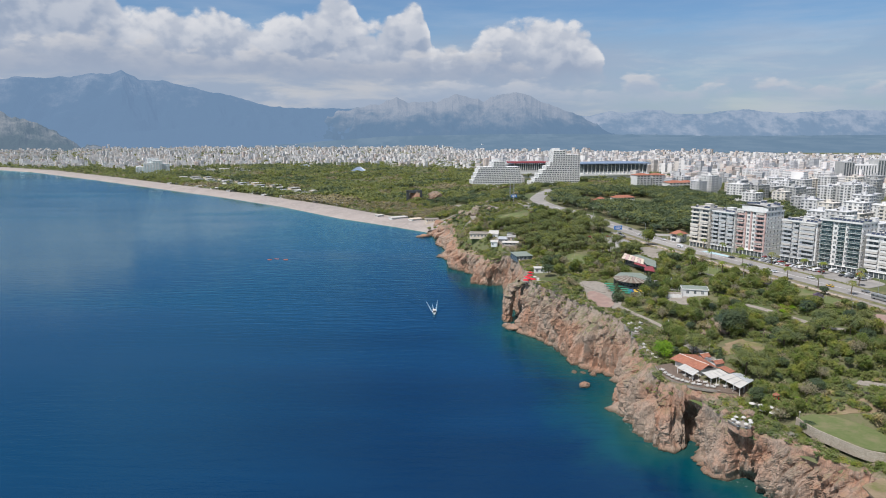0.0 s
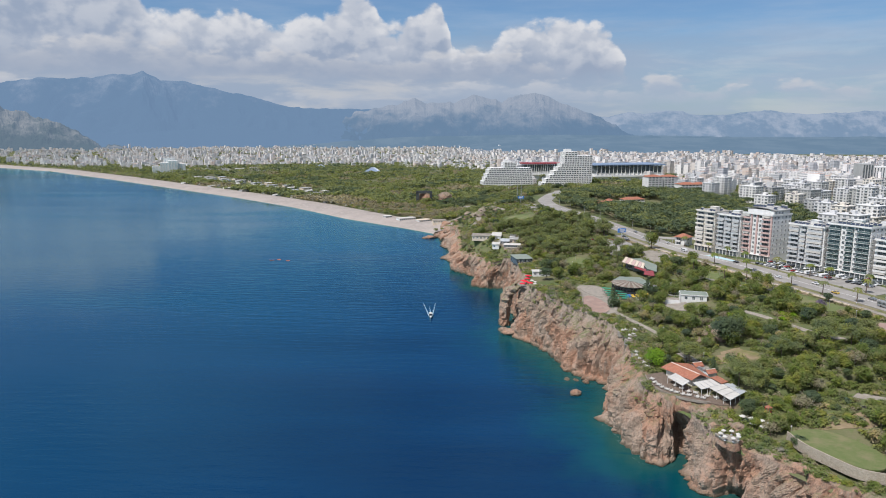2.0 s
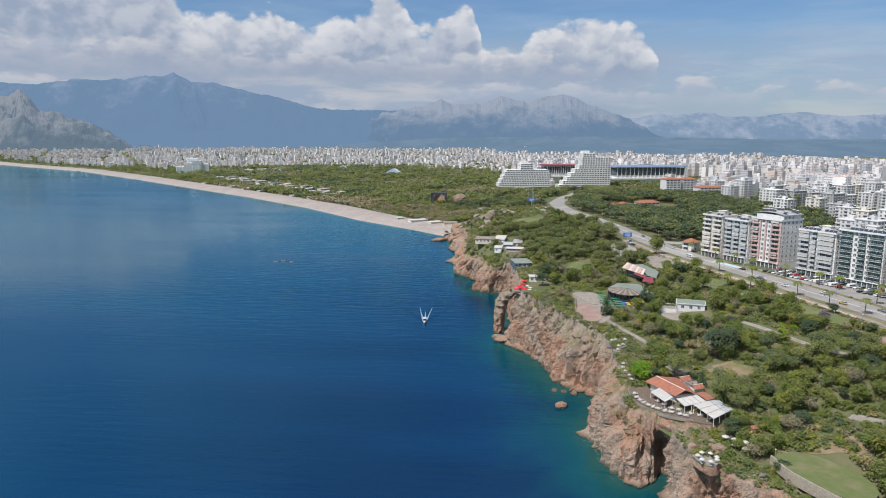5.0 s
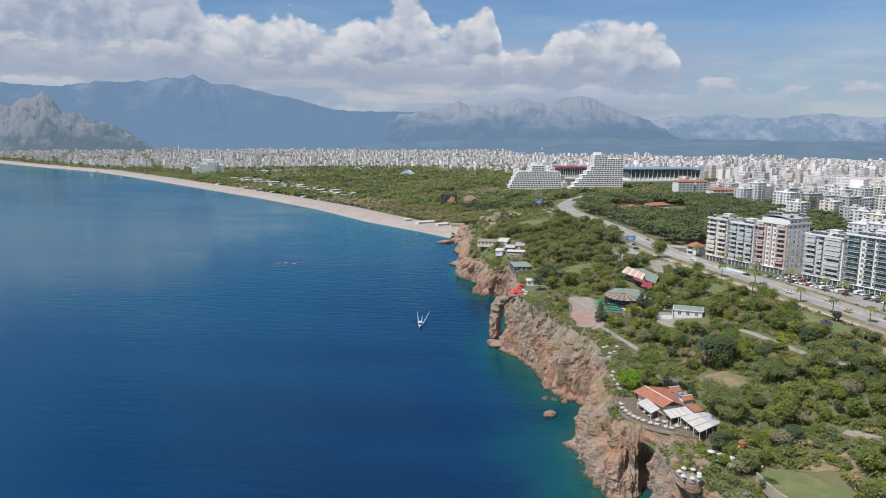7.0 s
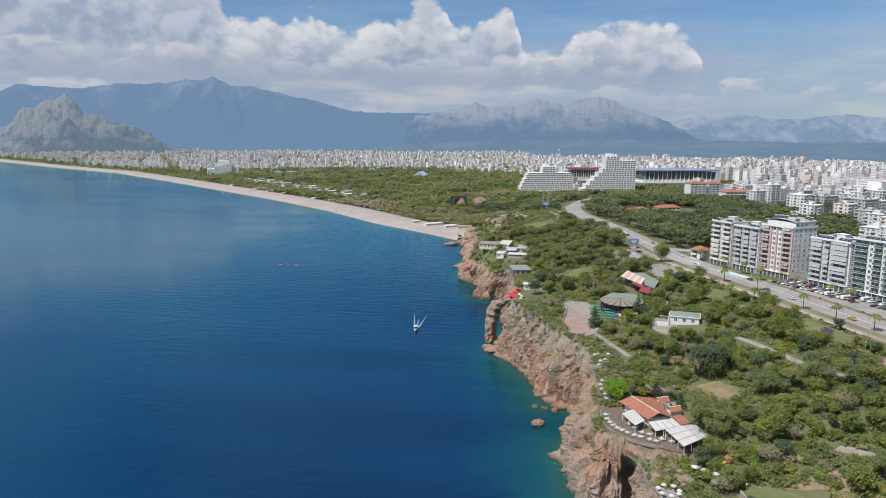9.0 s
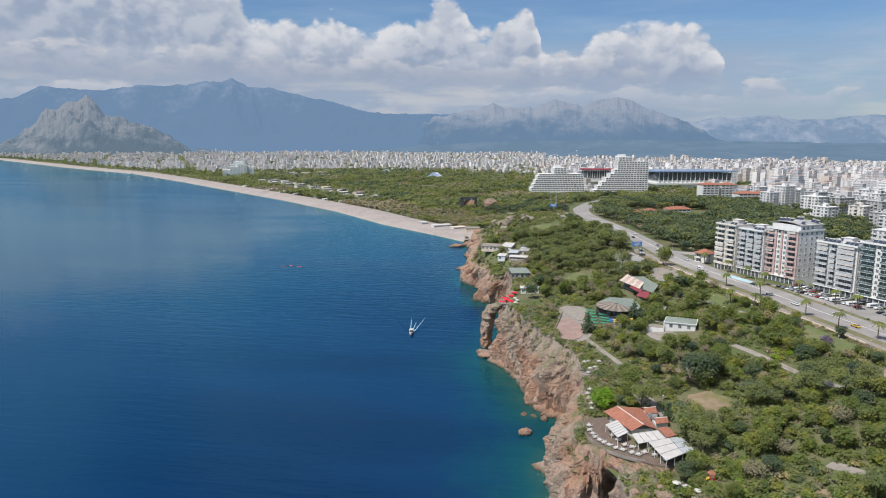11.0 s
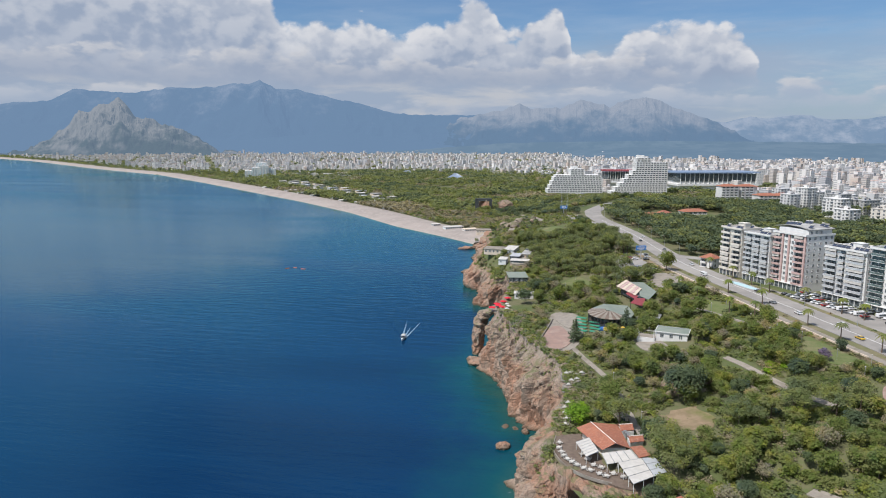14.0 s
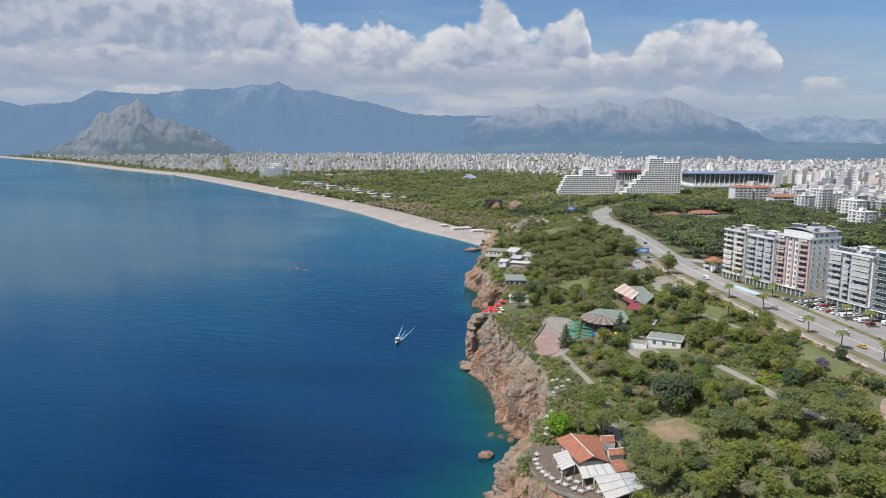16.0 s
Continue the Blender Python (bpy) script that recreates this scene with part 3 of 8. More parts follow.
# ---- ground: one sheet from the rim and the beach to the horizon ----
def make_ground():
    ys = np.concatenate([np.linspace(-400, 150, 20)[:-1], np.linspace(150, 860, 240)[:-1], spread(860, 5600, 120, 1.7)])
    off = np.concatenate([np.linspace(0, 160, 56), 160 + spread(0, 7500, 60, 2.2)[1:]])
    x = edge_x(ys)[:, None] + off[None, :]
    y = np.repeat(ys[:, None], len(off), 1)
    z = height(x, y)
    z[:, 0] -= 2.5                                         # tucked behind the rocky rim, or under the water's edge
    verts = np.stack([x.ravel(), y.ravel(), z.ravel()], 1)
    ob = link_mesh("ground", verts, grid_faces(*x.shape, flip=False), M["ground"], smooth=True)
    tagged(ob, "scrubby green and brown ground of the coastal plain", "ground", kind="structure")


def make_beach():
    ys = spread(838, 4300, 160, 1.6)
    us = np.array([-0.08, 0.0, 0.035, 0.15, 0.3, 0.45, 0.6, 0.75, 0.9, 1.0])
    width = np.interp(ys, [838, 900, 1100, 2000, 4300], [30, 46, 46, 52, 60])
    slant = 1.55                                          # the shore runs slantwise
    x = np.interp(ys, SHORE_Y, SHORE_X)[:, None] + us[None, :] * width[:, None] * slant
    y = np.repeat(ys[:, None], len(us), 1)
    z = height(x, y) + 0.45
    z[:, 0], z[:, 1] = -0.8, 0.12
    z[:, -1] -= 1.0
    ob = link_mesh("beach", np.stack([x.ravel(), y.ravel(), z.ravel()], 1), grid_faces(*x.shape), M["sand"], smooth=True)
    tagged(ob, "long pale shingle beach curving round the bay", "beach", kind="structure")


# ---- cliffs ----
def climb(v):
    """How far in from the foot the face stands at a share of its height: steep below, leaning back near the top."""
    return 0.5 * v + 0.5 * step(0.55, 1.0, v)


def make_cliff():
    foot, rim, rz = np.array(FOOT), np.array(RIM), np.array(RIM_Z)
    mid = (foot + rim) / 2
    s = np.concatenate([[0], np.cumsum(np.hypot(*np.diff(mid, axis=0).T))])
    first = s[2]
    t = np.concatenate([np.linspace(0, first, 60)[:-1], np.arange(first, s[24], 0.46), np.arange(s[24], s[-1], 0.62)])
    def along(v):
        return np.interp(t, s, v)
    f = np.stack([along(foot[:, 0]), along(foot[:, 1])], 1)
    r = np.stack([along(rim[:, 0]), along(rim[:, 1])], 1)
    top = along(rz)
    tang = np.gradient((f + r) / 2, axis=0)
    kern = np.ones(25) / 25
    tang = np.stack([np.convolve(np.pad(tang[:, i], 12, "edge"), kern, "valid") for i in (0, 1)], 1)
    tang /= np.linalg.norm(tang, axis=1)[:, None]
    out = np.stack([-tang[:, 1], tang[:, 0]], 1)           # towards the sea
    rows = 58
    v = np.linspace(0, 1, rows)
    shape = climb(v)[None, :]
    x = f[:, 0:1] + (r[:, 0:1] - f[:, 0:1]) * shape
    y = f[:, 1:2] + (r[:, 1:2] - f[:, 1:2]) * shape
    z = -3 + (top[:, None] + 3) * v[None, :]
    big = fbm(x / 17, y / 17, z / 21, 3) - 0.5
    crag = fbm(x / 5.5 + 40, y / 5.5, z / 9, 4, True) - 0.6
    chip = fbm(x / 1.9 + 9, y / 1.9 + 3, z / 2.3, 3, True) - 0.6
    crack = np.maximum(0, fbm(x / 6 + 80, y / 6, z / 40, 2, True) - 0.80) * 5.0
    ledge = np.maximum(0, fbm(x / 30, y / 30 + 7, z / 3.2, 2, True) - 0.7)
    gain = np.minimum(1, (1 - v) * 3.0 + 0.15)[None, :] * np.minimum(1, v * 3 + 0.3)[None, :]
    slant = fbm(x / 5, y / 5, z / 5, 2) * 2.0
    bits = vnoise(np.floor(x / 2.3 + slant) * 1.37, np.floor(y / 2.3 + slant) * 1.37, np.floor(z / 5.5 + slant) * 1.37) - 0.5
    bits = bits + 0.55 * (vnoise(np.floor(x / 1.0 + slant) * 1.37, np.floor(y / 1.0) * 1.37, np.floor(z / 2.6 + slant) * 1.37) - 0.5)
    # upright flutes and clefts
    flute = fbm(x / 3.4 + 21, y / 3.4 + 5, z / 16, 3, True) - 0.62
    flute2 = fbm(x / 1.5 + 2, y / 1.5 + 15, z / 7, 2, True) - 0.6
    cleft = np.maximum(0, 0.13 - np.abs(fbm(x / 7 + 33, y / 7, z / 30, 3) - 0.5)) * 22.0
    d = (5.0 * big + 2.6 * crag + 1.1 * chip + 1.7 * bits + 1.6 * flute + 1.2 * flute2 - 2.6 * crack - 0.9 * cleft + 0.6 * ledge + 1.6) * gain
    # columns and clefts that run up the face
    column = fbm(t[:, None] / 6.5, v[None, :] * 0.7, 3.3, 4, True) - 0.6
    groove = fbm(t[:, None] / 2.3 + 30, v[None, :] * 1.8, 8.1, 3, True) - 0.6
    split = np.maximum(0, 0.09 - np.abs(fbm(t[:, None] / 9 + 60, v[None, :] * 0.8, 1.2, 3) - 0.5)) * 30.0
    d = d + (4.6 * column + 2.6 * groove - 1.6 * split) * gain
    # hollows worn by the sea: arc place, height, half width, half height, depth
    for i, hz, ws, hz2, deep in CAVES:
        c = np.interp(i, np.arange(len(s)), s)
        d -= deep * np.exp(-((t[:, None] - c) / ws) ** 2 - ((z - hz) / hz2) ** 2)
    # low shelf at the water's edge
    shelf = np.exp(-((z - 0.4) / 1.3) ** 2) * 5.0 * np.clip(fbm(t / 22, 0.5, 3.3, 2)[:, None] - 0.42, 0, 1) * 4
    d += shelf
    # the face stays back behind the leaning pillar
    behind = np.exp(-((y - 447.0) / 10.0) ** 2)
    d = d * (1 - 0.8 * behind) - 1.5 * behind
    x = x + out[:, 0:1] * d
    y = y + out[:, 1:2] * d
    # broken blocks along the rim, running a little way inland
    back = np.array([0.9, 2.2, 3.8, 5.6])
    bx = r[:, 0:1] - out[:, 0:1] * back
    by = r[:, 1:2] - out[:, 1:2] * back
    lumps = fbm(bx / 4.0, by / 4.0, 1.7, 3, True) - 0.55
    bz = height(bx, by) + np.array([0.4, 0.3, 0.0, -1.4])[None, :] + lumps * np.array([2.8, 3.2, 2.8, 0.6])[None, :]
    X, Y, Z = np.hstack([x, bx]), np.hstack([y, by]), np.hstack([z, bz])
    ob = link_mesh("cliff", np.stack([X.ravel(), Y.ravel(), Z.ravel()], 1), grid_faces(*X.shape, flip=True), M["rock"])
    tagged(ob, "rugged pink and grey limestone sea cliff", "cliff", kind="structure")


CAVES = [(10.6, 8.0, 3.4, 7.5, 10.0), (6.6, 1.0, 4.0, 3.0, 5.0), (4.6, 1.0, 4.0, 2.5, 4.0), (19.0, 1.0, 5.0, 3.5, 4.0),
         (33.2, 6.0, 4.5, 8.0, 9.0), (34.6, 4.0, 3.0, 6.0, 5.0), (30.4, 8.0, 4.0, 12.0, 7.0), (27.5, 9.0, 3.5, 10.0, 5.0), (37.5, 4.0, 4.0, 6.0, 4.0)]


# ---- mountains ----
def make_range(name, label, skyline, r0, r1, n, m, mat, rough, seed, foot_z, scale=150.0, jag=0.004, power=1.0):
    """A range seen across the plain; skyline: (azimuth, elevation) about the bay's middle, in radians."""
    line = np.array(skyline)
    az = np.linspace(line[0, 0], line[-1, 0], n)[:, None]
    u = np.linspace(0, 1, m)[None, :]
    top = np.interp(az, line[:, 0], line[:, 1])
    cx, cy, cz = 55.0, 36.0, 130.0
    square = 1 / np.cos(np.maximum(np.abs(az + 0.11) - 0.11, 0))      # the ranges stand square to the view
    r = (r0 + (r1 - r0) * u) * square
    px, py = r * np.sin(az), r * np.cos(az)
    wx, wy = fbm(px / scale, py / scale, seed + 20, 3) - 0.5, fbm(px / scale, py / scale, seed + 40, 3) - 0.5
    qx, qy = px / scale + 1.3 * wx, py / scale + 1.3 * wy
    ridge = fbm(qx, qy * 0.7, seed, 6, True) - 0.62
    spur = fbm(az * 3600 / scale * 0.45 + 0.8 * wx, u * 0.7, seed + 7, 4, True) - 0.62
    crest = cz + r[:, -1:] * (top + jag * (fbm(az * 60 + seed, 3.0, seed, 5, True) - 0.62) * 2)
    rise = np.maximum(crest - foot_z, 0)
    h = foot_z + rise * u ** power + (0.75 * ridge + 0.55 * spur) * rise * rough * np.sin(np.pi * np.minimum(u, 0.97)) ** 0.7
    ob = link_mesh(name, np.stack([(cx + px).ravel(), (cy + py).ravel(), h.ravel()], 1), grid_faces(*px.shape, flip=True), mat)
    tagged(ob, label, "mountains", kind="structure")


def make_mountains():
    # each range has its own haze colour and the share of it that glows
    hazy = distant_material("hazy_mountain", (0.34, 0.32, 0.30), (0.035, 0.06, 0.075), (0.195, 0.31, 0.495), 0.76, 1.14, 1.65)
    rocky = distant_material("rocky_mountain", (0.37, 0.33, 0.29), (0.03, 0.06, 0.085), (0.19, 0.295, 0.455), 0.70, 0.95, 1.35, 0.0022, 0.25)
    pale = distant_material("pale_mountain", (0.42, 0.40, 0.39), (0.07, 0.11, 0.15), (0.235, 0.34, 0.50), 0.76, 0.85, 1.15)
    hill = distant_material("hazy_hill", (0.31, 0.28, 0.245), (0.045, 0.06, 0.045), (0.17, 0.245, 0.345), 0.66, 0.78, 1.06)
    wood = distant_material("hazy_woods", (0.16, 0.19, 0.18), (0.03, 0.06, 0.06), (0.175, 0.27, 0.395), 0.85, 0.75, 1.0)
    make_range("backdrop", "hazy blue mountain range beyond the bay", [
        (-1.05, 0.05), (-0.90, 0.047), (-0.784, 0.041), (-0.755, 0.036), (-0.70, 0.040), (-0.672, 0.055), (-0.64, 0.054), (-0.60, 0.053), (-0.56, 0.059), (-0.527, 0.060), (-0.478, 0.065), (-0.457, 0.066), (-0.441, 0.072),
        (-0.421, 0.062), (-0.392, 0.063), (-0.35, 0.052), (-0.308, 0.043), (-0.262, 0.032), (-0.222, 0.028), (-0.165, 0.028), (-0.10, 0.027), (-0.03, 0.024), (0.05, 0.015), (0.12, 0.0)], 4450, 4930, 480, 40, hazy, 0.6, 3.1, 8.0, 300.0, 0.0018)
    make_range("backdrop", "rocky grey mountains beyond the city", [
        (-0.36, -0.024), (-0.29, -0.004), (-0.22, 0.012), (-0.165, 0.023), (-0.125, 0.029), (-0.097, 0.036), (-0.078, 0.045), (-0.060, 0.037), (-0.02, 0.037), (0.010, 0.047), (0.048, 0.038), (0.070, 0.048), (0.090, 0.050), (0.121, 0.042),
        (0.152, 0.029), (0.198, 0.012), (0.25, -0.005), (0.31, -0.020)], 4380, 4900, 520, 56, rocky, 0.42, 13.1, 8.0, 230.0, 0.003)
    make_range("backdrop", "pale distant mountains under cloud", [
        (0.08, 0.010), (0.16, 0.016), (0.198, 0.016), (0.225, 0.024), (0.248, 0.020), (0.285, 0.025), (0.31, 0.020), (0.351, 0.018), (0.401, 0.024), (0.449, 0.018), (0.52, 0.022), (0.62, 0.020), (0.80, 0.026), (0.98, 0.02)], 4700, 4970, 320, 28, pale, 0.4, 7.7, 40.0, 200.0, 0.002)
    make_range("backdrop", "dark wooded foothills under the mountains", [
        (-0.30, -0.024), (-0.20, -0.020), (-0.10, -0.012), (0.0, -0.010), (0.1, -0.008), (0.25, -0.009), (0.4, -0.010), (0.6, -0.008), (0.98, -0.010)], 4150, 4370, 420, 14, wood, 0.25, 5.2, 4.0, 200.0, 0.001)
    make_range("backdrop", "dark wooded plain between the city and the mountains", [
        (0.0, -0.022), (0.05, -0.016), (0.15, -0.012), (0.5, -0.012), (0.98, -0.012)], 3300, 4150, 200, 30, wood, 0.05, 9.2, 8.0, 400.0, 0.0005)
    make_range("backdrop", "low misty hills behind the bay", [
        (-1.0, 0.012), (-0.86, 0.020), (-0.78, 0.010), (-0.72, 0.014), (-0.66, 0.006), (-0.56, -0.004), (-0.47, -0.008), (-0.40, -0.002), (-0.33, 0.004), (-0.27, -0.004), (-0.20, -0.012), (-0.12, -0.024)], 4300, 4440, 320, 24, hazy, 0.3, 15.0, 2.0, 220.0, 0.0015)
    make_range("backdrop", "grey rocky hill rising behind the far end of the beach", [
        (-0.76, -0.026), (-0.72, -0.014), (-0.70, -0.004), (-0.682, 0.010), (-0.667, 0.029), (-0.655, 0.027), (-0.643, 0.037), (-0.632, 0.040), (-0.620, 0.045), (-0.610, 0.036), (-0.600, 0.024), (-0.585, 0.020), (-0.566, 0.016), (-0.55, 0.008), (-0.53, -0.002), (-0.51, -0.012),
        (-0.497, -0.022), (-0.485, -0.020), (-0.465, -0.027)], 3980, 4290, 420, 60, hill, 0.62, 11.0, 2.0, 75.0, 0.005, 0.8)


make_sea()
make_ground()
make_beach()
make_cliff()
make_mountains()

# ---- roads, lawns and paving ----
def resample(line, gap):
    p = np.array(line, float)
    s = np.concatenate([[0], np.cumsum(np.hypot(*np.diff(p, axis=0).T))])
    t = np.linspace(0, s[-1], max(2, int(s[-1] / gap)))
    # a gentle rounding of the corners
    q = np.stack([np.interp(t, s, p[:, i]) for i in (0, 1)], 1)
    for _ in range(6):
        q[1:-1] = (q[:-2] + 2 * q[1:-1] + q[2:]) / 4
    return q


def beside(line, off):
    q = resample(line, 4.0)
    d = np.gradient(q, axis=0)
    d /= np.linalg.norm(d, axis=1)[:, None]
    return q + np.stack([d[:, 1], -d[:, 0]], 1) * off


def strip(name, line, width, mat, dz, label, category="road", kind="structure", thick=0.5):
    """A road or path draped along a line."""
    q = resample(line, 3.0)
    d = np.gradient(q, axis=0)
    d /= np.linalg.norm(d, axis=1)[:, None]
    n = np.stack([d[:, 1], -d[:, 0]], 1)
    w = np.array([-0.5, -0.5, -0.25, 0, 0.25, 0.5, 0.5]) * width
    x = q[:, 0:1] + n[:, 0:1] * w
    y = q[:, 1:2] + n[:, 1:2] * w
    z = height(x, y) + dz
    z[:, 0] -= thick
    z[:, -1] -= thick
    ob = link_mesh(name, np.stack([x.ravel(), y.ravel(), z.ravel()], 1), grid_faces(*x.shape, flip=False), mat, smooth=False)
    return tagged(ob, label, category, kind=kind)


def patch(name, outline, mat, dz, label, category, level=None, rings=7, wobble=0.0, rocks=True):
    """A lawn or paved place over an outline, draped on the ground or level."""
    p = resample(list(outline) + [outline[0]], 2.5)[:-1]
    if wobble:
        p = p + (np.stack([vnoise(p[:, 0] / 3, p[:, 1] / 3, 1.5), vnoise(p[:, 0] / 3, p[:, 1] / 3, 8.5)], 1) - 0.5) * wobble
    c = p.mean(0)
    k = np.append(np.linspace(0.02, 1, rings), 1.0)
    x = c[0] + (p[:, 0:1] - c[0]) * k
    y = c[1] + (p[:, 1:2] - c[1]) * k
    x, y = np.vstack([x, x[:1]]), np.vstack([y, y[:1]])
    z = (height(x, y) if level is None else np.full(x.shape, level)) + dz
    z[:, -1] -= 0.5
    ob = link_mesh(name, np.stack([x.ravel(), y.ravel(), z.ravel()], 1), grid_faces(*x.shape), mat)
    if level is not None and rocks:                        # the rock that it is built up on
        k2 = np.array([0.985, 1.01, 1.05, 1.12])
        x2, y2 = c[0] + (p[:, 0:1] - c[0]) * k2, c[1] + (p[:, 1:2] - c[1]) * k2
        x2, y2 = np.vstack([x2, x2[:1]]), np.vstack([y2, y2[:1]])
        low = np.minimum(height(x2, y2) - 0.6, level - 0.4)
        z2 = (level + dz - 0.3) * (1 - np.array([0, 0.1, 0.5, 1])) + low * np.array([0, 0.1, 0.5, 1])
        k3 = fbm(x2 / 2, y2 / 2, z2 / 2, 3, True) - 0.6
        x2[:, 1:] += (k3 * 2.0)[:, 1:]
        y2[:, 1:] += (k3 * 2.0)[:, 1:]
        skirt = link_mesh("rock_base", np.stack([x2.ravel(), y2.ravel(), z2.ravel()], 1), grid_faces(*x2.shape), M["rock"])
        tagged(skirt, "rough rock under the built-up edge", "rock", kind="structure")
    return tagged(ob, label, category, kind="structure")


ROAD = [(246, 270), (236, 310), (225, 350), (214, 383), (206, 407), (196, 437), (186, 464), (177, 492), (168, 522), (160, 560), (152, 610), (144, 655), (133, 700), (121, 745), (114, 785), (113, 825), (121, 858), (134, 905), (150, 960), (160, 1020)]
strip("road", ROAD, 17.0, M["asphalt"], 0.32, "grey asphalt boulevard along the park")
strip("road", [(160, 560), (186, 548), (215, 552), (260, 575), (330, 620)], 10.0, M["asphalt"], 0.28, "grey asphalt side street")
strip("road", [(128, 716), (110, 728), (96, 752), (92, 790)], 12.0, M["asphalt"], 0.26, "grey asphalt slip road")
patch("car_park", [(226, 362), (252, 376), (247, 394), (234, 415), (219, 438), (205, 456), (196, 472), (192, 470), (203, 440), (212, 410)], M["asphalt"], 0.26, "asphalt car park before the apartment blocks", "car park")
patch("forecourt", [(160, 500), (170, 508), (190, 492), (196, 474), (186, 470), (172, 486)], M["path"], 0.22, "pale paved forecourt beside the boulevard", "pavement")
patch("car_park", [(118, 500), (140, 490), (152, 515), (148, 560), (136, 570), (122, 545)], M["asphalt"], 0.2, "worn asphalt car park under the trees", "car park")
strip("verge", beside(ROAD[2:8], 11.2), 3.4, M["verge"], 0.30, "grass verge with small shrubs beside the boulevard", "verge")
strip("verge", beside(ROAD[1:10], -11.0), 4.0, M["verge"], 0.30, "narrow strip of grass along the boulevard", "verge")
strip("pavement", beside(ROAD[1:10], -15.0), 3.6, M["path"], 0.35, "tan promenade along the boulevard", "pavement")
strip("verge", beside(ROAD[1:10], -19.5), 4.5, M["dirt"], 0.22, "bare earth strip behind the promenade", "verge")
strip("road_marking", beside(ROAD[1:14], 0.2), 0.35, M["white"], 0.37, "faded white centre line", "road marking", thick=0.02)
patch("lawn", [(194, 372), (200, 366), (206, 357), (212, 345), (213, 337), (204, 333), (196, 334), (190, 337), (187, 344), (189, 360)], M["lawn"], 0.22, "mown green lawn with a lone tree", "lawn", wobble=2.0)
patch("lawn", [(162, 402), (172, 402), (184, 390), (186, 376), (176, 380), (164, 384)], M["lawn"], 0.22, "small green lawn with flower beds", "lawn", wobble=2.0)
patch("lawn", [(150, 430), (160, 440), (172, 428), (176, 412), (164, 408), (152, 416)], M["lawn"], 0.22, "small green lawn with shrubs", "lawn", wobble=2.0)
patch("lawn", [(127, 230.7), (133, 235), (141, 234), (149, 222), (151, 212), (143, 203), (137, 205), (131.5, 216), (128, 222)], M["lawn"], 0.25, "mown grass terrace behind a stone wall", "lawn", level=25.6, rocks=False)
patch("lawn", [(60, 700), (78, 690), (88, 712), (76, 738), (60, 730)], M["lawn"], 0.3, "bright green lawn near the bay", "lawn", wobble=2.0)
patch("lawn", [(88, 478), (100, 470), (108, 488), (100, 512), (90, 500)], M["lawn"], 0.3, "sunlit grass between pines", "lawn", wobble=2.0)
patch("clearing", [(128, 296), (136, 291), (146, 296), (148, 306), (140, 313), (130, 308)], M["dirt"], 0.2, "bare brown earth in a clearing", "earth", wobble=7.0)
patch("clearing", [(132, 236), (142, 237), (158, 243), (168, 236), (158, 231), (146, 235)], M["dirt"], 0.2, "bare earth above the grass terrace", "earth", wobble=3.0)
patch("clearing", [(128, 180), (146, 186), (152, 196), (140, 199), (126, 192)], M["dirt"], 0.2, "bare earth near the cliff", "earth", wobble=3.0)
strip("path", [(122, 286), (119.5, 300), (118, 314), (115.5, 327), (111, 340), (106, 350), (100, 362), (97, 372)], 2.3, M["path"], 0.25, "pale winding footpath", "path")
strip("path", [(158, 348), (165.4, 334.4), (168.6, 327.4), (174, 317), (178, 307), (184, 300)], 2.6, M["path"], 0.25, "pale footpath through the shrubs", "path")
strip("path", [(158, 420), (170, 404), (182, 386), (186, 372), (184, 356)], 2.4, M["path"], 0.25, "pale footpath across the lawns", "path")
HILL_PATHS = [[(-8, 872), (14, 905), (32, 960), (24, 1040), (-10, 1090)], [(62, 772), (40, 815), (52, 880), (84, 950), (110, 1040)], [(20, 700), (34, 740), (30, 790), (10, 840)]]
for line in HILL_PATHS:
    strip("path", line, 6.0, M["path"], 0.35, "pale track across the wooded slope", "path")
strip("path", [(162, 254), (170, 244), (182, 232)], 4.0, M["path"], 0.25, "pale sandy track", "path")
patch("plaza", [(79, 376), (81, 369), (88, 361.5), (96, 364), (101, 372), (102.5, 395), (101, 418), (94, 426), (86, 425), (83, 405), (81, 388)], M["path"], 0.3, "pale stone terrace round the viewing plaza", "plaza")
patch("plaza", [(82.5, 373), (88, 364.5), (93, 366), (97.5, 373), (96.5, 383), (94, 395), (91, 403), (86.5, 402), (84.5, 388)], M["pink_paving"], 0.5, "pink paved viewing plaza above the cliff", "plaza")
patch("plaza", [(88, 424), (97, 421), (101, 412), (98, 394), (95.5, 394), (91.5, 404), (87, 412)], M["path"], 0.5, "pale paved approach to the plaza", "plaza")
patch("plaza", [(195, 284), (206, 282), (212, 298), (210, 316), (203, 318), (198, 304)], M["pink_paving"], 0.25, "pink paved plaza among the trees", "plaza")
patch("forecourt", [(124, 374), (132, 377), (140, 361), (134, 356.5), (126, 362)], M["path"], 0.35, "pale paved forecourt of the white house", "pavement")
patch("deck", [(93.4, 287), (92.7, 277), (94.5, 271.3), (97.2, 266.3), (101.5, 262), (105.8, 259.7), (110.3, 258.4), (116, 253), (124, 260), (122, 276), (112, 290), (101, 292)], M["wood_dark"], 0.0, "dark timber dining terrace on the cliff top", "terrace", level=25.1)
patch("deck", [(103.6, 234.3), (109, 236), (111, 230.3), (112.2, 226.4), (106, 225.4), (103, 230.3)], M["path"], 0.2, "small round terrace at the cliff's edge", "terrace", level=23.4)
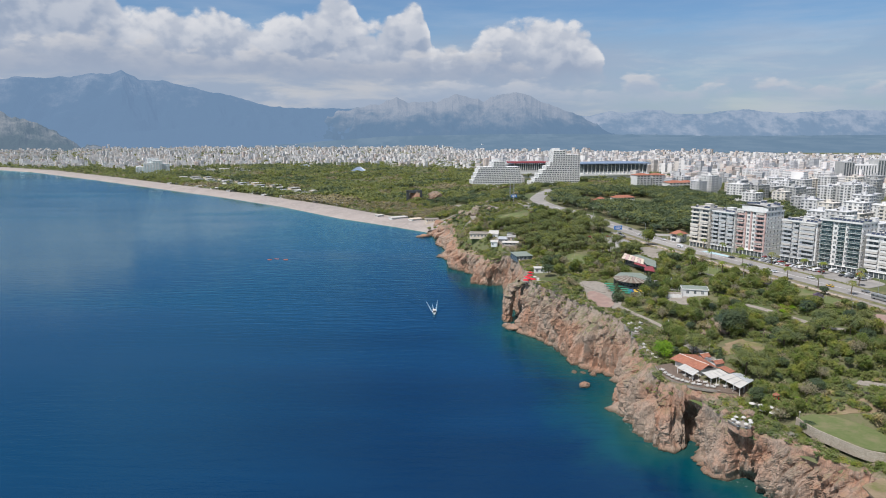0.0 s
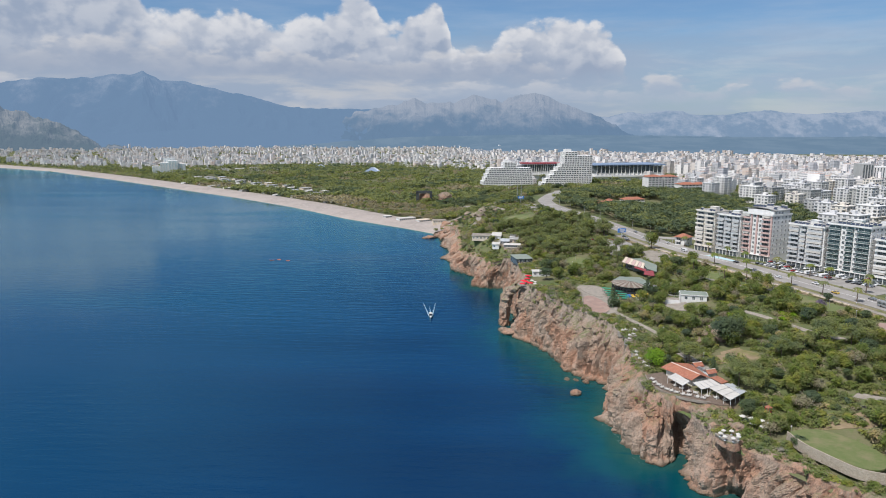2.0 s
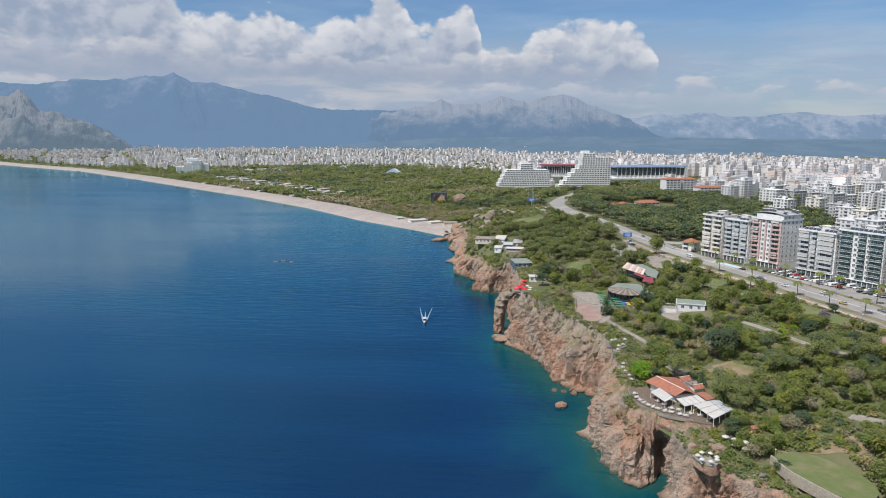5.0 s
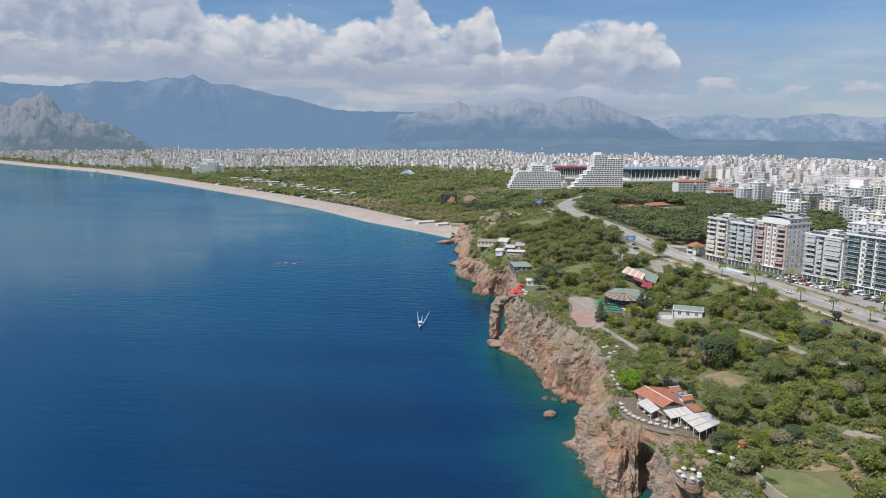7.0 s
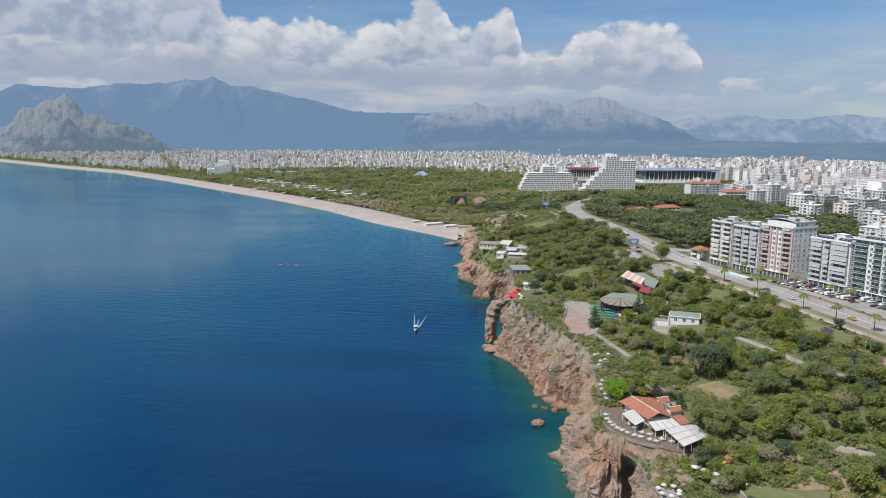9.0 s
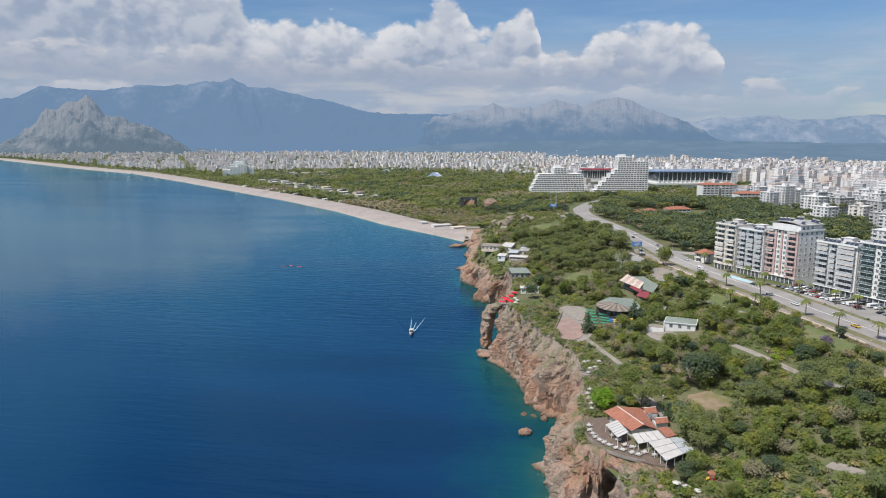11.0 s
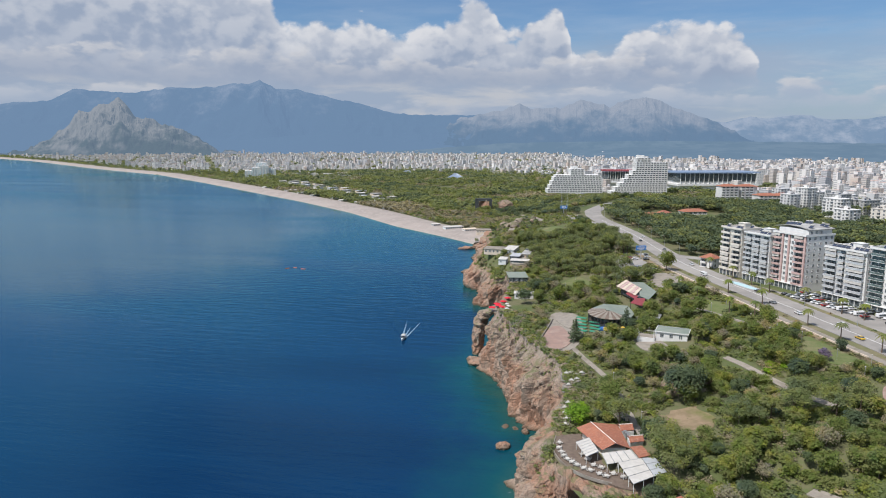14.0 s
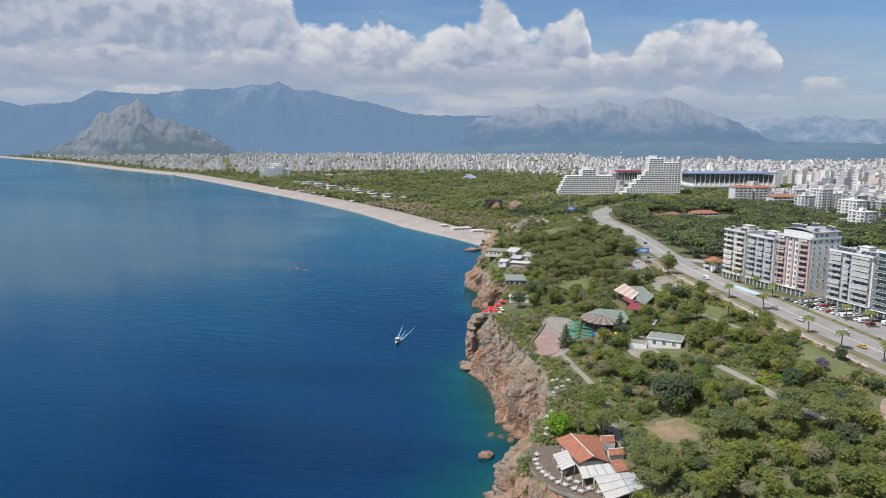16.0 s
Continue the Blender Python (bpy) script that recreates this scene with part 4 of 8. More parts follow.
patch("deck", [(51, 439), (54, 428), (60, 428), (66, 440), (66, 458), (58, 462), (55, 450)], M["path"], 0.0, "café terrace on the cliff's edge", "terrace", level=29.6)
patch("bus_bay", [(183, 478), (187, 480), (193, 468), (198, 455), (195, 453), (189, 464)], M["cyan"], 0.42, "pale blue painted strip beside the boulevard", "pavement")
patch("deck", [(46, 600), (49, 578), (50, 561), (57, 559), (64, 563), (63, 580), (60, 598)], M["path"], 0.0, "pale paved terrace of the cliff café", "terrace", level=32.0)
patch("forecourt", [(140, 484), (146, 500), (158, 496), (160, 480), (155, 464), (149, 458), (144, 462)], M["path"], 0.24, "pale paved forecourt between the trees and the boulevard", "pavement")

# ---- trees ----
rng = np.random.default_rng(5)


def leaf_cloud(clumps, leaves, size, seed):
    """Leaves facing outwards from clumps, given as rows of centre and radius."""
    r = np.random.default_rng(seed)
    clumps = np.asarray(clumps, float)
    weight = clumps[:, 3] ** 2
    which = r.choice(len(clumps), leaves, p=weight / weight.sum())
    d = r.normal(size=(leaves, 3))
    d /= np.linalg.norm(d, axis=1)[:, None]
    d[:, 2] = np.abs(d[:, 2]) * np.where(r.random(leaves) < 0.78, 1, -1)
    c = clumps[which]
    p = c[:, :3] + d * (c[:, 3] * r.uniform(0.62, 1.12, leaves))[:, None] * [1, 1, 0.8]
    n = d * 0.65 + (0, 0, 0.75) + r.normal(size=(leaves, 3)) * 0.38
    n /= np.linalg.norm(n, axis=1)[:, None]
    a = np.cross(n, r.normal(size=(leaves, 3)))
    a /= np.linalg.norm(a, axis=1)[:, None]
    b = np.cross(n, a)
    s = (size * r.uniform(0.6, 1.35, leaves))[:, None]
    v = np.stack([p + a * s * 1.1, p + b * s - a * s * 0.55, p - b * s - a * s * 0.55], 1).reshape(-1, 3)
    return v, np.arange(leaves * 3).reshape(-1, 3)


def crown_clumps(kind, h, w, seed):
    """Clumps of a crown for a tree h high and w wide."""
    r = np.random.default_rng(seed)
    out = []
    if kind == "pine":
        for _ in range(26):
            a, q = r.uniform(0, math.tau), math.sqrt(r.random())
            z = h * (0.62 + 0.30 * r.random() * (1 - 0.5 * q)) + 0.3
            out.append((w / 2 * q * math.cos(a), w / 2 * q * math.sin(a), z, w * r.uniform(0.13, 0.23)))
        out.append((0, 0, h * 0.60, w * 0.34))
    elif kind == "cypress":
        for i in range(20):
            z = h * (0.1 + 0.85 * i / 19)
            rad = w * 0.5 * (1 - (z / h) ** 1.6) + 0.25
            out.append((r.normal() * rad * 0.35, r.normal() * rad * 0.35, z, rad * r.uniform(0.6, 0.85)))
    elif kind == "bush":
        for _ in range(11):
            a, q = r.uniform(0, math.tau), math.sqrt(r.random())
            out.append((w * 0.36 * q * math.cos(a), w * 0.36 * q * math.sin(a), h * (0.25 + 0.42 * r.random() * (1 - q * 0.6)), w * r.uniform(0.14, 0.25)))
        out.append((0, 0, h * 0.25, w * 0.38))
    else:
        for _ in range(30):
            d = r.normal(size=3)
            d /= np.linalg.norm(d)
            q = r.random() ** 0.45
            out.append((d[0] * q * w * 0.38, d[1] * q * w * 0.38, h * 0.60 + d[2] * q * h * 0.25, w * r.uniform(0.13, 0.22)))
        out.append((0, 0, h * 0.55, w * 0.40))
    return out


def limb(bm, a, b, r0, r1):
    tube(bm, a, b, r0, r1, sides=6)


def make_tree(name, kind, h, w, mat, leaves, size, seed, label, category="tree", group=""):
    r = random.Random(seed)
    root = new(name)
    clumps = crown_clumps(kind, h, w, seed)
    bm = bmesh.new()
    fork = h * (0.5 if kind == "pine" else 0.32)
    lean = Vector((r.uniform(-0.3, 0.3), r.uniform(-0.3, 0.3), 0))
    if kind == "bush":
        for c in clumps[:5]:
            limb(bm, (0, 0, -0.3), (c[0] * 0.8, c[1] * 0.8, c[2]), 0.09, 0.03)
    elif kind == "cypress":
        limb(bm, (0, 0, -0.4), (0, 0, h * 0.9), 0.22, 0.04)
    else:
        limb(bm, (0, 0, -0.5), Vector((0, 0, fork)) + lean, 0.045 * h * 0.55, 0.03 * h * 0.55)
        for c in clumps[::3]:
            limb(bm, Vector((0, 0, fork)) + lean, (c[0] * 0.85, c[1] * 0.85, c[2]), 0.10, 0.04)
    part("trunk", bm, M["bark"], root)
    v, f = leaf_cloud(clumps, leaves, size, seed)
    crown = link_mesh("crown", v, f, mat, parent=root)
    return tagged(root, label, category, group)


def make_palm(seed):
    root = new("palm_tree")
    r = random.Random(seed)
    bm = bmesh.new()
    pts = [Vector((0.12 * i * i * 0.1, 0, i * 1.5)) for i in range(6)]
    for i in range(5):
        tube(bm, pts[i] + Vector((0, 0, -0.3 if i == 0 else 0)), pts[i + 1], 0.26 - 0.02 * i, 0.24 - 0.02 * i, 7)
    part("trunk", bm, M["bark"], root)
    bm = bmesh.new()
    top = pts[-1]
    for i in range(22):
        a = i * 2.4
        up = r.uniform(-0.2, 0.9)
        last = None
        for k in range(6):
            u = k / 5
            c = top + Vector((math.cos(a), math.sin(a), 0)) * (2.9 * u) + Vector((0, 0, up * 1.9 * u - 2.4 * u * u + 0.2))
            side = Vector((-math.sin(a), math.cos(a), 0)) * (0.42 * math.sin(math.pi * min(1, 0.15 + u * 0.85)) + 0.03)
            pair = (bm.verts.new(c - side - Vector((0, 0, 0.12))), bm.verts.new(c), bm.verts.new(c + side - Vector((0, 0, 0.12))))
            if last:
                bm.faces.new((last[0], last[1], pair[1], pair[0]))
                bm.faces.new((last[1], last[2], pair[2], pair[1]))
            last = pair
    part("fronds", bm, M["leaf_mid"], root)
    return tagged(root, "tall palm tree with a shaggy green head", "palm", "palms along the boulevard")


FAR_AWAY = pose(0, 0, -900)
KINDS = {}


def kind_of(key, *variants):
    KINDS[key] = variants


kind_of("broad", ("broadleaf_tree", "broad", 7.5, 7.5, "leaf_mid", 1972, 0.26, "olive-green broadleaf tree in the cliff-top park", "park trees"),
        ("broadleaf_tree", "broad", 6.0, 7.0, "leaf_mid", 1745, 0.26, "olive-green broadleaf tree in the cliff-top park", "park trees"),
        ("broadleaf_tree", "broad", 9.0, 8.5, "leaf_mid", 2200, 0.28, "tall olive-green broadleaf tree", "park trees"))
kind_of("dark", ("evergreen_tree", "broad", 8.0, 8.5, "leaf_dark", 2276, 0.28, "dense dark evergreen tree", "evergreens"),
        ("evergreen_tree", "broad", 6.5, 6.5, "leaf_dark", 1745, 0.27, "dense dark evergreen tree", "evergreens"))
kind_of("pine", ("pine_tree", "pine", 11.0, 8.5, "leaf_pine", 1972, 0.27, "spreading dark green pine with a bare trunk", "pines"),
        ("pine_tree", "pine", 9.0, 7.5, "leaf_pine", 1745, 0.26, "spreading dark green pine with a bare trunk", "pines"),
        ("pine_tree", "pine", 12.5, 9.5, "leaf_pine", 2200, 0.28, "tall spreading pine with a bare trunk", "pines"))
kind_of("bush", ("shrub", "bush", 2.6, 4.2, "leaf_mid", 636, 0.22, "rounded green shrub on the cliff top", "shrubs"),
        ("shrub", "bush", 1.9, 3.2, "leaf_dark", 364, 0.23, "low dark green shrub on the cliff top", "shrubs"),
        ("shrub", "bush", 3.2, 5.0, "leaf_mid", 728, 0.23, "tall rounded green shrub", "shrubs"))
kind_of("dry", ("bare_tree", "broad", 7.0, 7.5, "leaf_dry", 789, 0.23, "half-bare brownish tree in early leaf", "bare trees"),
        ("bare_tree", "broad", 5.5, 6.0, "leaf_dry", 636, 0.22, "half-bare brownish tree in early leaf", "bare trees"))
kind_of("cypress", ("cypress_tree", "cypress", 9.0, 4.6, "leaf_dark", 1213, 0.26, "dark pointed conifer", "conifers"))
kind_of("bright", ("broadleaf_tree", "broad", 6.6, 8.0, "leaf_bright", 1821, 0.34, "bright lime-green tree in full leaf", "park trees"),
        ("shrub", "bush", 2.2, 4.2, "leaf_bright", 636, 0.23, "bright lime-green shrub among the trees", "shrubs"))
kind_of("lilac", ("judas_tree", "broad", 5.0, 5.5, "leaf_lilac", 910, 0.23, "small tree in pale lilac blossom", "blossom trees"))
kind_of("great", ("evergreen_tree", "broad", 15.5, 17.0, "leaf_dark", 5940, 0.35, "very large dense dark evergreen tree", "evergreens"))
kind_of("lime", ("broadleaf_tree", "broad", 8.8, 10.6, "leaf_bright", 3432, 0.28, "bright lime-green tree in full leaf", "park trees"))
PROTOS = {}


def plant(key, x, y, scale=1.0, variant=None, z=None, label=None):
    """One tree or shrub of a kind, on the ground."""
    v = KINDS[key]
    i = int(vnoise(x * 3.7, y * 2.9, 4.4) * 97) % len(v) if variant is None else variant
    if (key, i) not in PROTOS:
        name, kind, h, w, leaf, leaves, size, text, group = v[i]
        PROTOS[key, i] = make_tree(name, kind, h, w, M[leaf], leaves, size, 31 * i + len(PROTOS), text, "shrub" if kind == "bush" else "tree", group)
        ob, first = PROTOS[key, i], True
    else:
        ob, first = PROTOS[key, i], False
    m = Matrix.LocRotScale((x, y, ground_at(x, y) if z is None else z), Euler((0, 0, (x * 7.1 + y * 3.3) % 6.28)), (scale, scale, scale * (0.9 + 0.25 * float(vnoise(x, y, 2.2)))))
    if first:
        ob.matrix_basis = m
    else:
        made = {}
        for o in (ob, *ob.children):
            made[o] = o.copy()
            scene.collection.objects.link(made[o])
            if o.parent:
                made[o].parent = made[o.parent]
        ob = made[ob]
        ob.matrix_basis = m
    if label:
        ob["label"] = label
    return ob

# ---- apartment blocks along the boulevard ----
MESHES = {}


def shared(key, name, build, mat, parent, m, label=""):
    """A part on mesh data that alike parts share."""
    if key not in MESHES:
        bm = bmesh.new()
        build(bm)
        me = bpy.data.meshes.new(name)
        bmesh.ops.recalc_face_normals(bm, faces=bm.faces)
        bm.to_mesh(me)
        bm.free()
        for one in (mat if isinstance(mat, (list, tuple)) else [mat]):
            me.materials.append(one)
        MESHES[key] = me
    ob = new(name, MESHES[key])
    ob.parent = parent
    ob.matrix_basis = m
    if label:
        ob["label"] = label
    return ob


def window_shape(w, h):
    """Two panes set back in one frame with a sill."""
    def build(bm):
        t = 0.09
        box(bm, -w / 2 - t, -0.12, -t, w / 2 + t, 0.04, h + t, 1)
        bm.faces.ensure_lookup_table()
        front = [f for f in bm.faces if f.calc_center_median().y < -0.11]
        edges = [e for e in front[0].edges if abs(e.verts[0].co.x - e.verts[1].co.x) > 0.1]
        bmesh.ops.subdivide_edges(bm, edges=edges, cuts=1)
        front = [f for f in bm.faces if f.calc_center_median().y < -0.11]
        bmesh.ops.inset_individual(bm, faces=front, thickness=t, depth=-0.07)
        for f in front:
            f.material_index = 0
    return build


def balcony_shape(w, d, rail):
    def build(bm):
        box(bm, 0, -d, -0.18, w, 0.1, 0.0, 0)
        if rail == "glass":
            box(bm, 0.03, -d, 0.0, w - 0.03, -d + 0.05, 1.0, 1)
            box(bm, 0.0, -d - 0.03, 1.0, w, -d + 0.07, 1.07, 0)
            for x in (0.0, w - 0.05):
                box(bm, x, -d + 0.05, 0.0, x + 0.05, 0.0, 1.0, 1)
        else:
            box(bm, 0, -d, 0.0, w, -d + 0.12, 0.95, 0)
            for x in (0.0, w - 0.12):
                box(bm, x, -d + 0.12, 0.0, x + 0.12, 0.0, 0.95, 0)
    return build


def round_balcony_shape(w, d):
    def build(bm):
        n = 8
        out = [(w / 2 - w / 2 * math.cos(math.pi * i / n), -d * 0.5 - d * 0.5 * math.sin(math.pi * i / n)) for i in range(n + 1)]
        prism(bm, [(0, 0.1)] + out + [(w, 0.1)], -0.18, 0.0)
        inner = [(w / 2 + (x - w / 2) * 0.95, y * 0.94) for x, y in out]
        ring = [[bm.verts.new((x, y, z)) for x, y in line] for line, z in ((out, -0.02), (out, 0.95), (inner, 0.95), (inner, -0.02))]
        for i in range(n):
            for k in range(4):
                bm.faces.new((ring[k][i], ring[k][i + 1], ring[(k + 1) % 4][i + 1], ring[(k + 1) % 4][i]))
        for i in (0, n):
            bm.faces.new([ring[k][i] for k in range(4)])
    return build


def solar_heater(parent, x, y, z, turn):
    """A rooftop water heater: collector and tank on legs."""
    root_m = pose(x, y, z, 0, 0, turn)
    def panel(bm):
        v = [bm.verts.new(p) for p in ((-1, -0.8, 0.25), (1, -0.8, 0.25), (1, 0.7, 1.25), (-1, 0.7, 1.25), (-1, -0.78, 0.17), (1, -0.78, 0.17), (1, 0.72, 1.17), (-1, 0.72, 1.17))]
        for q in ((0, 1, 2, 3), (7, 6, 5, 4), (0, 4, 5, 1), (1, 5, 6, 2), (2, 6, 7, 3), (3, 7, 4, 0)):
            bm.faces.new([v[i] for i in q])
    def tank(bm):
        tube(bm, (-0.9, 0.95, 1.55), (0.9, 0.95, 1.55), 0.33, sides=10)
        for x in (-0.7, 0.7):
            tube(bm, (x, 0.95, 0), (x, 0.95, 1.3), 0.05, sides=5)
    shared("solar_panel", "solar_panel", panel, M["solar"], parent, root_m)
    shared("water_tank", "water_tank", tank, M["canvas"], parent, root_m)


def apartment(label, x, y, turn, W, D, floors, fh, wall, trim, bays, rail, rail_mat, roof, back_windows=True, attic=False, seed=1):
    """A block whose street front runs along its own x, facing -y. bays: (start, width, kind) with kind balcony, round, window or glass."""
    r = random.Random(seed)
    root = new("apartment_building")
    z0 = min(ground_at(x, y), ground_at(x + W * math.cos(radians(turn)), y + W * math.sin(radians(turn)))) - 0.3
    root.matrix_basis = pose(x, y, z0, 0, 0, turn)
    H = floors * fh + 1.2
    bm = bmesh.new()
    box(bm, 0, 1.5, 0, W, D, H)
    part("wall", bm, M[wall], root)
    # shops below
    bm = bmesh.new()
    box(bm, 0.6, 0.5, 0.3, W - 0.6, 1.55, 3.6, 0)
    n = int(W / 3)
    for i in range(n + 1):
        px = 0.6 + (W - 1.2) * i / n
        box(bm, px - 0.18, 0.2, 0, px + 0.18, 1.5, 3.8, 1)
    box(bm, 0, -0.3, 3.7, W, 1.6, 4.0, 1)
    part("shopfront", bm, [M["glass"], M[trim]], root, "dark glazed shopfront")
    for k in range(1, floors):
        z = k * fh + 1.2
        for b0, bw, kind in bays:
            if kind in ("balcony", "round"):
                if kind == "round":
                    shared(("rb", bw, wall, rail_mat), "balcony", round_balcony_shape(bw, 2.0), M[rail_mat], root, pose(b0, 1.5, z))
                else:
                    shared(("b", bw, rail, trim, rail_mat), "balcony", balcony_shape(bw, 1.6, rail), [M[trim], M[rail_mat]], root, pose(b0, 1.5, z))
                w = bw * 0.72
                shared(("bw", round(w, 1), 2.2), "window", window_shape(round(w, 1), 2.2), [M["glass"], M["white"]], root, pose(b0 + bw / 2, 1.5, z + 0.05))
                if r.random() < 0.35:
                    def blind(bm, w=bw):
                        box(bm, 0.15, -1.5, 1.5, w - 0.15, -1.42, fh - 0.3)
                    shared(("blind", bw, fh), "awning", blind, M[r.choice(["canvas", "canvas", "grey"])], root, pose(b0, 1.5, z), "lowered balcony blind")
            elif kind == "glass":
                shared(("tb", bw, trim), "balcony", balcony_shape(bw, 1.4, "glass"), [M[trim], M["teal_glass"]], root, pose(b0, 1.5, z), "teal glass balcony")
                w = round(bw * 0.92, 1)
                shared(("tw", w, fh), "window", window_shape(w, fh - 0.55), [M["teal_glass"], M["white"]], root, pose(b0 + bw / 2, 1.35, z + 0.1))
            else:
                shared(("w", 1.3, 1.5), "window", window_shape(1.3, 1.5), [M["glass"], M["white"]], root, pose(b0 + bw / 2, 1.5, z + 0.9))
        # ends and back
        for i in range(max(2, int(D / 4))):
            yy = 1.5 + (D - 1.5) * (i + 0.5) / max(2, int(D / 4))
            for xx, tt in ((W, 90), (0, -90)):
                shared(("w", 1.3, 1.5), "window", window_shape(1.3, 1.5), [M["glass"], M["white"]], root, pose(xx, yy, z + 0.9, 0, 0, tt))
    # coloured piers between the bays
    for b0, bw, kind in bays:
        if kind == "pier":
            bm = bmesh.new()
            box(bm, b0, 0.7, 3.9, b0 + bw, 1.52, H + 0.3)
            part("pier", bm, M[rail_mat], root, "coloured wall pier")
    bm = bmesh.new()
    box(bm, -0.4, 0.2, H, W + 0.4, D + 0.4, H + 0.3)
    for a in ((-0.4, 0.2, W + 0.4, 0.5), (-0.4, D + 0.1, W + 0.4, D + 0.4), (-0.4, 0.5, -0.1, D + 0.1), (W + 0.1, 0.5, W + 0.4, D + 0.1)):
        box(bm, a[0], a[1], H + 0.3, a[2], a[3], H + 1.0)
    part("cornice", bm, M[trim], root)
    bm = bmesh.new()
    box(bm, 0, 0.6, H + 0.3, W, D, H + 0.36)
    roof_ob = part("roof", bm, M[roof], root)
    top = H + 0.36
    if attic:
        bm = bmesh.new()
        box(bm, 1.5, 3.0, top, W - 0.5, D - 1.5, top + 3.0)
        part("attic", bm, M["white"], root)
        bm = bmesh.new()
        prof = [(-0.3 + (W + 0.8) * i / 10, top + 3.0 + 1.3 * math.sin(math.pi * i / 10)) for i in range(11)]
        for i in range(10):
            (xa, za), (xb, zb) = prof[i], prof[i + 1]
            va = [bm.verts.new(p) for p in ((xa, 2.4, za), (xb, 2.4, zb), (xb, D - 0.6, zb), (xa, D - 0.6, za), (xa, 2.4, za + 0.3), (xb, 2.4, zb + 0.3), (xb, D - 0.6, zb + 0.3), (xa, D - 0.6, za + 0.3))]
            for q in ((3, 2, 1, 0), (4, 5, 6, 7), (0, 1, 5, 4), (1, 2, 6, 5), (2, 3, 7, 6), (3, 0, 4, 7)):
                bm.faces.new([va[i2] for i2 in q])
        bmesh.ops.remove_doubles(bm, verts=bm.verts, dist=0.001)
        part("arched_roof", bm, M["roof_flat"], root, "low arched grey roof")
        for i in range(3):
            shared(("w", 1.3, 1.5), "window", window_shape(1.3, 1.5), [M["glass"], M["white"]], root, pose(W - 0.5, 5.0 + 3.4 * i, top + 0.8, 0, 0, 90))
        top += 3.6
    else:
        bm = bmesh.new()
        box(bm, W * 0.4, D * 0.5, top, W * 0.4 + 5, D * 0.5 + 4, top + 2.7)
        box(bm, W * 0.4 - 0.3, D * 0.5 - 0.3, top + 2.7, W * 0.4 + 5.3, D * 0.5 + 4.3, top + 2.95)
        part("stair_head", bm, M[wall], root)
    for i in range(int(W / 2.6)):
        for yy in (D * 0.28, D * 0.8):
            if r.random() < 0.75:
                solar_heater(root, 1.8 + 2.55 * i, yy, top + (0.9 * math.sin(math.pi * (1.8 + 2.55 * i) / W) if attic else 0), 10)
    tagged(root, label, "apartment block", "apartment blocks on the boulevard")
    return root


TURN_ROW = -58.5
apartment("cream nine-storey apartment block with broad balconies", 183.5, 503, TURN_ROW, 15.5, 15, 9, 3.05, "cream", "cream", [(0.2, 6.8, "balcony"), (8.4, 6.8, "balcony")], "solid", "cream", "roof_flat", seed=2)
apartment("white and grey apartment block with glazed balconies", 193.5, 488.5, TURN_ROW, 18.0, 14, 9, 2.95, "white", "white", [(0.3, 5.2, "balcony"), (6.3, 5.2, "balcony"), (12.3, 5.2, "balcony")], "glass", "canvas_grey", "roof_flat", seed=3)
apartment("white apartment block with pink piers and rounded balconies", 205.0, 473.5, TURN_ROW, 21.5, 21, 10, 2.95, "white", "white", [(0.3, 5.0, "round"), (5.8, 1.0, "pier"), (7.2, 2.4, "window"), (10.0, 1.0, "pier"), (11.4, 2.4, "window"), (14.2, 6.0, "round"), (20.4, 1.0, "pier")], "solid", "pinkish", "roof_flat", attic=True, seed=4)
apartment("white apartment block with long grey balconies", 223.0, 445.5, TURN_ROW, 23.0, 17, 9, 2.9, "white", "white", [(0.3, 6.6, "balcony"), (7.8, 3.6, "balcony"), (12.4, 9.8, "balcony")], "glass", "canvas_grey", "roof_flat", seed=5)
apartment("apartment block with teal glazed bays and white frames", 235.5, 423.0, TURN_ROW, 25.0, 18, 10, 2.95, "white", "white", [(0.4, 7.2, "glass"), (8.2, 2.0, "window"), (11.0, 4.2, "glass"), (15.8, 1.4, "window"), (17.4, 7.2, "glass")], "glass", "teal_glass", "roof_green", seed=6)
apartment("white apartment block with wide plain balconies", 250.0, 399.0, TURN_ROW, 24.0, 16, 8, 2.95, "white", "white", [(0.4, 7.0, "balcony"), (8.4, 7.0, "balcony"), (16.4, 7.0, "balcony")], "solid", "white", "roof_flat", seed=7)
apartment("white apartment block with recessed balconies", 264.5, 374.0, TURN_ROW, 24.0, 16, 9, 2.95, "white", "white", [(0.4, 7.0, "balcony"), (8.4, 7.0, "balcony"), (16.4, 7.0, "balcony")], "glass", "canvas_grey", "roof_flat", seed=8)


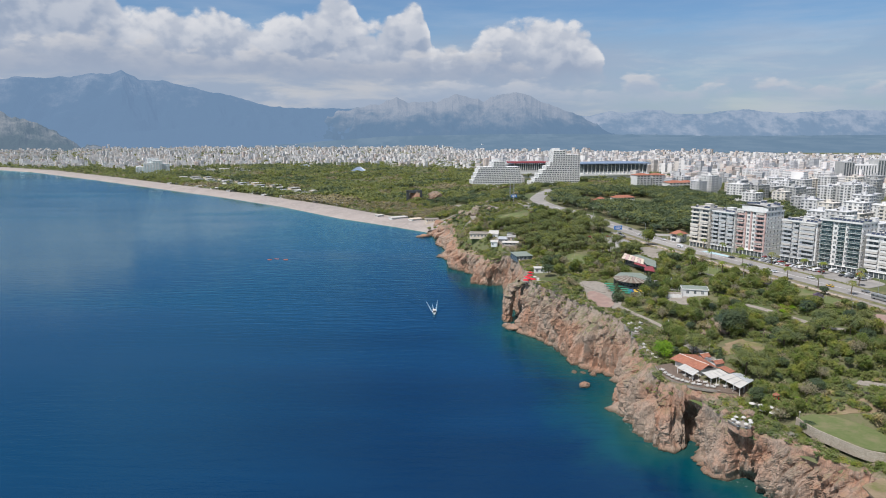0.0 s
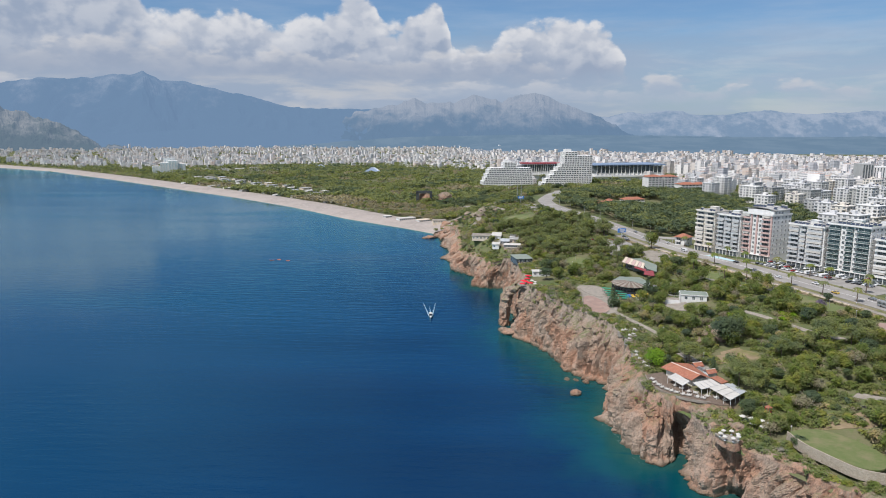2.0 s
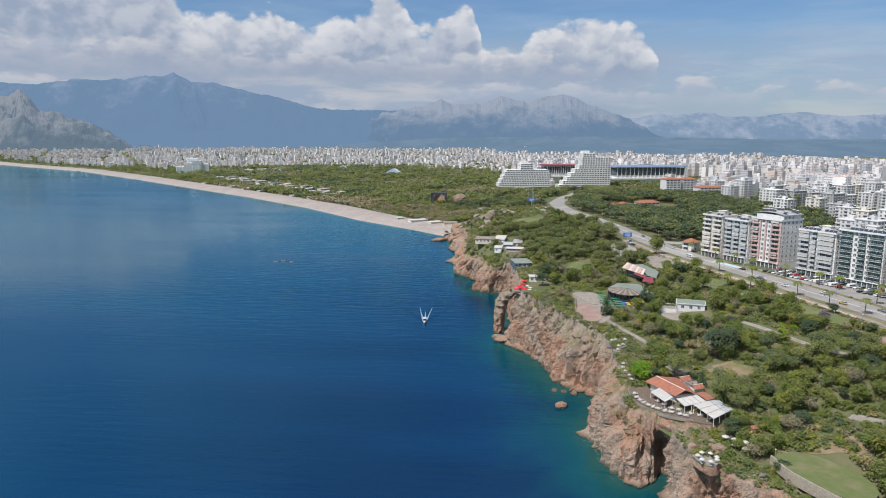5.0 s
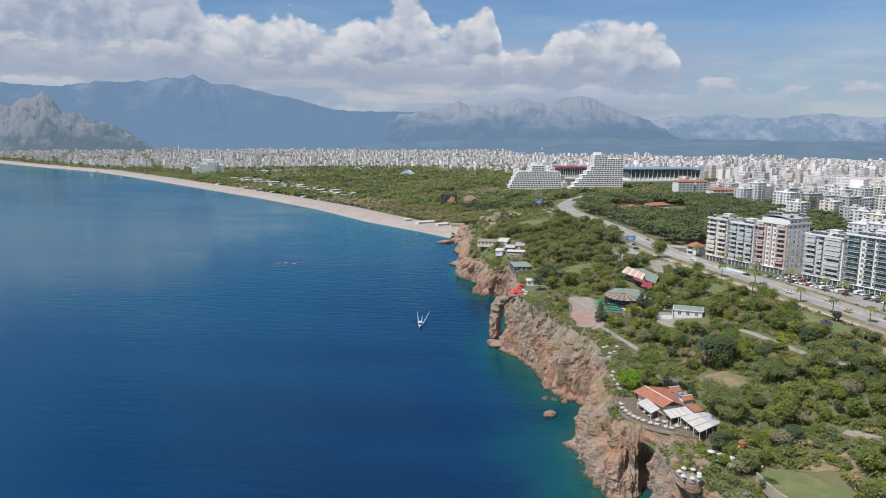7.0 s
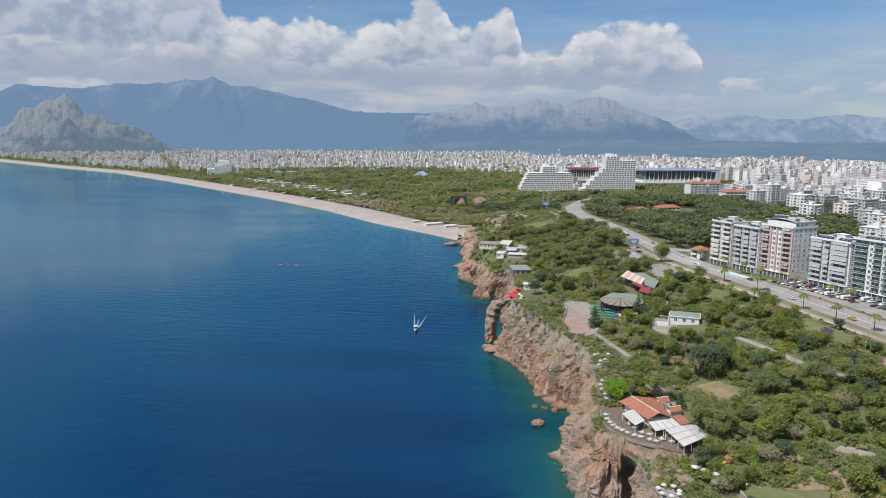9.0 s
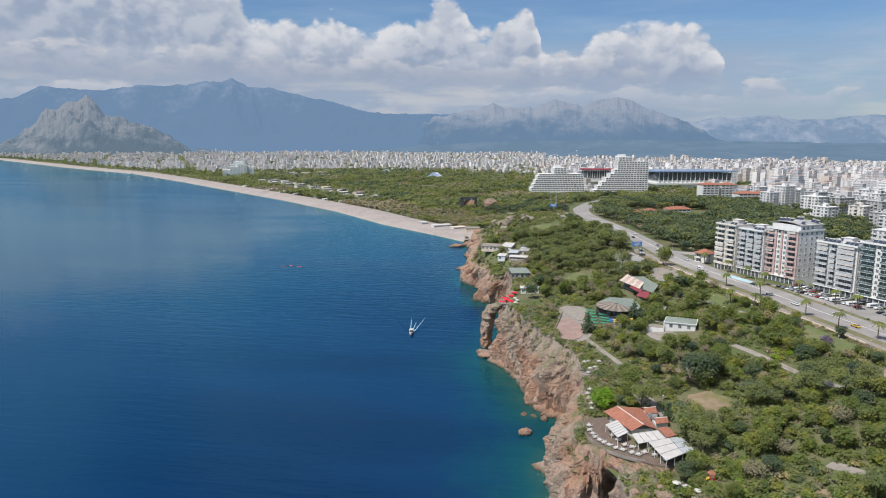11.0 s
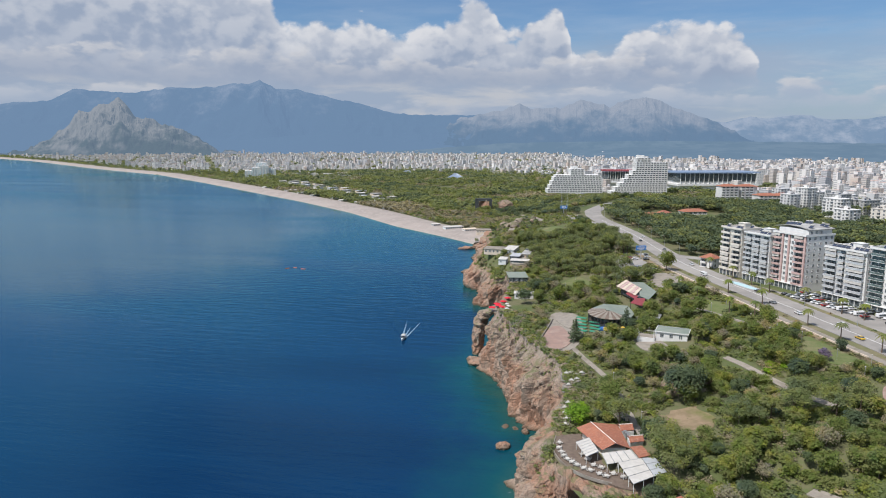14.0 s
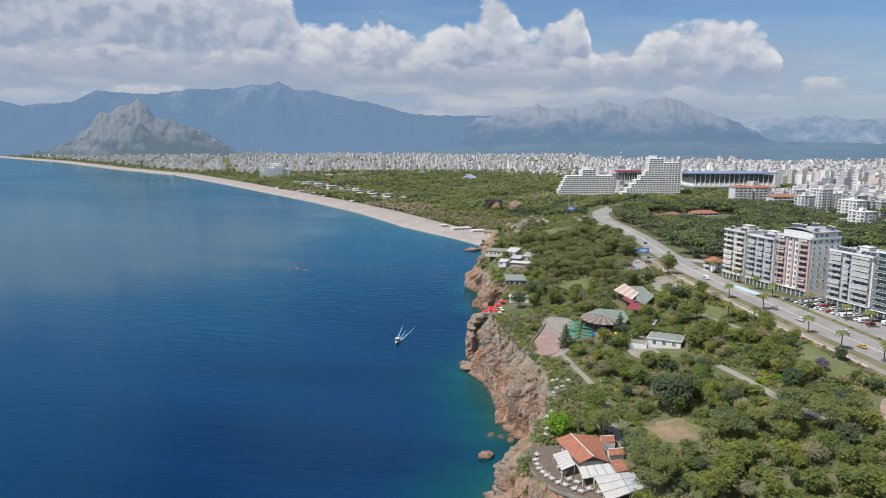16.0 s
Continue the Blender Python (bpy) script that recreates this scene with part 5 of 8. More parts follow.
# ---- stepped hotels ----
def terraced_hotel(label, x, y, turn, W, D, floors, fh, left_run, right_run, tower, z0, steep=1.0):
    """White hotel whose ends step back floor by floor; tower: (from, to, extra floors)."""
    root = new("hotel")
    root.matrix_basis = pose(x, y, z0, 0, 0, turn)
    for k in range(floors + tower[2]):
        u = min((k - k % 2) / floors / steep, 1.0)
        xa, xb = (left_run * u, W - right_run * u) if k < floors else tower[:2]
        bm = bmesh.new()
        z = k * fh
        box(bm, xa, 1.6, z, xb, D, z + fh - 0.35, 1)
        box(bm, xa - 0.3, 0, z + fh - 0.35, xb + 0.3, D + 0.3, z + fh, 0)
        box(bm, xa, 0.0, z, xb, 0.15, z + 1.2, 0)
        n = max(2, int((xb - xa) / 4.2))
        for i in range(n + 1):
            px = xa + (xb - xa) * i / n
            box(bm, px - 0.4, 0.05, z, px + 0.4, 1.7, z + fh - 0.35, 0)
        for j in range(5):
            yy = 1.6 + (D - 1.6) * (j + 0.5) / 5
            box(bm, xb - 0.4, yy - 1.3, z, xb + 0.25, yy + 1.3, z + fh - 0.35, 0)
            box(bm, xa - 0.25, yy - 1.3, z, xa + 0.4, yy + 1.3, z + fh - 0.35, 0)
        part("storey", bm, [M["white"], M["glass"]], root)
    H = (floors + tower[2]) * fh
    bm = bmesh.new()
    box(bm, tower[0] + 2, D * 0.3, H, tower[0] + (tower[1] - tower[0]) * 0.6, D * 0.8, H + 4)
    part("plant_room", bm, M["white"], root)
    return tagged(root, label, "hotel")


terraced_hotel("white stepped hotel tower with rows of balconies", 145, 1126, 11, 84, 22, 16, 3.1, 37, 0, (38, 58, 2), 36, 0.72)
terraced_hotel("long low white hotel with stepped ends", 50, 1150, 12, 86, 24, 9, 3.1, 14, 4, (36, 56, 3), 36)


# ---- the stadium and other big halls ----
def stadium(label, x, y, turn, W, D, H, roof):
    root = new("stadium")
    root.matrix_basis = pose(x, y, ground_at(x, y), 0, 0, turn)
    bm = bmesh.new()
    prism(bm, [(6, 0), (W - 6, 0), (W, 8), (W, D - 8), (W - 6, D), (6, D), (0, D - 8), (0, 8)], 0, H * 0.55)
    part("stand", bm, M["white"], root)
    bm = bmesh.new()
    prism(bm, [(3, -1), (W - 3, -1), (W + 1, 8), (W + 1, D - 8), (W - 3, D + 1), (3, D + 1), (-1, D - 8), (-1, 8)], H * 0.52, H * 0.90)
    part("glazing", bm, M["glass"], root)
    for i in range(17):
        bm = bmesh.new()
        px = 4 + (W - 8) * i / 16
        box(bm, px - 0.3, -3, H * 0.4, px + 0.3, 0.5, H * 0.95)
        part("column", bm, M["white"], root)
    bm = bmesh.new()
    prism(bm, [(-2, -6), (W + 2, -6), (W + 6, D / 2), (W + 2, D + 6), (-2, D + 6), (-6, D / 2)], H * 0.95, H)
    part("roof", bm, M[roof], root)
    bm = bmesh.new()
    prism(bm, [(-1, -4), (W + 1, -4), (W + 4, D / 2), (W + 1, D + 4), (-1, D + 4), (-4, D / 2)], H * 0.30, H * 0.40)
    part("gallery", bm, M["white"], root)
    return tagged(root, label, "stadium")


stadium("white stadium with a flat blue roof", 268, 1330, 13, 142, 60, 34, "blue_roof")
stadium("hall with a long red roof behind the hotel", 150, 1480, 10, 86, 40, 36, "roof_red")


def tiled_block(label, x, y, turn, W, D, floors, mat="white", hip=True):
    """A white block under orange-tiled roofs."""
    root = new("hotel_block")
    z0 = ground_at(x, y) - 3
    root.matrix_basis = pose(x, y, z0, 0, 0, turn)
    H = floors * 3.1 + 3
    bm = bmesh.new()
    box(bm, 0, 0, 0, W, D, H)
    part("wall", bm, M[mat], root)
    for k in range(floors):
        for b in range(int(W / 5.2)):
            shared(("b", 4.2, "solid", "white", "white"), "balcony", balcony_shape(4.2, 1.6, "solid"), [M["white"], M["white"]], root, pose(0.6 + b * 5.2, 0, 3 + k * 3.1))
            shared(("bw", 3.0, 2.2), "window", window_shape(3.0, 2.2), [M["glass"], M["white"]], root, pose(2.7 + b * 5.2, 0, 3.05 + k * 3.1))
        for b in range(int(D / 5)):
            shared(("w", 1.3, 1.5), "window", window_shape(1.3, 1.5), [M["glass"], M["white"]], root, pose(W, 2.5 + b * 5, 3.9 + k * 3.1, 0, 0, 90))
    bm = bmesh.new()
    o = 0.8
    base = [bm.verts.new(p) for p in ((-o, -o - 1, H), (W + o, -o - 1, H), (W + o, D + o, H), (-o, D + o, H))]
    ridge = [bm.verts.new(p) for p in ((min(D * 0.45, W * 0.4), D / 2, H + 2.6), (W - min(D * 0.45, W * 0.4), D / 2, H + 2.6))]
    for q in ((0, 1, 5, 4), (1, 2, 5), (2, 3, 4, 5), (3, 0, 4), (3, 2, 1, 0)):
        bm.faces.new([(base + ridge)[i] for i in q])
    part("roof", bm, M["roof_tile"], root, "orange tiled roof")
    return tagged(root, label, "building")


tiled_block("white seven-storey hotel block with orange roof", 268, 948, 14, 22, 16, 7)
tiled_block("white seven-storey hotel block with orange roof", 292, 956, 14, 20, 16, 7)
tiled_block("low white block with orange tiled roof", 306, 925, 14, 26, 18, 4)
tiled_block("low white block with orange tiled roof", 330, 938, 14, 18, 18, 4)
tiled_block("small white house with orange tiled roof", 176, 522, -45, 9, 8, 2)
tiled_block("low house with orange tiled roofs among pines", 163, 772, 20, 16, 11, 1)
tiled_block("low house with orange tiled roofs among pines", 206, 812, 20, 26, 12, 1)
tiled_block("low house with orange tiled roofs among pines", 184, 792, 60, 14, 9, 1)


def glass_hotel(x, y, turn):
    root = new("office_block")
    root.matrix_basis = pose(x, y, ground_at(x, y) - 4, 0, 0, turn)
    for x0, x1, mat, H in ((0, 16, "grey", 44), (16, 50, "white", 40), (50, 105, "grey", 47), (105, 125, "beige", 46)):
        bm = bmesh.new()
        box(bm, x0, 0, 0, x1, 20, H)
        part("wall", bm, M[mat], root)
        n = int((x1 - x0) / 4)
        if mat == "beige":
            continue
        for i in range(n):
            def pane(bm, H=H, w=2.2 if mat == "grey" else 1.4):
                box(bm, 0, -0.15, 6, w, 0.05, H - 1.5)
            shared(("ob", H, mat), "window", pane, M["glass"], root, pose(x0 + 1 + i * (x1 - x0 - 1) / n, 0, 0))
    for k in range(5):
        bm = bmesh.new()
        box(bm, -12, -26, k * 3.6 + 3.0, 70, -0.5, k * 3.6 + 3.8)
        part("storey", bm, M["grey"], root)
        bm = bmesh.new()
        box(bm, -11, -25, k * 3.6, 69, -0.5, k * 3.6 + 3.0)
        part("glazing", bm, M["glass"], root)
    return tagged(root, "large grey and white office block with tall glass strips", "office block")


glass_hotel(560, 960, 4)

# ---- rocks in and above the water ----
def boulder(name, x, y, z, sx, sy, sz, seed, label, category="rock", parent=None, sub=4, group="rocks in the sea"):
    bm = bmesh.new()
    bmesh.ops.create_icosphere(bm, subdivisions=sub, radius=1.0)
    co = np.array([v.co for v in bm.verts]) * 1.3
    size = 0.5 + 0.9 * fbm(co[:, 0] + seed, co[:, 1], co[:, 2] + 4, 4, True)
    for v, k in zip(bm.verts, size):
        c = v.co
        v.co = Vector((c.x * sx * k, c.y * sy * k, c.z * sz * k))
    ob = part(name, bm, M["rock"], parent)
    ob.matrix_basis = pose(x, y, z, 0, 0, seed * 40 % 360)
    if parent is None:
        tagged(ob, label, category, group)
    return ob


boulder("rock", 71.2, 327.5, 0.2, 3.0, 2.2, 2.0, 1.0, "brown sea rock standing in shallow water")
boulder("rock", 70.0, 348.0, -0.6, 2.6, 1.4, 1.1, 2.0, "low rock awash at the cliff's foot")
boulder("rock", 74.5, 346.5, -0.7, 1.8, 1.3, 1.2, 2.6, "low rock awash at the cliff's foot")
boulder("rock", 79.0, 343.0, 0.0, 1.6, 1.4, 1.7, 3.4, "small pale boulder at the cliff's foot")
boulder("rock", 81.0, 350.5, 0.3, 2.2, 1.6, 2.0, 4.1, "pale boulder at the cliff's foot")
boulder("rock", -22.0, 812.0, 0.0, 9.0, 4.0, 2.6, 5.2, "flat dark rock off the beach")
boulder("rock", 46.0, 428.0, -0.2, 5.2, 4.4, 2.6, 6.3, "dark rock at the cliff's foot")
boulder("rock", 42.5, 434.0, -0.4, 4.0, 3.0, 1.9, 7.1, "low brown rock shelf at the cliff's foot")
boulder("rock", 51.5, 420.0, 0.0, 3.4, 3.0, 3.0, 8.3, "brown block fallen at the cliff's foot")


def sea_stack():
    """The leaning pillar that stands off the cliff, with a gap behind it."""
    t = np.linspace(0, 1, 34)[:, None]
    a = np.linspace(0, math.tau, 37)[None, :-1]
    cx = np.interp(t, [0, 0.35, 0.7, 0.9, 1], [43.4, 43.4, 45.0, 48.5, 55.0])
    cy = np.interp(t, [0, 0.35, 0.7, 0.9, 1], [447.5, 447.0, 447.0, 447.0, 447.0])
    cz = np.interp(t, [0, 0.35, 0.7, 0.9, 1], [-2.0, 9.0, 20.0, 25.0, 27.0])
    rad = np.interp(t, [0, 0.15, 0.5, 0.8, 1], [3.5, 2.8, 3.1, 3.6, 4.6])
    x, y, z = cx + rad * np.cos(a), cy + 1.25 * rad * np.sin(a), cz + 0 * a
    k = 1 + 1.1 * (fbm(x / 2.4, y / 3.0, z / 4.0, 4, True) - 0.6)
    x, y = cx + rad * np.cos(a) * k, cy + 1.25 * rad * np.sin(a) * k
    rows, cols = x.shape
    idx = np.arange(rows * cols).reshape(rows, cols)
    nxt = np.roll(idx, -1, 1)
    f = np.stack([idx[:-1], nxt[:-1], nxt[1:], idx[1:]], -1).reshape(-1, 4)
    ob = link_mesh("sea_stack", np.stack([x.ravel(), y.ravel(), z.ravel()], 1), f, M["rock"])
    tagged(ob, "leaning limestone pillar joined to the cliff by an arch", "rock", kind="structure")


rocks = random.Random(9)
for k in range(46):                                       # pale outcrops between the shrubs and along the rim
    if k < 26:
        x, y = rocks.choice(((138, 330), (146, 325), (152, 312), (150, 298), (160, 318), (133, 322)))
        x, y = x + rocks.gauss(0, 4), y + rocks.gauss(0, 3)
    else:
        y = rocks.uniform(236, 262)
        x = float(edge_x(y)) + rocks.uniform(2, 11)
    e = rocks.uniform(0.6, 1.7)
    boulder("rock", x, y, ground_at(x, y) + 0.2 * e, 1.5 * e, 1.2 * e, 1.3 * e, 20.0 + k, "pale limestone outcrop between shrubs", sub=2, group="outcrops in the park")

for k in range(34):                                       # bare rock on the slope above the bay
    x, y = rocks.choice(((8, 800), (20, 760), (35, 850), (0, 870), (45, 780), (60, 900)))
    x, y = x + rocks.gauss(0, 9), y + rocks.gauss(0, 12)
    e = rocks.uniform(1.6, 4.0)
    boulder("rock", x, y, ground_at(x, y) + 0.2 * e, 1.6 * e, 1.2 * e, 1.1 * e, 70.0 + k, "pale grey limestone outcrop on the slope", sub=2, group="outcrops above the bay")

sea_stack()


# ---- the restaurant with the orange roof ----
def slab(bm, corners, z, t, mat=0):
    """A flat sheet over corners (x, y, dz)."""
    hi = [bm.verts.new((x, y, z + dz)) for x, y, dz in corners]
    lo = [bm.verts.new((x, y, z + dz - t)) for x, y, dz in corners]
    n = len(corners)
    bm.faces.new(hi).material_index = mat
    bm.faces.new(lo[::-1]).material_index = mat
    for i in range(n):
        bm.faces.new((lo[i], lo[(i + 1) % n], hi[(i + 1) % n], hi[i])).material_index = mat


def ribbed_sheet(name, parent, corners, z, strips, mats, label, ribs="metal_light"):
    """A canopy of strips side by side, with ribs between them; corners a, b along its head, c, d along its foot."""
    a, b, c, d = (Vector(p) for p in corners)
    for i in range(strips):
        u0, u1 = i / strips + 0.012, (i + 1) / strips - 0.012
        bm = bmesh.new()
        q = [a.lerp(b, u0), a.lerp(b, u1), d.lerp(c, u1), d.lerp(c, u0)]
        slab(bm, [(p.x, p.y, p.z) for p in q], z, 0.12)
        part("canopy_strip", bm, M[mats[i % len(mats)]], parent, label)
    for i in range(strips + 1):
        bm = bmesh.new()
        u = i / strips
        p, q = a.lerp(b, u), d.lerp(c, u)
        tube(bm, (p.x, p.y, p.z + z - 0.05), (q.x, q.y, q.z + z - 0.05), 0.09, sides=5)
        part("rib", bm, M[ribs], parent)


def posts(parent, pts, z0, r=0.09, mat="white"):
    for x, y, z1 in pts:
        bm = bmesh.new()
        tube(bm, (x, y, z0), (x, y, z1), r, sides=6)
        part("post", bm, M[mat], parent)


def tile_roof(parent, ridge, eave_a, eave_b, mat, label):
    """Two slopes of rows of tiles from a ridge (two points) down to an eave on either side."""
    for eave in (eave_a, eave_b):
        (r0, r1), (e0, e1) = [Vector(p) for p in ridge], [Vector(p) for p in eave]
        n = max(6, int((r1 - r0).length / 0.7))
        bm = bmesh.new()
        last = None
        for i in range(2 * n + 1):
            u = i / (2 * n)
            lift = 0.07 * (i % 2)
            p, q = r0.lerp(r1, u), e0.lerp(e1, u)
            pair = (bm.verts.new(p + Vector((0, 0, lift))), bm.verts.new(q + Vector((0, 0, lift))), bm.verts.new(q + Vector((0, 0, lift - 0.15))), bm.verts.new(p + Vector((0, 0, lift - 0.15))))
            if last:
                for a, b in ((0, 1), (1, 2), (2, 3), (3, 0)):
                    bm.faces.new((last[a], last[b], pair[b], pair[a]))
            else:
                bm.faces.new(pair[::-1])
            last = pair
        bm.faces.new(last)
        part("roof_slope", bm, M[mat], parent, label)
    bm = bmesh.new()
    tube(bm, Vector(ridge[0]) + Vector((0, 0, 0.06)), Vector(ridge[1]) + Vector((0, 0, 0.06)), 0.14, sides=6)
    part("ridge", bm, M["cream"], parent)


def restaurant():
    root = new("restaurant")
    zf = 25.1
    bm = bmesh.new()
    prism(bm, [(102, 287.2), (112.6, 291.4), (115.3, 276.6), (108.8, 274.6)], zf - 3, zf + 2.9)
    part("wall", bm, M["cream"], root)
    tile_roof(root, ((104.6, 289.6, 30.0), (112.0, 274.8, 30.0)), ((99.9, 288.2, 28.2), (107.9, 273.0, 28.2)), ((113.6, 293.2, 28.3), (116.6, 275.6, 28.3)), "roof_tile", "weathered orange tiles")
    for pts in ([(113.4, 292.9), (117.9, 294.7), (118.7, 289.2), (114.4, 287.6)], [(116.1, 283.9), (120.7, 285.6), (121.3, 281.2), (116.7, 279.2)]):
        bm = bmesh.new()
        prism(bm, [(x * 0.94 + 0.06 * 117, y * 0.94 + 0.06 * 287) for x, y in pts], zf - 3, zf + 3.1)
        part("wing", bm, M["white"], root)
        (ax, ay), (bx, by), (cx, cy), (dx, dy) = pts
        mid0, mid1 = ((ax + dx) / 2, (ay + dy) / 2, 29.6), ((bx + cx) / 2, (by + cy) / 2, 29.6)
        tile_roof(root, (mid0, mid1), ((ax, ay, 28.6), (bx, by, 28.6)), ((dx, dy, 28.6), (cx, cy, 28.6)), "roof_tile", "weathered orange tiles")
    bm = bmesh.new()
    prism(bm, [(117, 276.4), (119.9, 277.9), (121.8, 272.5), (119, 270.4)], zf - 2, 28.0)
    part("annexe", bm, M["cream"], root)
    bm = bmesh.new()
    slab(bm, [(116.6, 276.9, 0), (120.3, 278.6, 0), (122.4, 272.3, 0), (118.8, 269.8, 0)], 28.25, 0.2)
    part("annexe_roof", bm, M["roof_tile"], root, "dull red tiled roof")
    for i in range(3):
        bm = bmesh.new()
        box(bm, -0.5, -0.5, 0, 0.5, 0.5, 0.9)
        unit = part("air_conditioner", bm, M["metal_light"], root)
        unit.matrix_basis = pose(115.6 + 0.5 * i, 286.6 - 1.2 * i, 28.3)
    ribbed_sheet("awning", root, [(104.0, 281.1, 0.35), (106.8, 271.7, 0.35), (103.0, 268.4, -0.3), (99.8, 278.1, -0.3)], 28.0, 6, ["canvas"], "off-white canvas strip")
    posts(root, [(100.0, 277.9, 27.7), (101.6, 273.2, 27.7), (103.1, 268.7, 27.7), (106.6, 271.8, 28.3)], zf)
    ribbed_sheet("awning", root, [(107.6, 270.6, 0.25), (116.5, 275.0, 0.25), (118.5, 270.0, -0.3), (109.1, 264.7, -0.3)], 28.0, 4, ["canvas"], "off-white canvas strip")
    posts(root, [(109.2, 264.9, 27.7), (112.2, 266.6, 27.7), (115.3, 268.3, 27.7)], zf)
    ribbed_sheet("awning", root, [(112.3, 265.6, 0.3), (115.9, 253.0, 0.3), (122.1, 259.4, 0.0), (119.5, 270.4, 0.0)], 27.9, 3, ["canvas"], "cream canvas roof panel")
    ribbed_sheet("awning", root, [(119.7, 270.5, 0.0), (122.2, 259.5, 0.0), (126.1, 263.5, -0.3), (123.6, 272.5, -0.3)], 27.9, 3, ["canvas_grey"], "grey canvas roof panel")
    posts(root, [(112.5, 264.9, 28.1), (113.7, 260.9, 28.1), (114.9, 256.9, 28.1), (116.0, 253.4, 28.1), (119, 256.4, 27.8), (122, 259.6, 27.8), (126, 263.5, 27.5)], zf)
    return tagged(root, "cliff-top restaurant with orange tiled roofs and white awnings", "restaurant")


restaurant()


def cloth_table():
    """A square table under a white cloth, with four chairs."""
    root = new("dining_table")
    bm = bmesh.new()
    box(bm, -0.6, -0.6, 0.70, 0.6, 0.6, 0.76)
    for s in ((-0.62, -0.62, -0.58, 0.62), (0.58, -0.62, 0.62, 0.62), (-0.58, -0.62, 0.58, -0.58), (-0.58, 0.58, 0.58, 0.62)):
        box(bm, s[0], s[1], 0.38, s[2], s[3], 0.765)
    bmesh.ops.remove_doubles(bm, verts=bm.verts, dist=0.03)
    part("tablecloth", bm, M["canvas"], root, "white tablecloth")
    bm = bmesh.new()
    tube(bm, (0, 0, 0), (0, 0, 0.7), 0.07, sides=6)
    part("pedestal", bm, M["metal_dark"], root)
    return tagged(root, "square dining table under a white cloth", "table", "terrace tables")


def slim_chair():
    root = new("dining_chair")
    bm = bmesh.new()
    box(bm, -0.22, -0.22, 0.42, 0.22, 0.22, 0.48)
    part("seat", bm, M["canvas"], root)
    bm = bmesh.new()
    box(bm, -0.22, 0.18, 0.48, 0.22, 0.23, 0.95)
    part("backrest", bm, M["canvas"], root)
    for x in (-0.19, 0.19):
        for y in (-0.19, 0.19):
            bm = bmesh.new()
            tube(bm, (x, y, 0), (x, y, 0.42), 0.025, sides=5)
            part("leg", bm, M["metal_dark"], root)
    return tagged(root, "pale dining chair on the cliff-top terrace", "chair", "terrace chairs")


TABLES = [(94.6, 281.5, 25.1), (94.6, 277.7, 25.1), (95.4, 274.9, 25.1), (96.2, 272.4, 25.1), (97.4, 270.2, 25.1), (98.8, 268.6, 25.1), (100.3, 267.0, 25.1), (102.3, 265.2, 25.1), (104.3, 264.2, 25.1), (107.0, 262.6, 25.1), (108.9, 261.5, 25.1), (105.3, 267.9, 25.1), (107.6, 266.6, 25.1), (102.0, 274.5, 25.1), (103.6, 271.5, 25.1),
          (111, 263.5, 25.1), (114, 262.0, 25.1), (116.5, 259.5, 25.1)]
first_table, first_chair = cloth_table(), slim_chair()
for n, (x, y, z) in enumerate(TABLES):
    m = pose(x, y, z, 0, 0, (n * 47) % 90)
    if n == 0:
        first_table.matrix_basis = m
    else:
        copy_thing(first_table, m)
    for k in range(4):
        c = m @ pose(0.95 * math.sin(k * math.pi / 2), 0.95 * math.cos(k * math.pi / 2), 0, 0, 0, -90 * k)
        if n == 0 and k == 0:
            first_chair.matrix_basis = c
        else:
            copy_thing(first_chair, c)


def parasol(x, y, z, mat, label, w=3.2, sides=4, h=2.7):
    root = new("parasol")
    bm = bmesh.new()
    tube(bm, (0, 0, 0), (0, 0, h), 0.05, sides=6)
    part("pole", bm, M["metal_light"], root)
    bm = bmesh.new()
    tip = bm.verts.new((0, 0, h))
    tip2 = bm.verts.new((0, 0, h - 0.06))
    ring = [[bm.verts.new((w / 2 * math.cos(math.tau * i / sides + 0.78), w / 2 * math.sin(math.tau * i / sides + 0.78), h - 0.55 - dz)) for i in range(sides)] for dz in (0, 0.14)]
    for i in range(sides):
        j = (i + 1) % sides
        bm.faces.new((tip, ring[0][i], ring[0][j]))
        bm.faces.new((ring[0][i], ring[1][i], ring[1][j], ring[0][j]))
        bm.faces.new((tip2, ring[1][j], ring[1][i]))
    part("canopy", bm, M[mat], root)
    bm = bmesh.new()
    box(bm, -0.35, -0.35, 0, 0.35, 0.35, 0.12)
    part("base", bm, M["grey"], root)
    root.matrix_basis = pose(x, y, z, 0, 0, (x * 37) % 90)
    return tagged(root, label, "parasol", "parasols")


# small tables with pale cloths along the cliff path
for x, y in ((95.5, 311.3), (95.6, 306.5), (96.0, 296.2), (95.4, 339.5), (97.2, 340.4), (99.0, 338.6), (97.5, 333.5), (96.4, 329.5), (99.5, 335.0), (101.5, 340.5), (96.5, 316.0), (96.2, 301.0)):
    z = ground_at(x, y)
    bm = bmesh.new()
    bmesh.ops.create_circle(bm, cap_ends=True, radius=2.2, segments=14)
    bmesh.ops.extrude_face_region(bm, geom=list(bm.faces))
    for v in list(bm.verts)[14:]:
        v.co.z = -2.5
    t = part("platform", bm, M["path"])
    t.matrix_basis = pose(x, y, z + 1.0)
    tagged(t, "small stone platform on the rocks", "platform", "stone platforms")
    copy_thing(first_table, pose(x + 0.2, y, z + 1.0, 0, 0, x * 13))
    for k in range(3):
        copy_thing(first_chair, pose(x + 0.2, y, z + 1.0) @ pose(0.95 * math.sin(k * 2), 0.95 * math.cos(k * 2), 0, 0, 0, -115 * k))

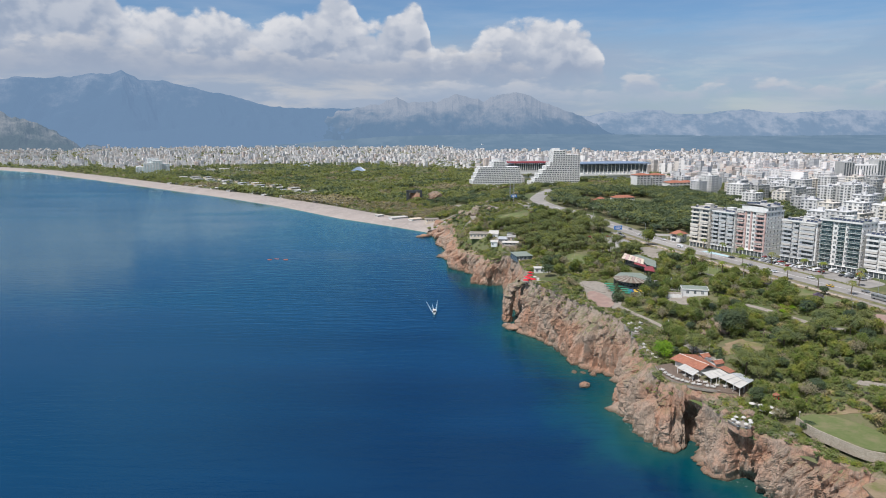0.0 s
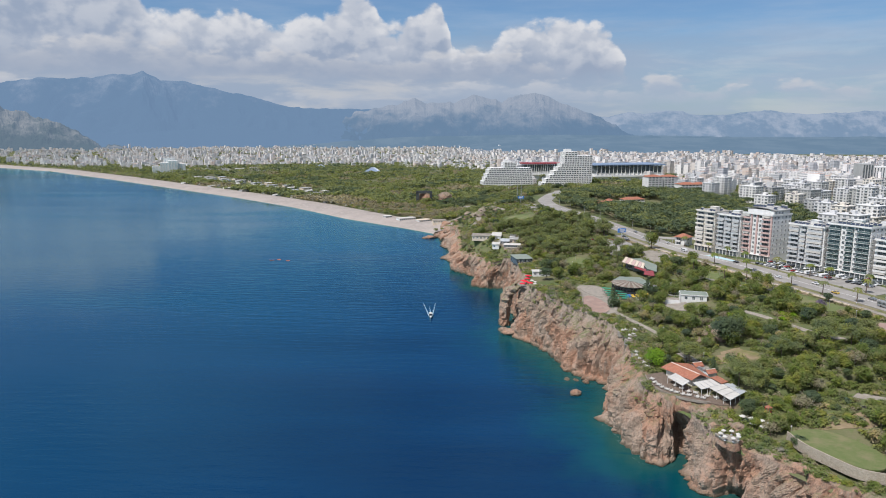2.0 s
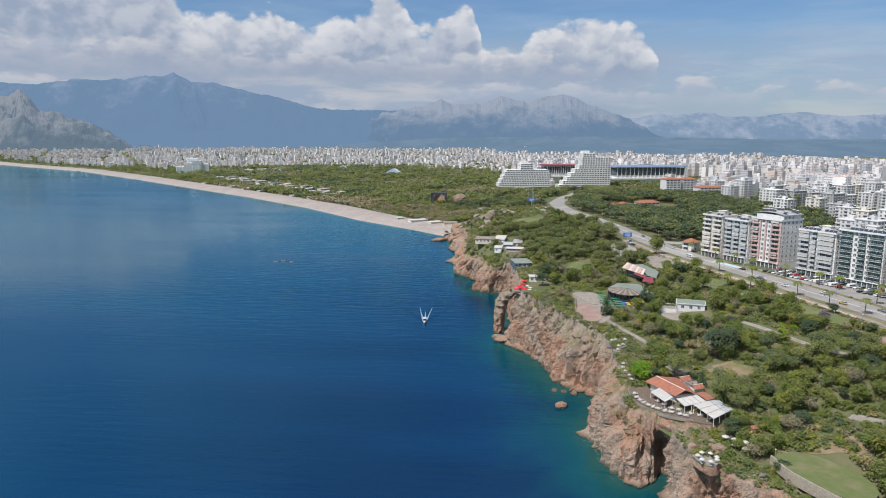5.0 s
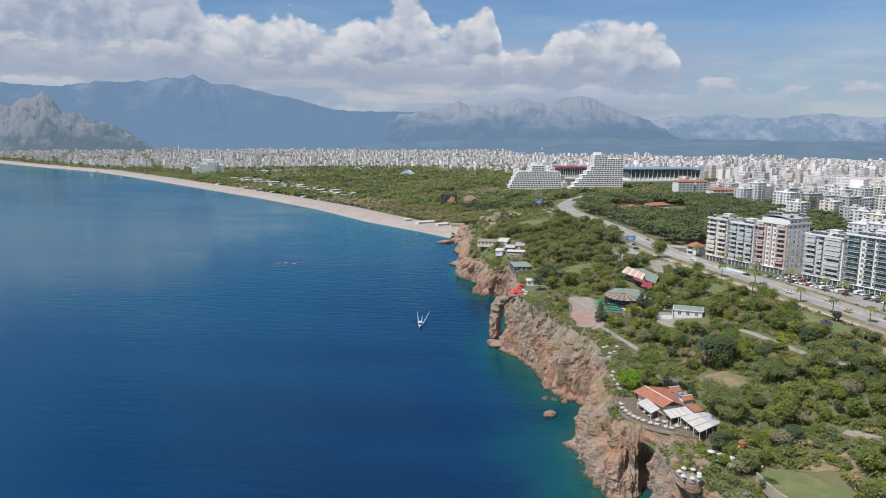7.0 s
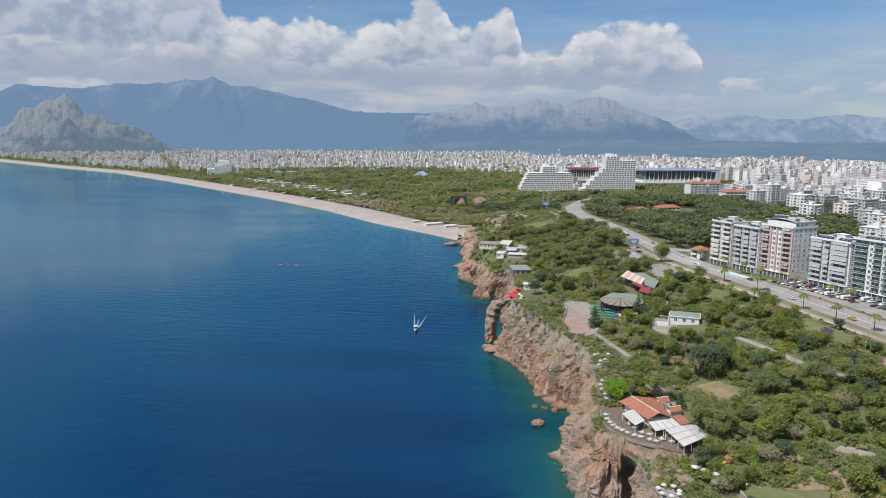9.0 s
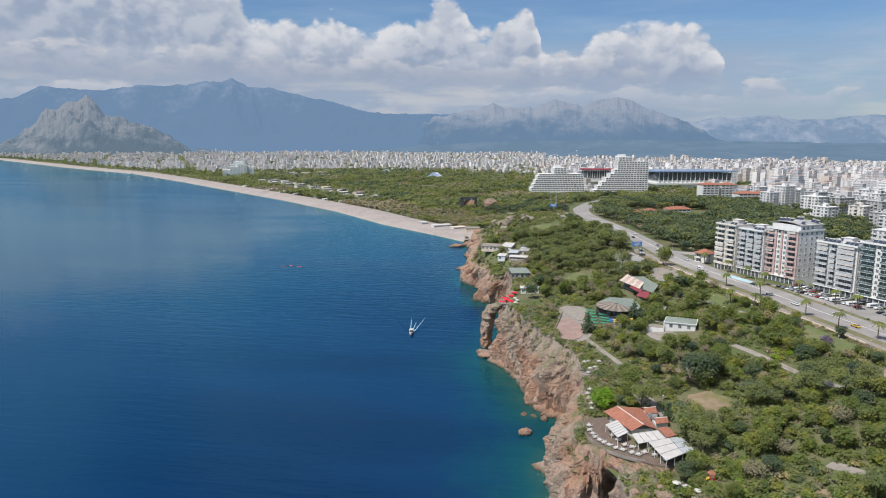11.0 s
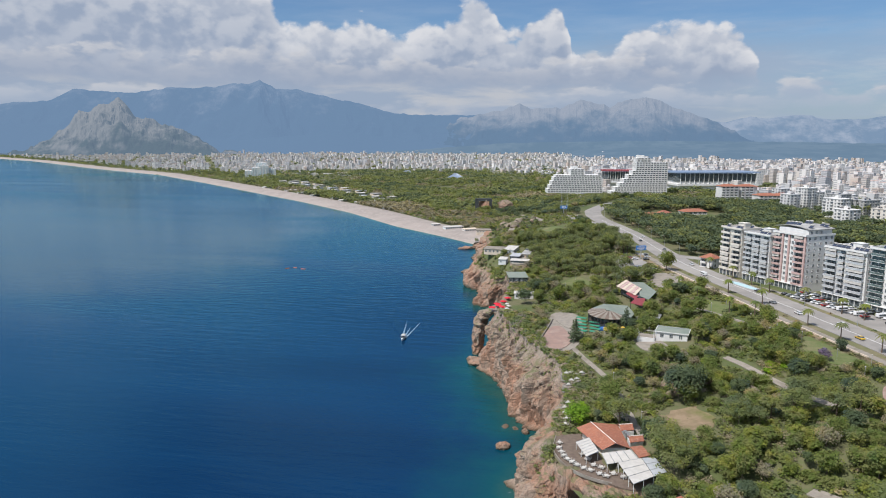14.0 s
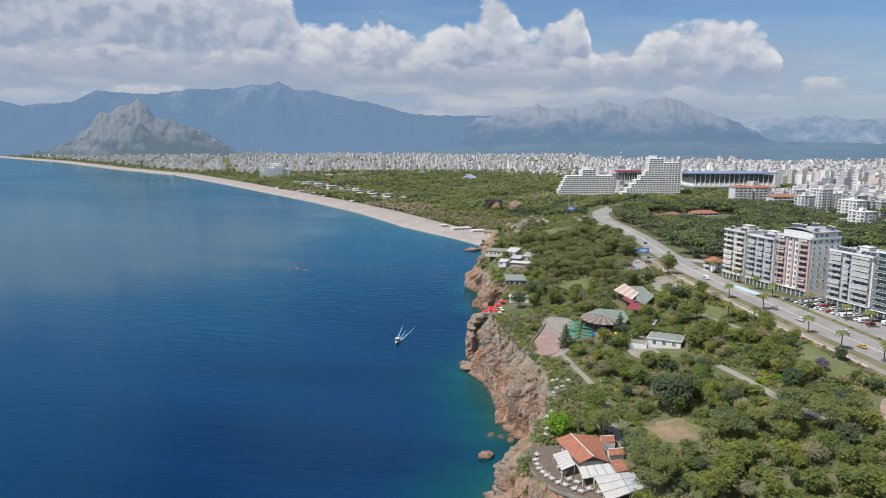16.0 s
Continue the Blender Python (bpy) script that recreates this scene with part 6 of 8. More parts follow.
for x, y in ((53.5, 431.0), (55.0, 440.0), (58.5, 433.5), (58.0, 446.0), (59.5, 455.0), (56.2, 436.5)):
    parasol(x, y, 29.6, "red", "bright red square parasol on the cliff café's terrace", 4.8)
for x, y in ((61.5, 430.5), (62.0, 436.0), (60.5, 440.5)):
    parasol(x, y, 29.6, "canvas", "white square parasol on the cliff café's terrace", 3.0)
for i in range(7):
    a = i * 0.95
    parasol(107.2 + 2.9 * math.cos(a), 230.6 + 3.1 * math.sin(a), 23.6, "canvas", "white parasol on the small round terrace", 1.7, 6, 2.0)
for x, y in ((120.5, 244.5), (123.0, 242.5), (125.0, 240.0), (118.0, 246.5), (122.0, 238.5), (119.5, 241.0)):
    parasol(x, y, ground_at(x, y), "canvas", "pale parasol under the trees", 2.6, 6, 2.4)


# ---- round pavilion with the fan roof ----
def pavilion():
    root = new("pavilion")
    cx, cy, z0 = 115.0, 407.5, 33.0
    a0, a1, n = radians(140), radians(318), 17
    for i in range(n):
        u0, u1 = a0 + (a1 - a0) * i / n, a0 + (a1 - a0) * (i + 1) / n
        bm = bmesh.new()
        q = [(cx + 2.2 * math.cos(u0), cy + 2.8 * math.sin(u0), 1.5), (cx + 10.6 * math.cos(u0), cy + 12.6 * math.sin(u0), 0), (cx + 10.6 * math.cos(u1), cy + 12.6 * math.sin(u1), 0), (cx + 2.2 * math.cos(u1), cy + 2.8 * math.sin(u1), 1.5)]
        slab(bm, q, 37.9, 0.2)
        part("roof_panel", bm, M["path" if i % 2 == 0 else "wood_dark"], root, "faded striped roof panel")
        bm = bmesh.new()
        px, py = cx + 10.2 * math.cos(u0), cy + 12.1 * math.sin(u0)
        tube(bm, (px, py, z0 - 1), (px, py, 37.8), 0.16, sides=6)
        part("column", bm, M["metal_dark"], root)
        qx, qy = cx + 10.2 * math.cos(u1), cy + 12.1 * math.sin(u1)
        bm = bmesh.new()
        prism(bm, [(px, py), (qx, qy), (cx + (qx - cx) * 0.985, cy + (qy - cy) * 0.985), (cx + (px - cx) * 0.985, cy + (py - cy) * 0.985)], z0 + 1.0, z0 + 1.9)
        part("railing", bm, M["metal_dark"], root)
    bm = bmesh.new()
    out = [(cx + 10.0 * math.cos(a0 + (a1 - a0) * i / 16), cy + 11.9 * math.sin(a0 + (a1 - a0) * i / 16)) for i in range(17)]
    prism(bm, out + [(124.5, 412), (122, 424), (110, 424)], z0 - 3, z0 + 1.0)
    part("floor", bm, M["wood_dark"], root)
    bm = bmesh.new()
    prism(bm, [(cx + (x - cx) * 0.6, cy + (y - cy) * 0.6) for x, y in out] + [(122, 414), (119, 422), (111, 421)], z0 + 1.0, 37.6)
    part("room", bm, M["glass"], root)
    bm = bmesh.new()
    slab(bm, [(106.8, 416.0, -0.4), (115, 405.6, 1.4), (124.8, 399.4, -0.2), (127.0, 408, -0.2), (125, 424, -0.3), (113, 426, -0.3)], 38.2, 0.25)
    part("roof", bm, M["roof_green"], root, "flat green sheet roof")
    return tagged(root, "round pavilion restaurant with a fan-shaped striped roof", "restaurant")


pavilion()
for i in range(9):
    root = new("garden_awning")
    bm = bmesh.new()
    box(bm, -2.6, -1.2, 2.2, 2.6, 1.2, 2.35)
    part("canopy", bm, M["green_cloth"], root)
    for sx in (-2.4, 2.4):
        for sy in (-1.0, 1.0):
            bm = bmesh.new()
            tube(bm, (sx, sy, 0), (sx, sy, 2.2), 0.05, sides=5)
            part("post", bm, M["metal_dark"], root)
    x, y = 101.5 + (i // 5) * 6.2, 408 - (i % 5) * 5.2 - (i // 5) * 8
    root.matrix_basis = pose(x, y, ground_at(x, y), 0, 0, -22)
    tagged(root, "dark green garden awning on thin posts", "awning", "garden awnings")
for i in range(7):
    x, y = 112.5 + (i % 4) * 2.7, 391.0 - (i // 4) * 3.4
    parasol(x, y, ground_at(x, y), "yellow", "yellow parasol beside the pavilion", 2.2, 6, 2.5)
bm = bmesh.new()
box(bm, -1.6, -1.4, 0.1, 1.6, 1.4, 1.5)
bmesh.ops.bevel(bm, geom=bm.edges[:], offset=0.25, segments=2, affect="EDGES")
slide = part("play_house", bm, M["blue"])
slide.matrix_basis = pose(111.0, 394.2, ground_at(111, 394.2))
tagged(slide, "bright blue play house beside the pavilion", "play house")


# ---- the white house with the green roof ----
def white_house():
    root = new("house")
    z0 = ground_at(140, 364) + 0.9
    root.matrix_basis = pose(132.4, 369.8, z0, 0, 0, -14)
    bm = bmesh.new()
    box(bm, 0.8, 0.6, -2, 14.0, 9.6, 3.2)
    part("wall", bm, M["white"], root)
    bm = bmesh.new()
    box(bm, 0.3, 0.1, 3.2, 14.5, 10.1, 3.6)
    part("eaves_slab", bm, M["white"], root)
    bm = bmesh.new()
    v = [bm.verts.new(p) for p in ((0.5, 0.3, 3.6), (14.3, 0.3, 3.6), (14.3, 9.9, 3.6), (0.5, 9.9, 3.6), (5, 4.9, 4.2), (9.8, 4.9, 4.2))]
    for q in ((0, 1, 5, 4), (1, 2, 5), (2, 3, 4, 5), (3, 0, 4), (3, 2, 1, 0)):
        bm.faces.new([v[i] for i in q])
    part("roof", bm, M["roof_green"], root, "low grey-green roof")
    for i in range(3):
        shared(("w", 1.3, 1.5), "window", window_shape(1.3, 1.5), [M["glass"], M["white"]], root, pose(3.4 + 3.9 * i, 0.6, 1.0))
    bm = bmesh.new()
    box(bm, -7.0, -0.6, -2.0, 0.6, -0.2, 0.3)
    part("terrace_wall", bm, M["white"], root, "white terrace wall")
    bm = bmesh.new()
    box(bm, -6.8, -0.18, -2.0, 0.6, 7.0, 0.0)
    part("terrace", bm, M["path"], root, "pale paved terrace")
    for i in range(2):
        shared(("w", 1.3, 1.5), "window", window_shape(1.3, 1.5), [M["glass"], M["white"]], root, pose(14.0, 3 + 4 * i, 1.0, 0, 0, 90))
    for i in range(3):
        bm = bmesh.new()
        tube(bm, (0.2, -0.6 + 4.6 * i, -2), (0.2, -0.6 + 4.6 * i, 3.2), 0.16, sides=8)
        part("column", bm, M["white"], root)
    return tagged(root, "low white house with a grey-green hipped roof", "house")


white_house()


# ---- the garden restaurant with the maroon tent ----
def garden_restaurant():
    root = new("restaurant")
    z0 = 38.0
    bm = bmesh.new()
    prism(bm, [(123, 452), (127.5, 464), (135, 465), (139, 446), (134.5, 428), (130, 434)], z0, 41.2)
    part("wall", bm, M["glass"], root)
    bm = bmesh.new()
    slab(bm, [(128.6, 466, 0.0), (136.2, 468.4, -0.2), (141.2, 445.2, -0.3), (135.2, 424.6, -0.3), (131.2, 431.6, 0.1), (132.6, 449, 0.3)], 41.7, 0.25)
    part("roof", bm, M["roof_green"], root, "grey-green sheet roof")
    ribbed_sheet("roof", root, [(120.4, 452.9, -0.2), (129.1, 431.6, -0.2), (133.4, 445.5, 0.5), (126.6, 468.4, 0.5)], 42.1, 7, ["beige", "pinkish"], "faded striped roof panel", "beige")
    for corners, z in (([(124.6, 437.4, -0.2), (126.4, 442.0, 0.2), (130.6, 431.2, 0.2), (128.6, 425.6, -0.2)], 41.4), ([(125.6, 418.0, -0.2), (128.9, 427.4, 0.2), (134.1, 428.4, 0.2), (131.1, 413.2, -0.2)], 41.1)):
        a, b, c, d = corners
        ribbed_sheet("canopy", root, [a, d, c, b], z, 4, ["roof_red"], "maroon canvas", "roof_red")
    for x, y in ((120.8, 452.4), (123, 447), (125.5, 441), (128.8, 432.2), (125.9, 418.4), (130.9, 413.9), (133.6, 427.8), (129.2, 426.8), (140.7, 445.2), (135, 425.4)):
        bm = bmesh.new()
        tube(bm, (x, y, z0 - 1.0), (x, y, 41.3), 0.12, sides=6)
        part("post", bm, M["metal_dark"], root)
    return tagged(root, "garden restaurant with a striped roof and maroon canopies", "restaurant")


garden_restaurant()


def shed(label, x, y, turn, W, D, H, wall, roof, z=None, over=0.5, tilt=0.4, name="hut"):
    root = new(name)
    root.matrix_basis = pose(x, y, (ground_at(x, y) if z is None else z) - 0.5, 0, 0, turn)
    bm = bmesh.new()
    box(bm, 0, 0, -1.5, W, D, H)
    part("wall", bm, M[wall], root)
    bm = bmesh.new()
    slab(bm, [(-over, -over, 0), (W + over, -over, 0), (W + over, D + over, tilt), (-over, D + over, tilt)], H + 0.25, 0.25)
    part("roof", bm, M[roof], root)
    for i in range(max(1, int(W / 3.2))):
        shared(("w", 1.3, 1.5), "window", window_shape(1.3, 1.5), [M["glass"], M["white"]], root, pose(1.6 + 3.2 * i, 0, H - 2.2))
    return tagged(root, label, "hut")


shed("open-sided hut with a grey-green roof on the cliff", 55.5, 503.5, 12, 12.0, 16.0, 2.8, "glass", "roof_green", 31.2)
shed("low white wall and canopy beside the café", 63.0, 459.0, 2, 11.0, 4.0, 2.4, "white", "canvas", 31.6)
shed("long pale flat roof of a cliff café", 24, 611, -6, 17, 12, 3.0, "beige", "path", 31.5)
shed("flat-roofed white cliff café", 41, 603, -6, 8, 20, 3.2, "white", "canvas", 32.3)
shed("small white kiosk on the slope under the café", 40.5, 571, -6, 5.5, 9, 2.6, "white", "canvas", 31.0)
shed("grey-roofed cliff café beside the terrace", 56, 589, -6, 7, 24, 3.0, "beige", "roof_flat", 32.0)
shed("long white canopy over the café terrace", 50, 566, -6, 13, 6, 2.6, "glass", "canvas", 31.4)
shed("long white canopy over the café terrace", 48, 582, -6, 7, 12, 2.8, "glass", "canvas_grey", 31.6)
shed("small stone outbuilding beside the footpath", 114.5, 301.5, 20, 3.5, 5.0, 2.6, "beige", "path")
shed("low white service building beside the pavilion", 127, 384, -14, 9, 6, 2.8, "white", "canvas")
shed("low white service building beside the pavilion", 128, 404, -14, 10, 9, 3.0, "white", "roof_flat")
shed("pale beach pavilion with a flat roof", -70, 930, 35, 26, 9, 3.2, "white", "canvas", 4.5)
shed("pale beach pavilion with a flat roof", -42, 915, 35, 18, 9, 3.2, "white", "beige", 4.5)
shed("pale beach pavilion with a flat roof", -92, 958, 35, 10, 8, 3.0, "grey", "canvas", 4.5)
shed("pale stone building above the beach", -22, 880, 10, 17, 12, 7.0, "beige", "path", 5.0)
for i, (x, y) in enumerate(((-190, 1130), (-215, 1150), (-245, 1195), (-290, 1230), (-330, 1260), (-365, 1310), (-420, 1345), (-470, 1400), (-520, 1450), (-170, 1108), (-560, 1500), (-610, 1530))):
    shed("low beach café with a pale roof", x, y, 42 + i * 3, 16 + (i * 5) % 14, 9, 3.2, "white" if i % 2 else "grey", "canvas" if i % 3 else "roof_flat", name="beach_cafe")
for i in range(8):
    shed("long white hall near the beach hotel", -790 + i * 34, 1985 + (i % 3) * 30, 24, 28, 16, 5.0, "white", "canvas", name="hall")


PARK_HUTS = [(-640, 1725), (-560, 1640), (-480, 1555), (-420, 1490), (-382, 1443), (-330, 1385), (-279, 1325), (-250, 1290)]
for i, (x, y) in enumerate(resample(PARK_HUTS, 26.0)):
    side = 14 * ((i * 7) % 3 - 1)
    shed("low beach-park pavilion with a wide pale roof", x + side, y + side, 46 + (i * 11) % 17, 17 + (i * 5) % 9, 11 + (i * 3) % 6, 4.2, ("white", "grey", "beige")[i % 3], ("canvas", "roof_flat", "canvas_grey", "canvas")[i % 4], name="beach_pavilion")


# ---- walls and fences ----
def wall_along(name, line, z_of, h, t, mat, label, drop=0.7):
    q = resample(line, 1.5)
    d = np.gradient(q, axis=0)
    d /= np.linalg.norm(d, axis=1)[:, None]
    n = np.stack([d[:, 1], -d[:, 0]], 1) * t / 2
    base = np.array([z_of(x, y) for x, y in q])
    col = [np.column_stack([q - n, base - drop]), np.column_stack([q - n, base + h]), np.column_stack([q + n, base + h]), np.column_stack([q + n, base - drop])]
    v = np.stack(col, 1).reshape(-1, 3)
    ob = link_mesh(name, v, grid_faces(len(q), 4), M[mat])
    return tagged(ob, label, "wall", kind="structure")


wall_along("retaining_wall", [(127, 231.2), (128, 222), (131.2, 215.6), (136.6, 204.8), (143, 202.4)], lambda x, y: 25.6, 0.4, 0.5, "stone_wall", "pale stone retaining wall of the lawn", 3.2)
wall_along("parapet", [(82.0, 373), (84.0, 388), (86.0, 402.5), (87, 412)], ground_at, 1.2, 0.4, "path", "low stone parapet round the plaza")
wall_along("parapet", [(82.0, 373), (88, 364), (93.2, 365.4)], ground_at, 1.2, 0.4, "path", "low stone parapet round the plaza")
wall_along("parapet", [(93.2, 287), (92.4, 277), (94.2, 271), (97.0, 266), (101.3, 261.6), (105.6, 259.3), (110.3, 258)], lambda x, y: 25.1, 0.3, 0.25, "path", "low stone edge of the dining terrace")
wall_along("garden_wall", [tuple(p) for p in beside(ROAD[2:9], -17.5)], ground_at, 0.8, 0.5, "beige", "low reddish garden wall along the promenade")
wall_along("garden_wall", [(150, 241), (158, 246), (170, 239)], ground_at, 0.8, 0.4, "path", "low pale stone garden wall")


# ---- boat and its wake ----
def boat(x, y, turn):
    root = new("motor_boat")
    root.matrix_basis = pose(x, y, 0, 0, 0, turn)
    bm = bmesh.new()
    rows = []
    for i in range(9):
        u = i / 8
        w = 1.45 * (1 - u ** 3) + 0.05
        rows.append([(-4.2 + 8.4 * u, -w, 1.0 + 0.5 * u), (-4.2 + 8.4 * u, -w * 0.7, 0.1 + 0.2 * u), (-4.2 + 8.4 * u, 0, -0.5 + 0.5 * u), (-4.2 + 8.4 * u, w * 0.7, 0.1 + 0.2 * u), (-4.2 + 8.4 * u, w, 1.0 + 0.5 * u)])
    vv = [[bm.verts.new(p) for p in row] for row in rows]
    for i in range(8):
        for j in range(4):
            bm.faces.new((vv[i][j], vv[i + 1][j], vv[i + 1][j + 1], vv[i][j + 1]))
        bm.faces.new((vv[i][0], vv[i][4], vv[i + 1][4], vv[i + 1][0]))
    bm.faces.new(vv[0])
    part("hull", bm, M["white"], root, "white hull")
    bm = bmesh.new()
    prism(bm, [(-2.2, -1.0), (1.2, -1.0), (1.9, -0.5), (1.9, 0.5), (1.2, 1.0), (-2.2, 1.0)], 1.1, 2.0)
    part("cabin", bm, M["glass"], root)
    bm = bmesh.new()
    box(bm, -2.8, -1.2, 2.6, 1.0, 1.2, 2.75)
    part("sunshade", bm, M["canvas"], root)
    for px in (-2.6, 0.8):
        for py in (-1.05, 1.05):
            bm = bmesh.new()
            tube(bm, (px, py, 1.0), (px, py, 2.65), 0.05, sides=5)
            part("post", bm, M["metal_light"], root)
    bm = bmesh.new()
    box(bm, -4.0, -1.1, 1.05, -2.9, 1.1, 1.45)
    part("bench", bm, M["blue"], root)
    tagged(root, "small white and blue motor boat under way", "boat")
    # foam trails astern and the spreading bow waves
    for side, spread_, width, length in ((-1, 0.10, 0.9, 34), (1, 0.10, 0.9, 34), (0, 0.0, 0.8, 24)):
        pts = []
        for i in range(18):
            u = i / 17
            pts.append((-3.8 - length * u, side * (1.1 + spread_ * length * u), width * (1 - u) + 0.15))
        v = np.array([[(px, py - w / 2 + 0.3 * math.sin(i * 1.7), 0.05 + 0.02 * (1 - abs(side))) for px, py, w in [p]][0] for i, p in enumerate(pts)] + [(px, py + w / 2, 0.06) for px, py, w in pts])
        n = len(pts)
        f = [(i, i + 1, n + i + 1, n + i) for i in range(n - 1)]
        ob = link_mesh("boat_wake", v, np.array(f), M["foam"])
        ob.matrix_basis = pose(x, y, 0, 0, 0, turn)
        tagged(ob, "white foam trailing behind the boat", "wake", kind="stuff")
    for side in (-1, 1):
        for k in range(9):
            a = radians(side * 24)
            d = 5 + 4.0 * k
            px, py = -d, side * d * 0.44
            bm = bmesh.new()
            for i in range(9):
                u = i / 8 - 0.5
                hgt = 0.32 * math.cos(u * math.pi) * (1 - k / 14)
                cxx, cyy = px + 4.5 * u * side * 0.35 - 1.2 * abs(u), py + 4.5 * u
                for dx, hz in ((-0.8, -0.05), (0.0, hgt), (0.8, -0.05)):
                    bm.verts.new((cxx + dx, cyy, hz))
            bm.verts.ensure_lookup_table()
            for i in range(8):
                for j in range(2):
                    bm.faces.new((bm.verts[3 * i + j], bm.verts[3 * i + 3 + j], bm.verts[3 * i + 4 + j], bm.verts[3 * i + 1 + j]))
            ob = part("bow_wave", bm, M["sea"], None, smooth=True)
            ob.matrix_basis = pose(x, y, 0, 0, 0, turn)
            tagged(ob, "low ripple of the boat's bow wave", "wave", kind="stuff")


boat(-6.0, 464.0, -86)


KAYAKS = [(-171.7, 664.8, 20), (-165.7, 668.6, -12), (-155.7, 664.3, 8)]


def kayak(x, y, turn):
    """A slim hull with a raised deck, a cockpit rim and a paddle laid across."""
    root = new("kayak")
    root.matrix_basis = pose(x, y, 0, 0, 0, turn)
    bm = bmesh.new()
    rings = []
    for i in range(11):
        u = i / 5 - 1
        w, lift = 0.36 * (1 - u * u) + 0.02, 0.16 * u * u
        rings.append([bm.verts.new((2.1 * u, w * math.cos(a), 0.12 + lift + 0.2 * math.sin(a))) for a in (k * math.tau / 8 for k in range(8))])
    for a, b in zip(rings, rings[1:]):
        for k in range(8):
            bm.faces.new((a[k], a[(k + 1) % 8], b[(k + 1) % 8], b[k]))
    bm.faces.new(rings[0][::-1])
    bm.faces.new(rings[-1])
    part("hull", bm, M["kayak_orange"], root)
    bm = bmesh.new()
    prism(bm, [(0.5 * math.cos(k * math.tau / 10), 0.24 * math.sin(k * math.tau / 10)) for k in range(10)], 0.28, 0.36)
    part("cockpit", bm, M["rubber"], root)
    bm = bmesh.new()
    tube(bm, (0.3, -1.05, 0.42), (0.3, 1.05, 0.42), 0.03, sides=5)
    part("paddle", bm, M["metal_light"], root)
    tagged(root, "orange sea kayak lying on the water", "kayak", "kayaks")


for x, y, turn in KAYAKS:
    kayak(x, y, turn)


# ---- vehicles ----
def car(paint, label, van=False, bus=False):
    root = new("bus" if bus else "van" if van else "car")
    L, W, H = (11.5, 2.5, 3.0) if bus else (5.4, 2.0, 2.2) if van else (4.4, 1.78, 1.45)
    bm = bmesh.new()
    if bus or van:
        box(bm, -L / 2, -W / 2, 0.4, L / 2, W / 2, H)
        bmesh.ops.bevel(bm, geom=bm.edges[:], offset=0.22, segments=2, affect="EDGES")
    else:
        prof = [(-2.2, 0.35), (-2.2, 0.85), (-1.9, 0.95), (-1.2, 0.98), (1.0, 0.95), (2.1, 0.75), (2.2, 0.4)]
        for s in (-1, 1):
            pass
        left = [bm.verts.new((px, -W / 2, pz)) for px, pz in prof]
        right = [bm.verts.new((px, W / 2, pz)) for px, pz in prof]
        n = len(prof)
        bm.faces.new(left)
        bm.faces.new(right[::-1])
        for i in range(n):
            bm.faces.new((left[i], left[(i + 1) % n], right[(i + 1) % n], right[i]))
        bmesh.ops.bevel(bm, geom=bm.edges[:], offset=0.08, segments=2, affect="EDGES")
    part("body", bm, M[paint], root)
    bm = bmesh.new()
    if bus or van:
        box(bm, -L / 2 + 0.4, -W / 2 - 0.02, H * 0.5, L / 2 - 0.25, W / 2 + 0.02, H * 0.82)
        part("windows", bm, M["glass"], root)
    else:
        base = [(-1.75, -0.82), (0.85, -0.82), (0.85, 0.82), (-1.75, 0.82)]
        top = [(-1.2, -0.66), (0.15, -0.66), (0.15, 0.66), (-1.2, 0.66)]
        lo = [bm.verts.new((px, py, 0.93)) for px, py in base]
        hi = [bm.verts.new((px, py, 1.42)) for px, py in top]
        for i in range(4):
            bm.faces.new((lo[i], lo[(i + 1) % 4], hi[(i + 1) % 4], hi[i]))
        bm.faces.new(hi)
        bm.faces.new(lo[::-1])
        part("cabin", bm, M["glass"], root)
        bm = bmesh.new()
        box(bm, -1.15, -0.64, 1.41, 0.1, 0.64, 1.46)
        part("roof", bm, M[paint], root)
    for px in (-L * 0.31, L * 0.31):
        for s in (-1, 1):
            bm = bmesh.new()
            r = 0.45 if bus else 0.32
            tube(bm, (px, s * (W / 2 - 0.2), r), (px, s * (W / 2 + 0.02), r), r, sides=12)
            part("wheel", bm, M["rubber"], root)
    return tagged(root, label, "bus" if bus else "van" if van else "car", "vehicles")


FLEET = [car("car_white", "white saloon car on the asphalt"), car("car_grey", "grey saloon car on the asphalt"), car("car_dark", "black saloon car on the asphalt"), car("car_red", "dark red car on the asphalt"),
         car("yellow", "yellow taxi on the boulevard"), car("car_white", "white van on the asphalt", van=True), car("metal_light", "grey city bus on the boulevard", bus=True)]
used = set()


def park(i, x, y, turn, dz=0.3):
    m = pose(x, y, ground_at(x, y) + dz, 0, 0, turn)
    if i in used:
        return copy_thing(FLEET[i], m)
    used.add(i)
    FLEET[i].matrix_basis = m
    return FLEET[i]


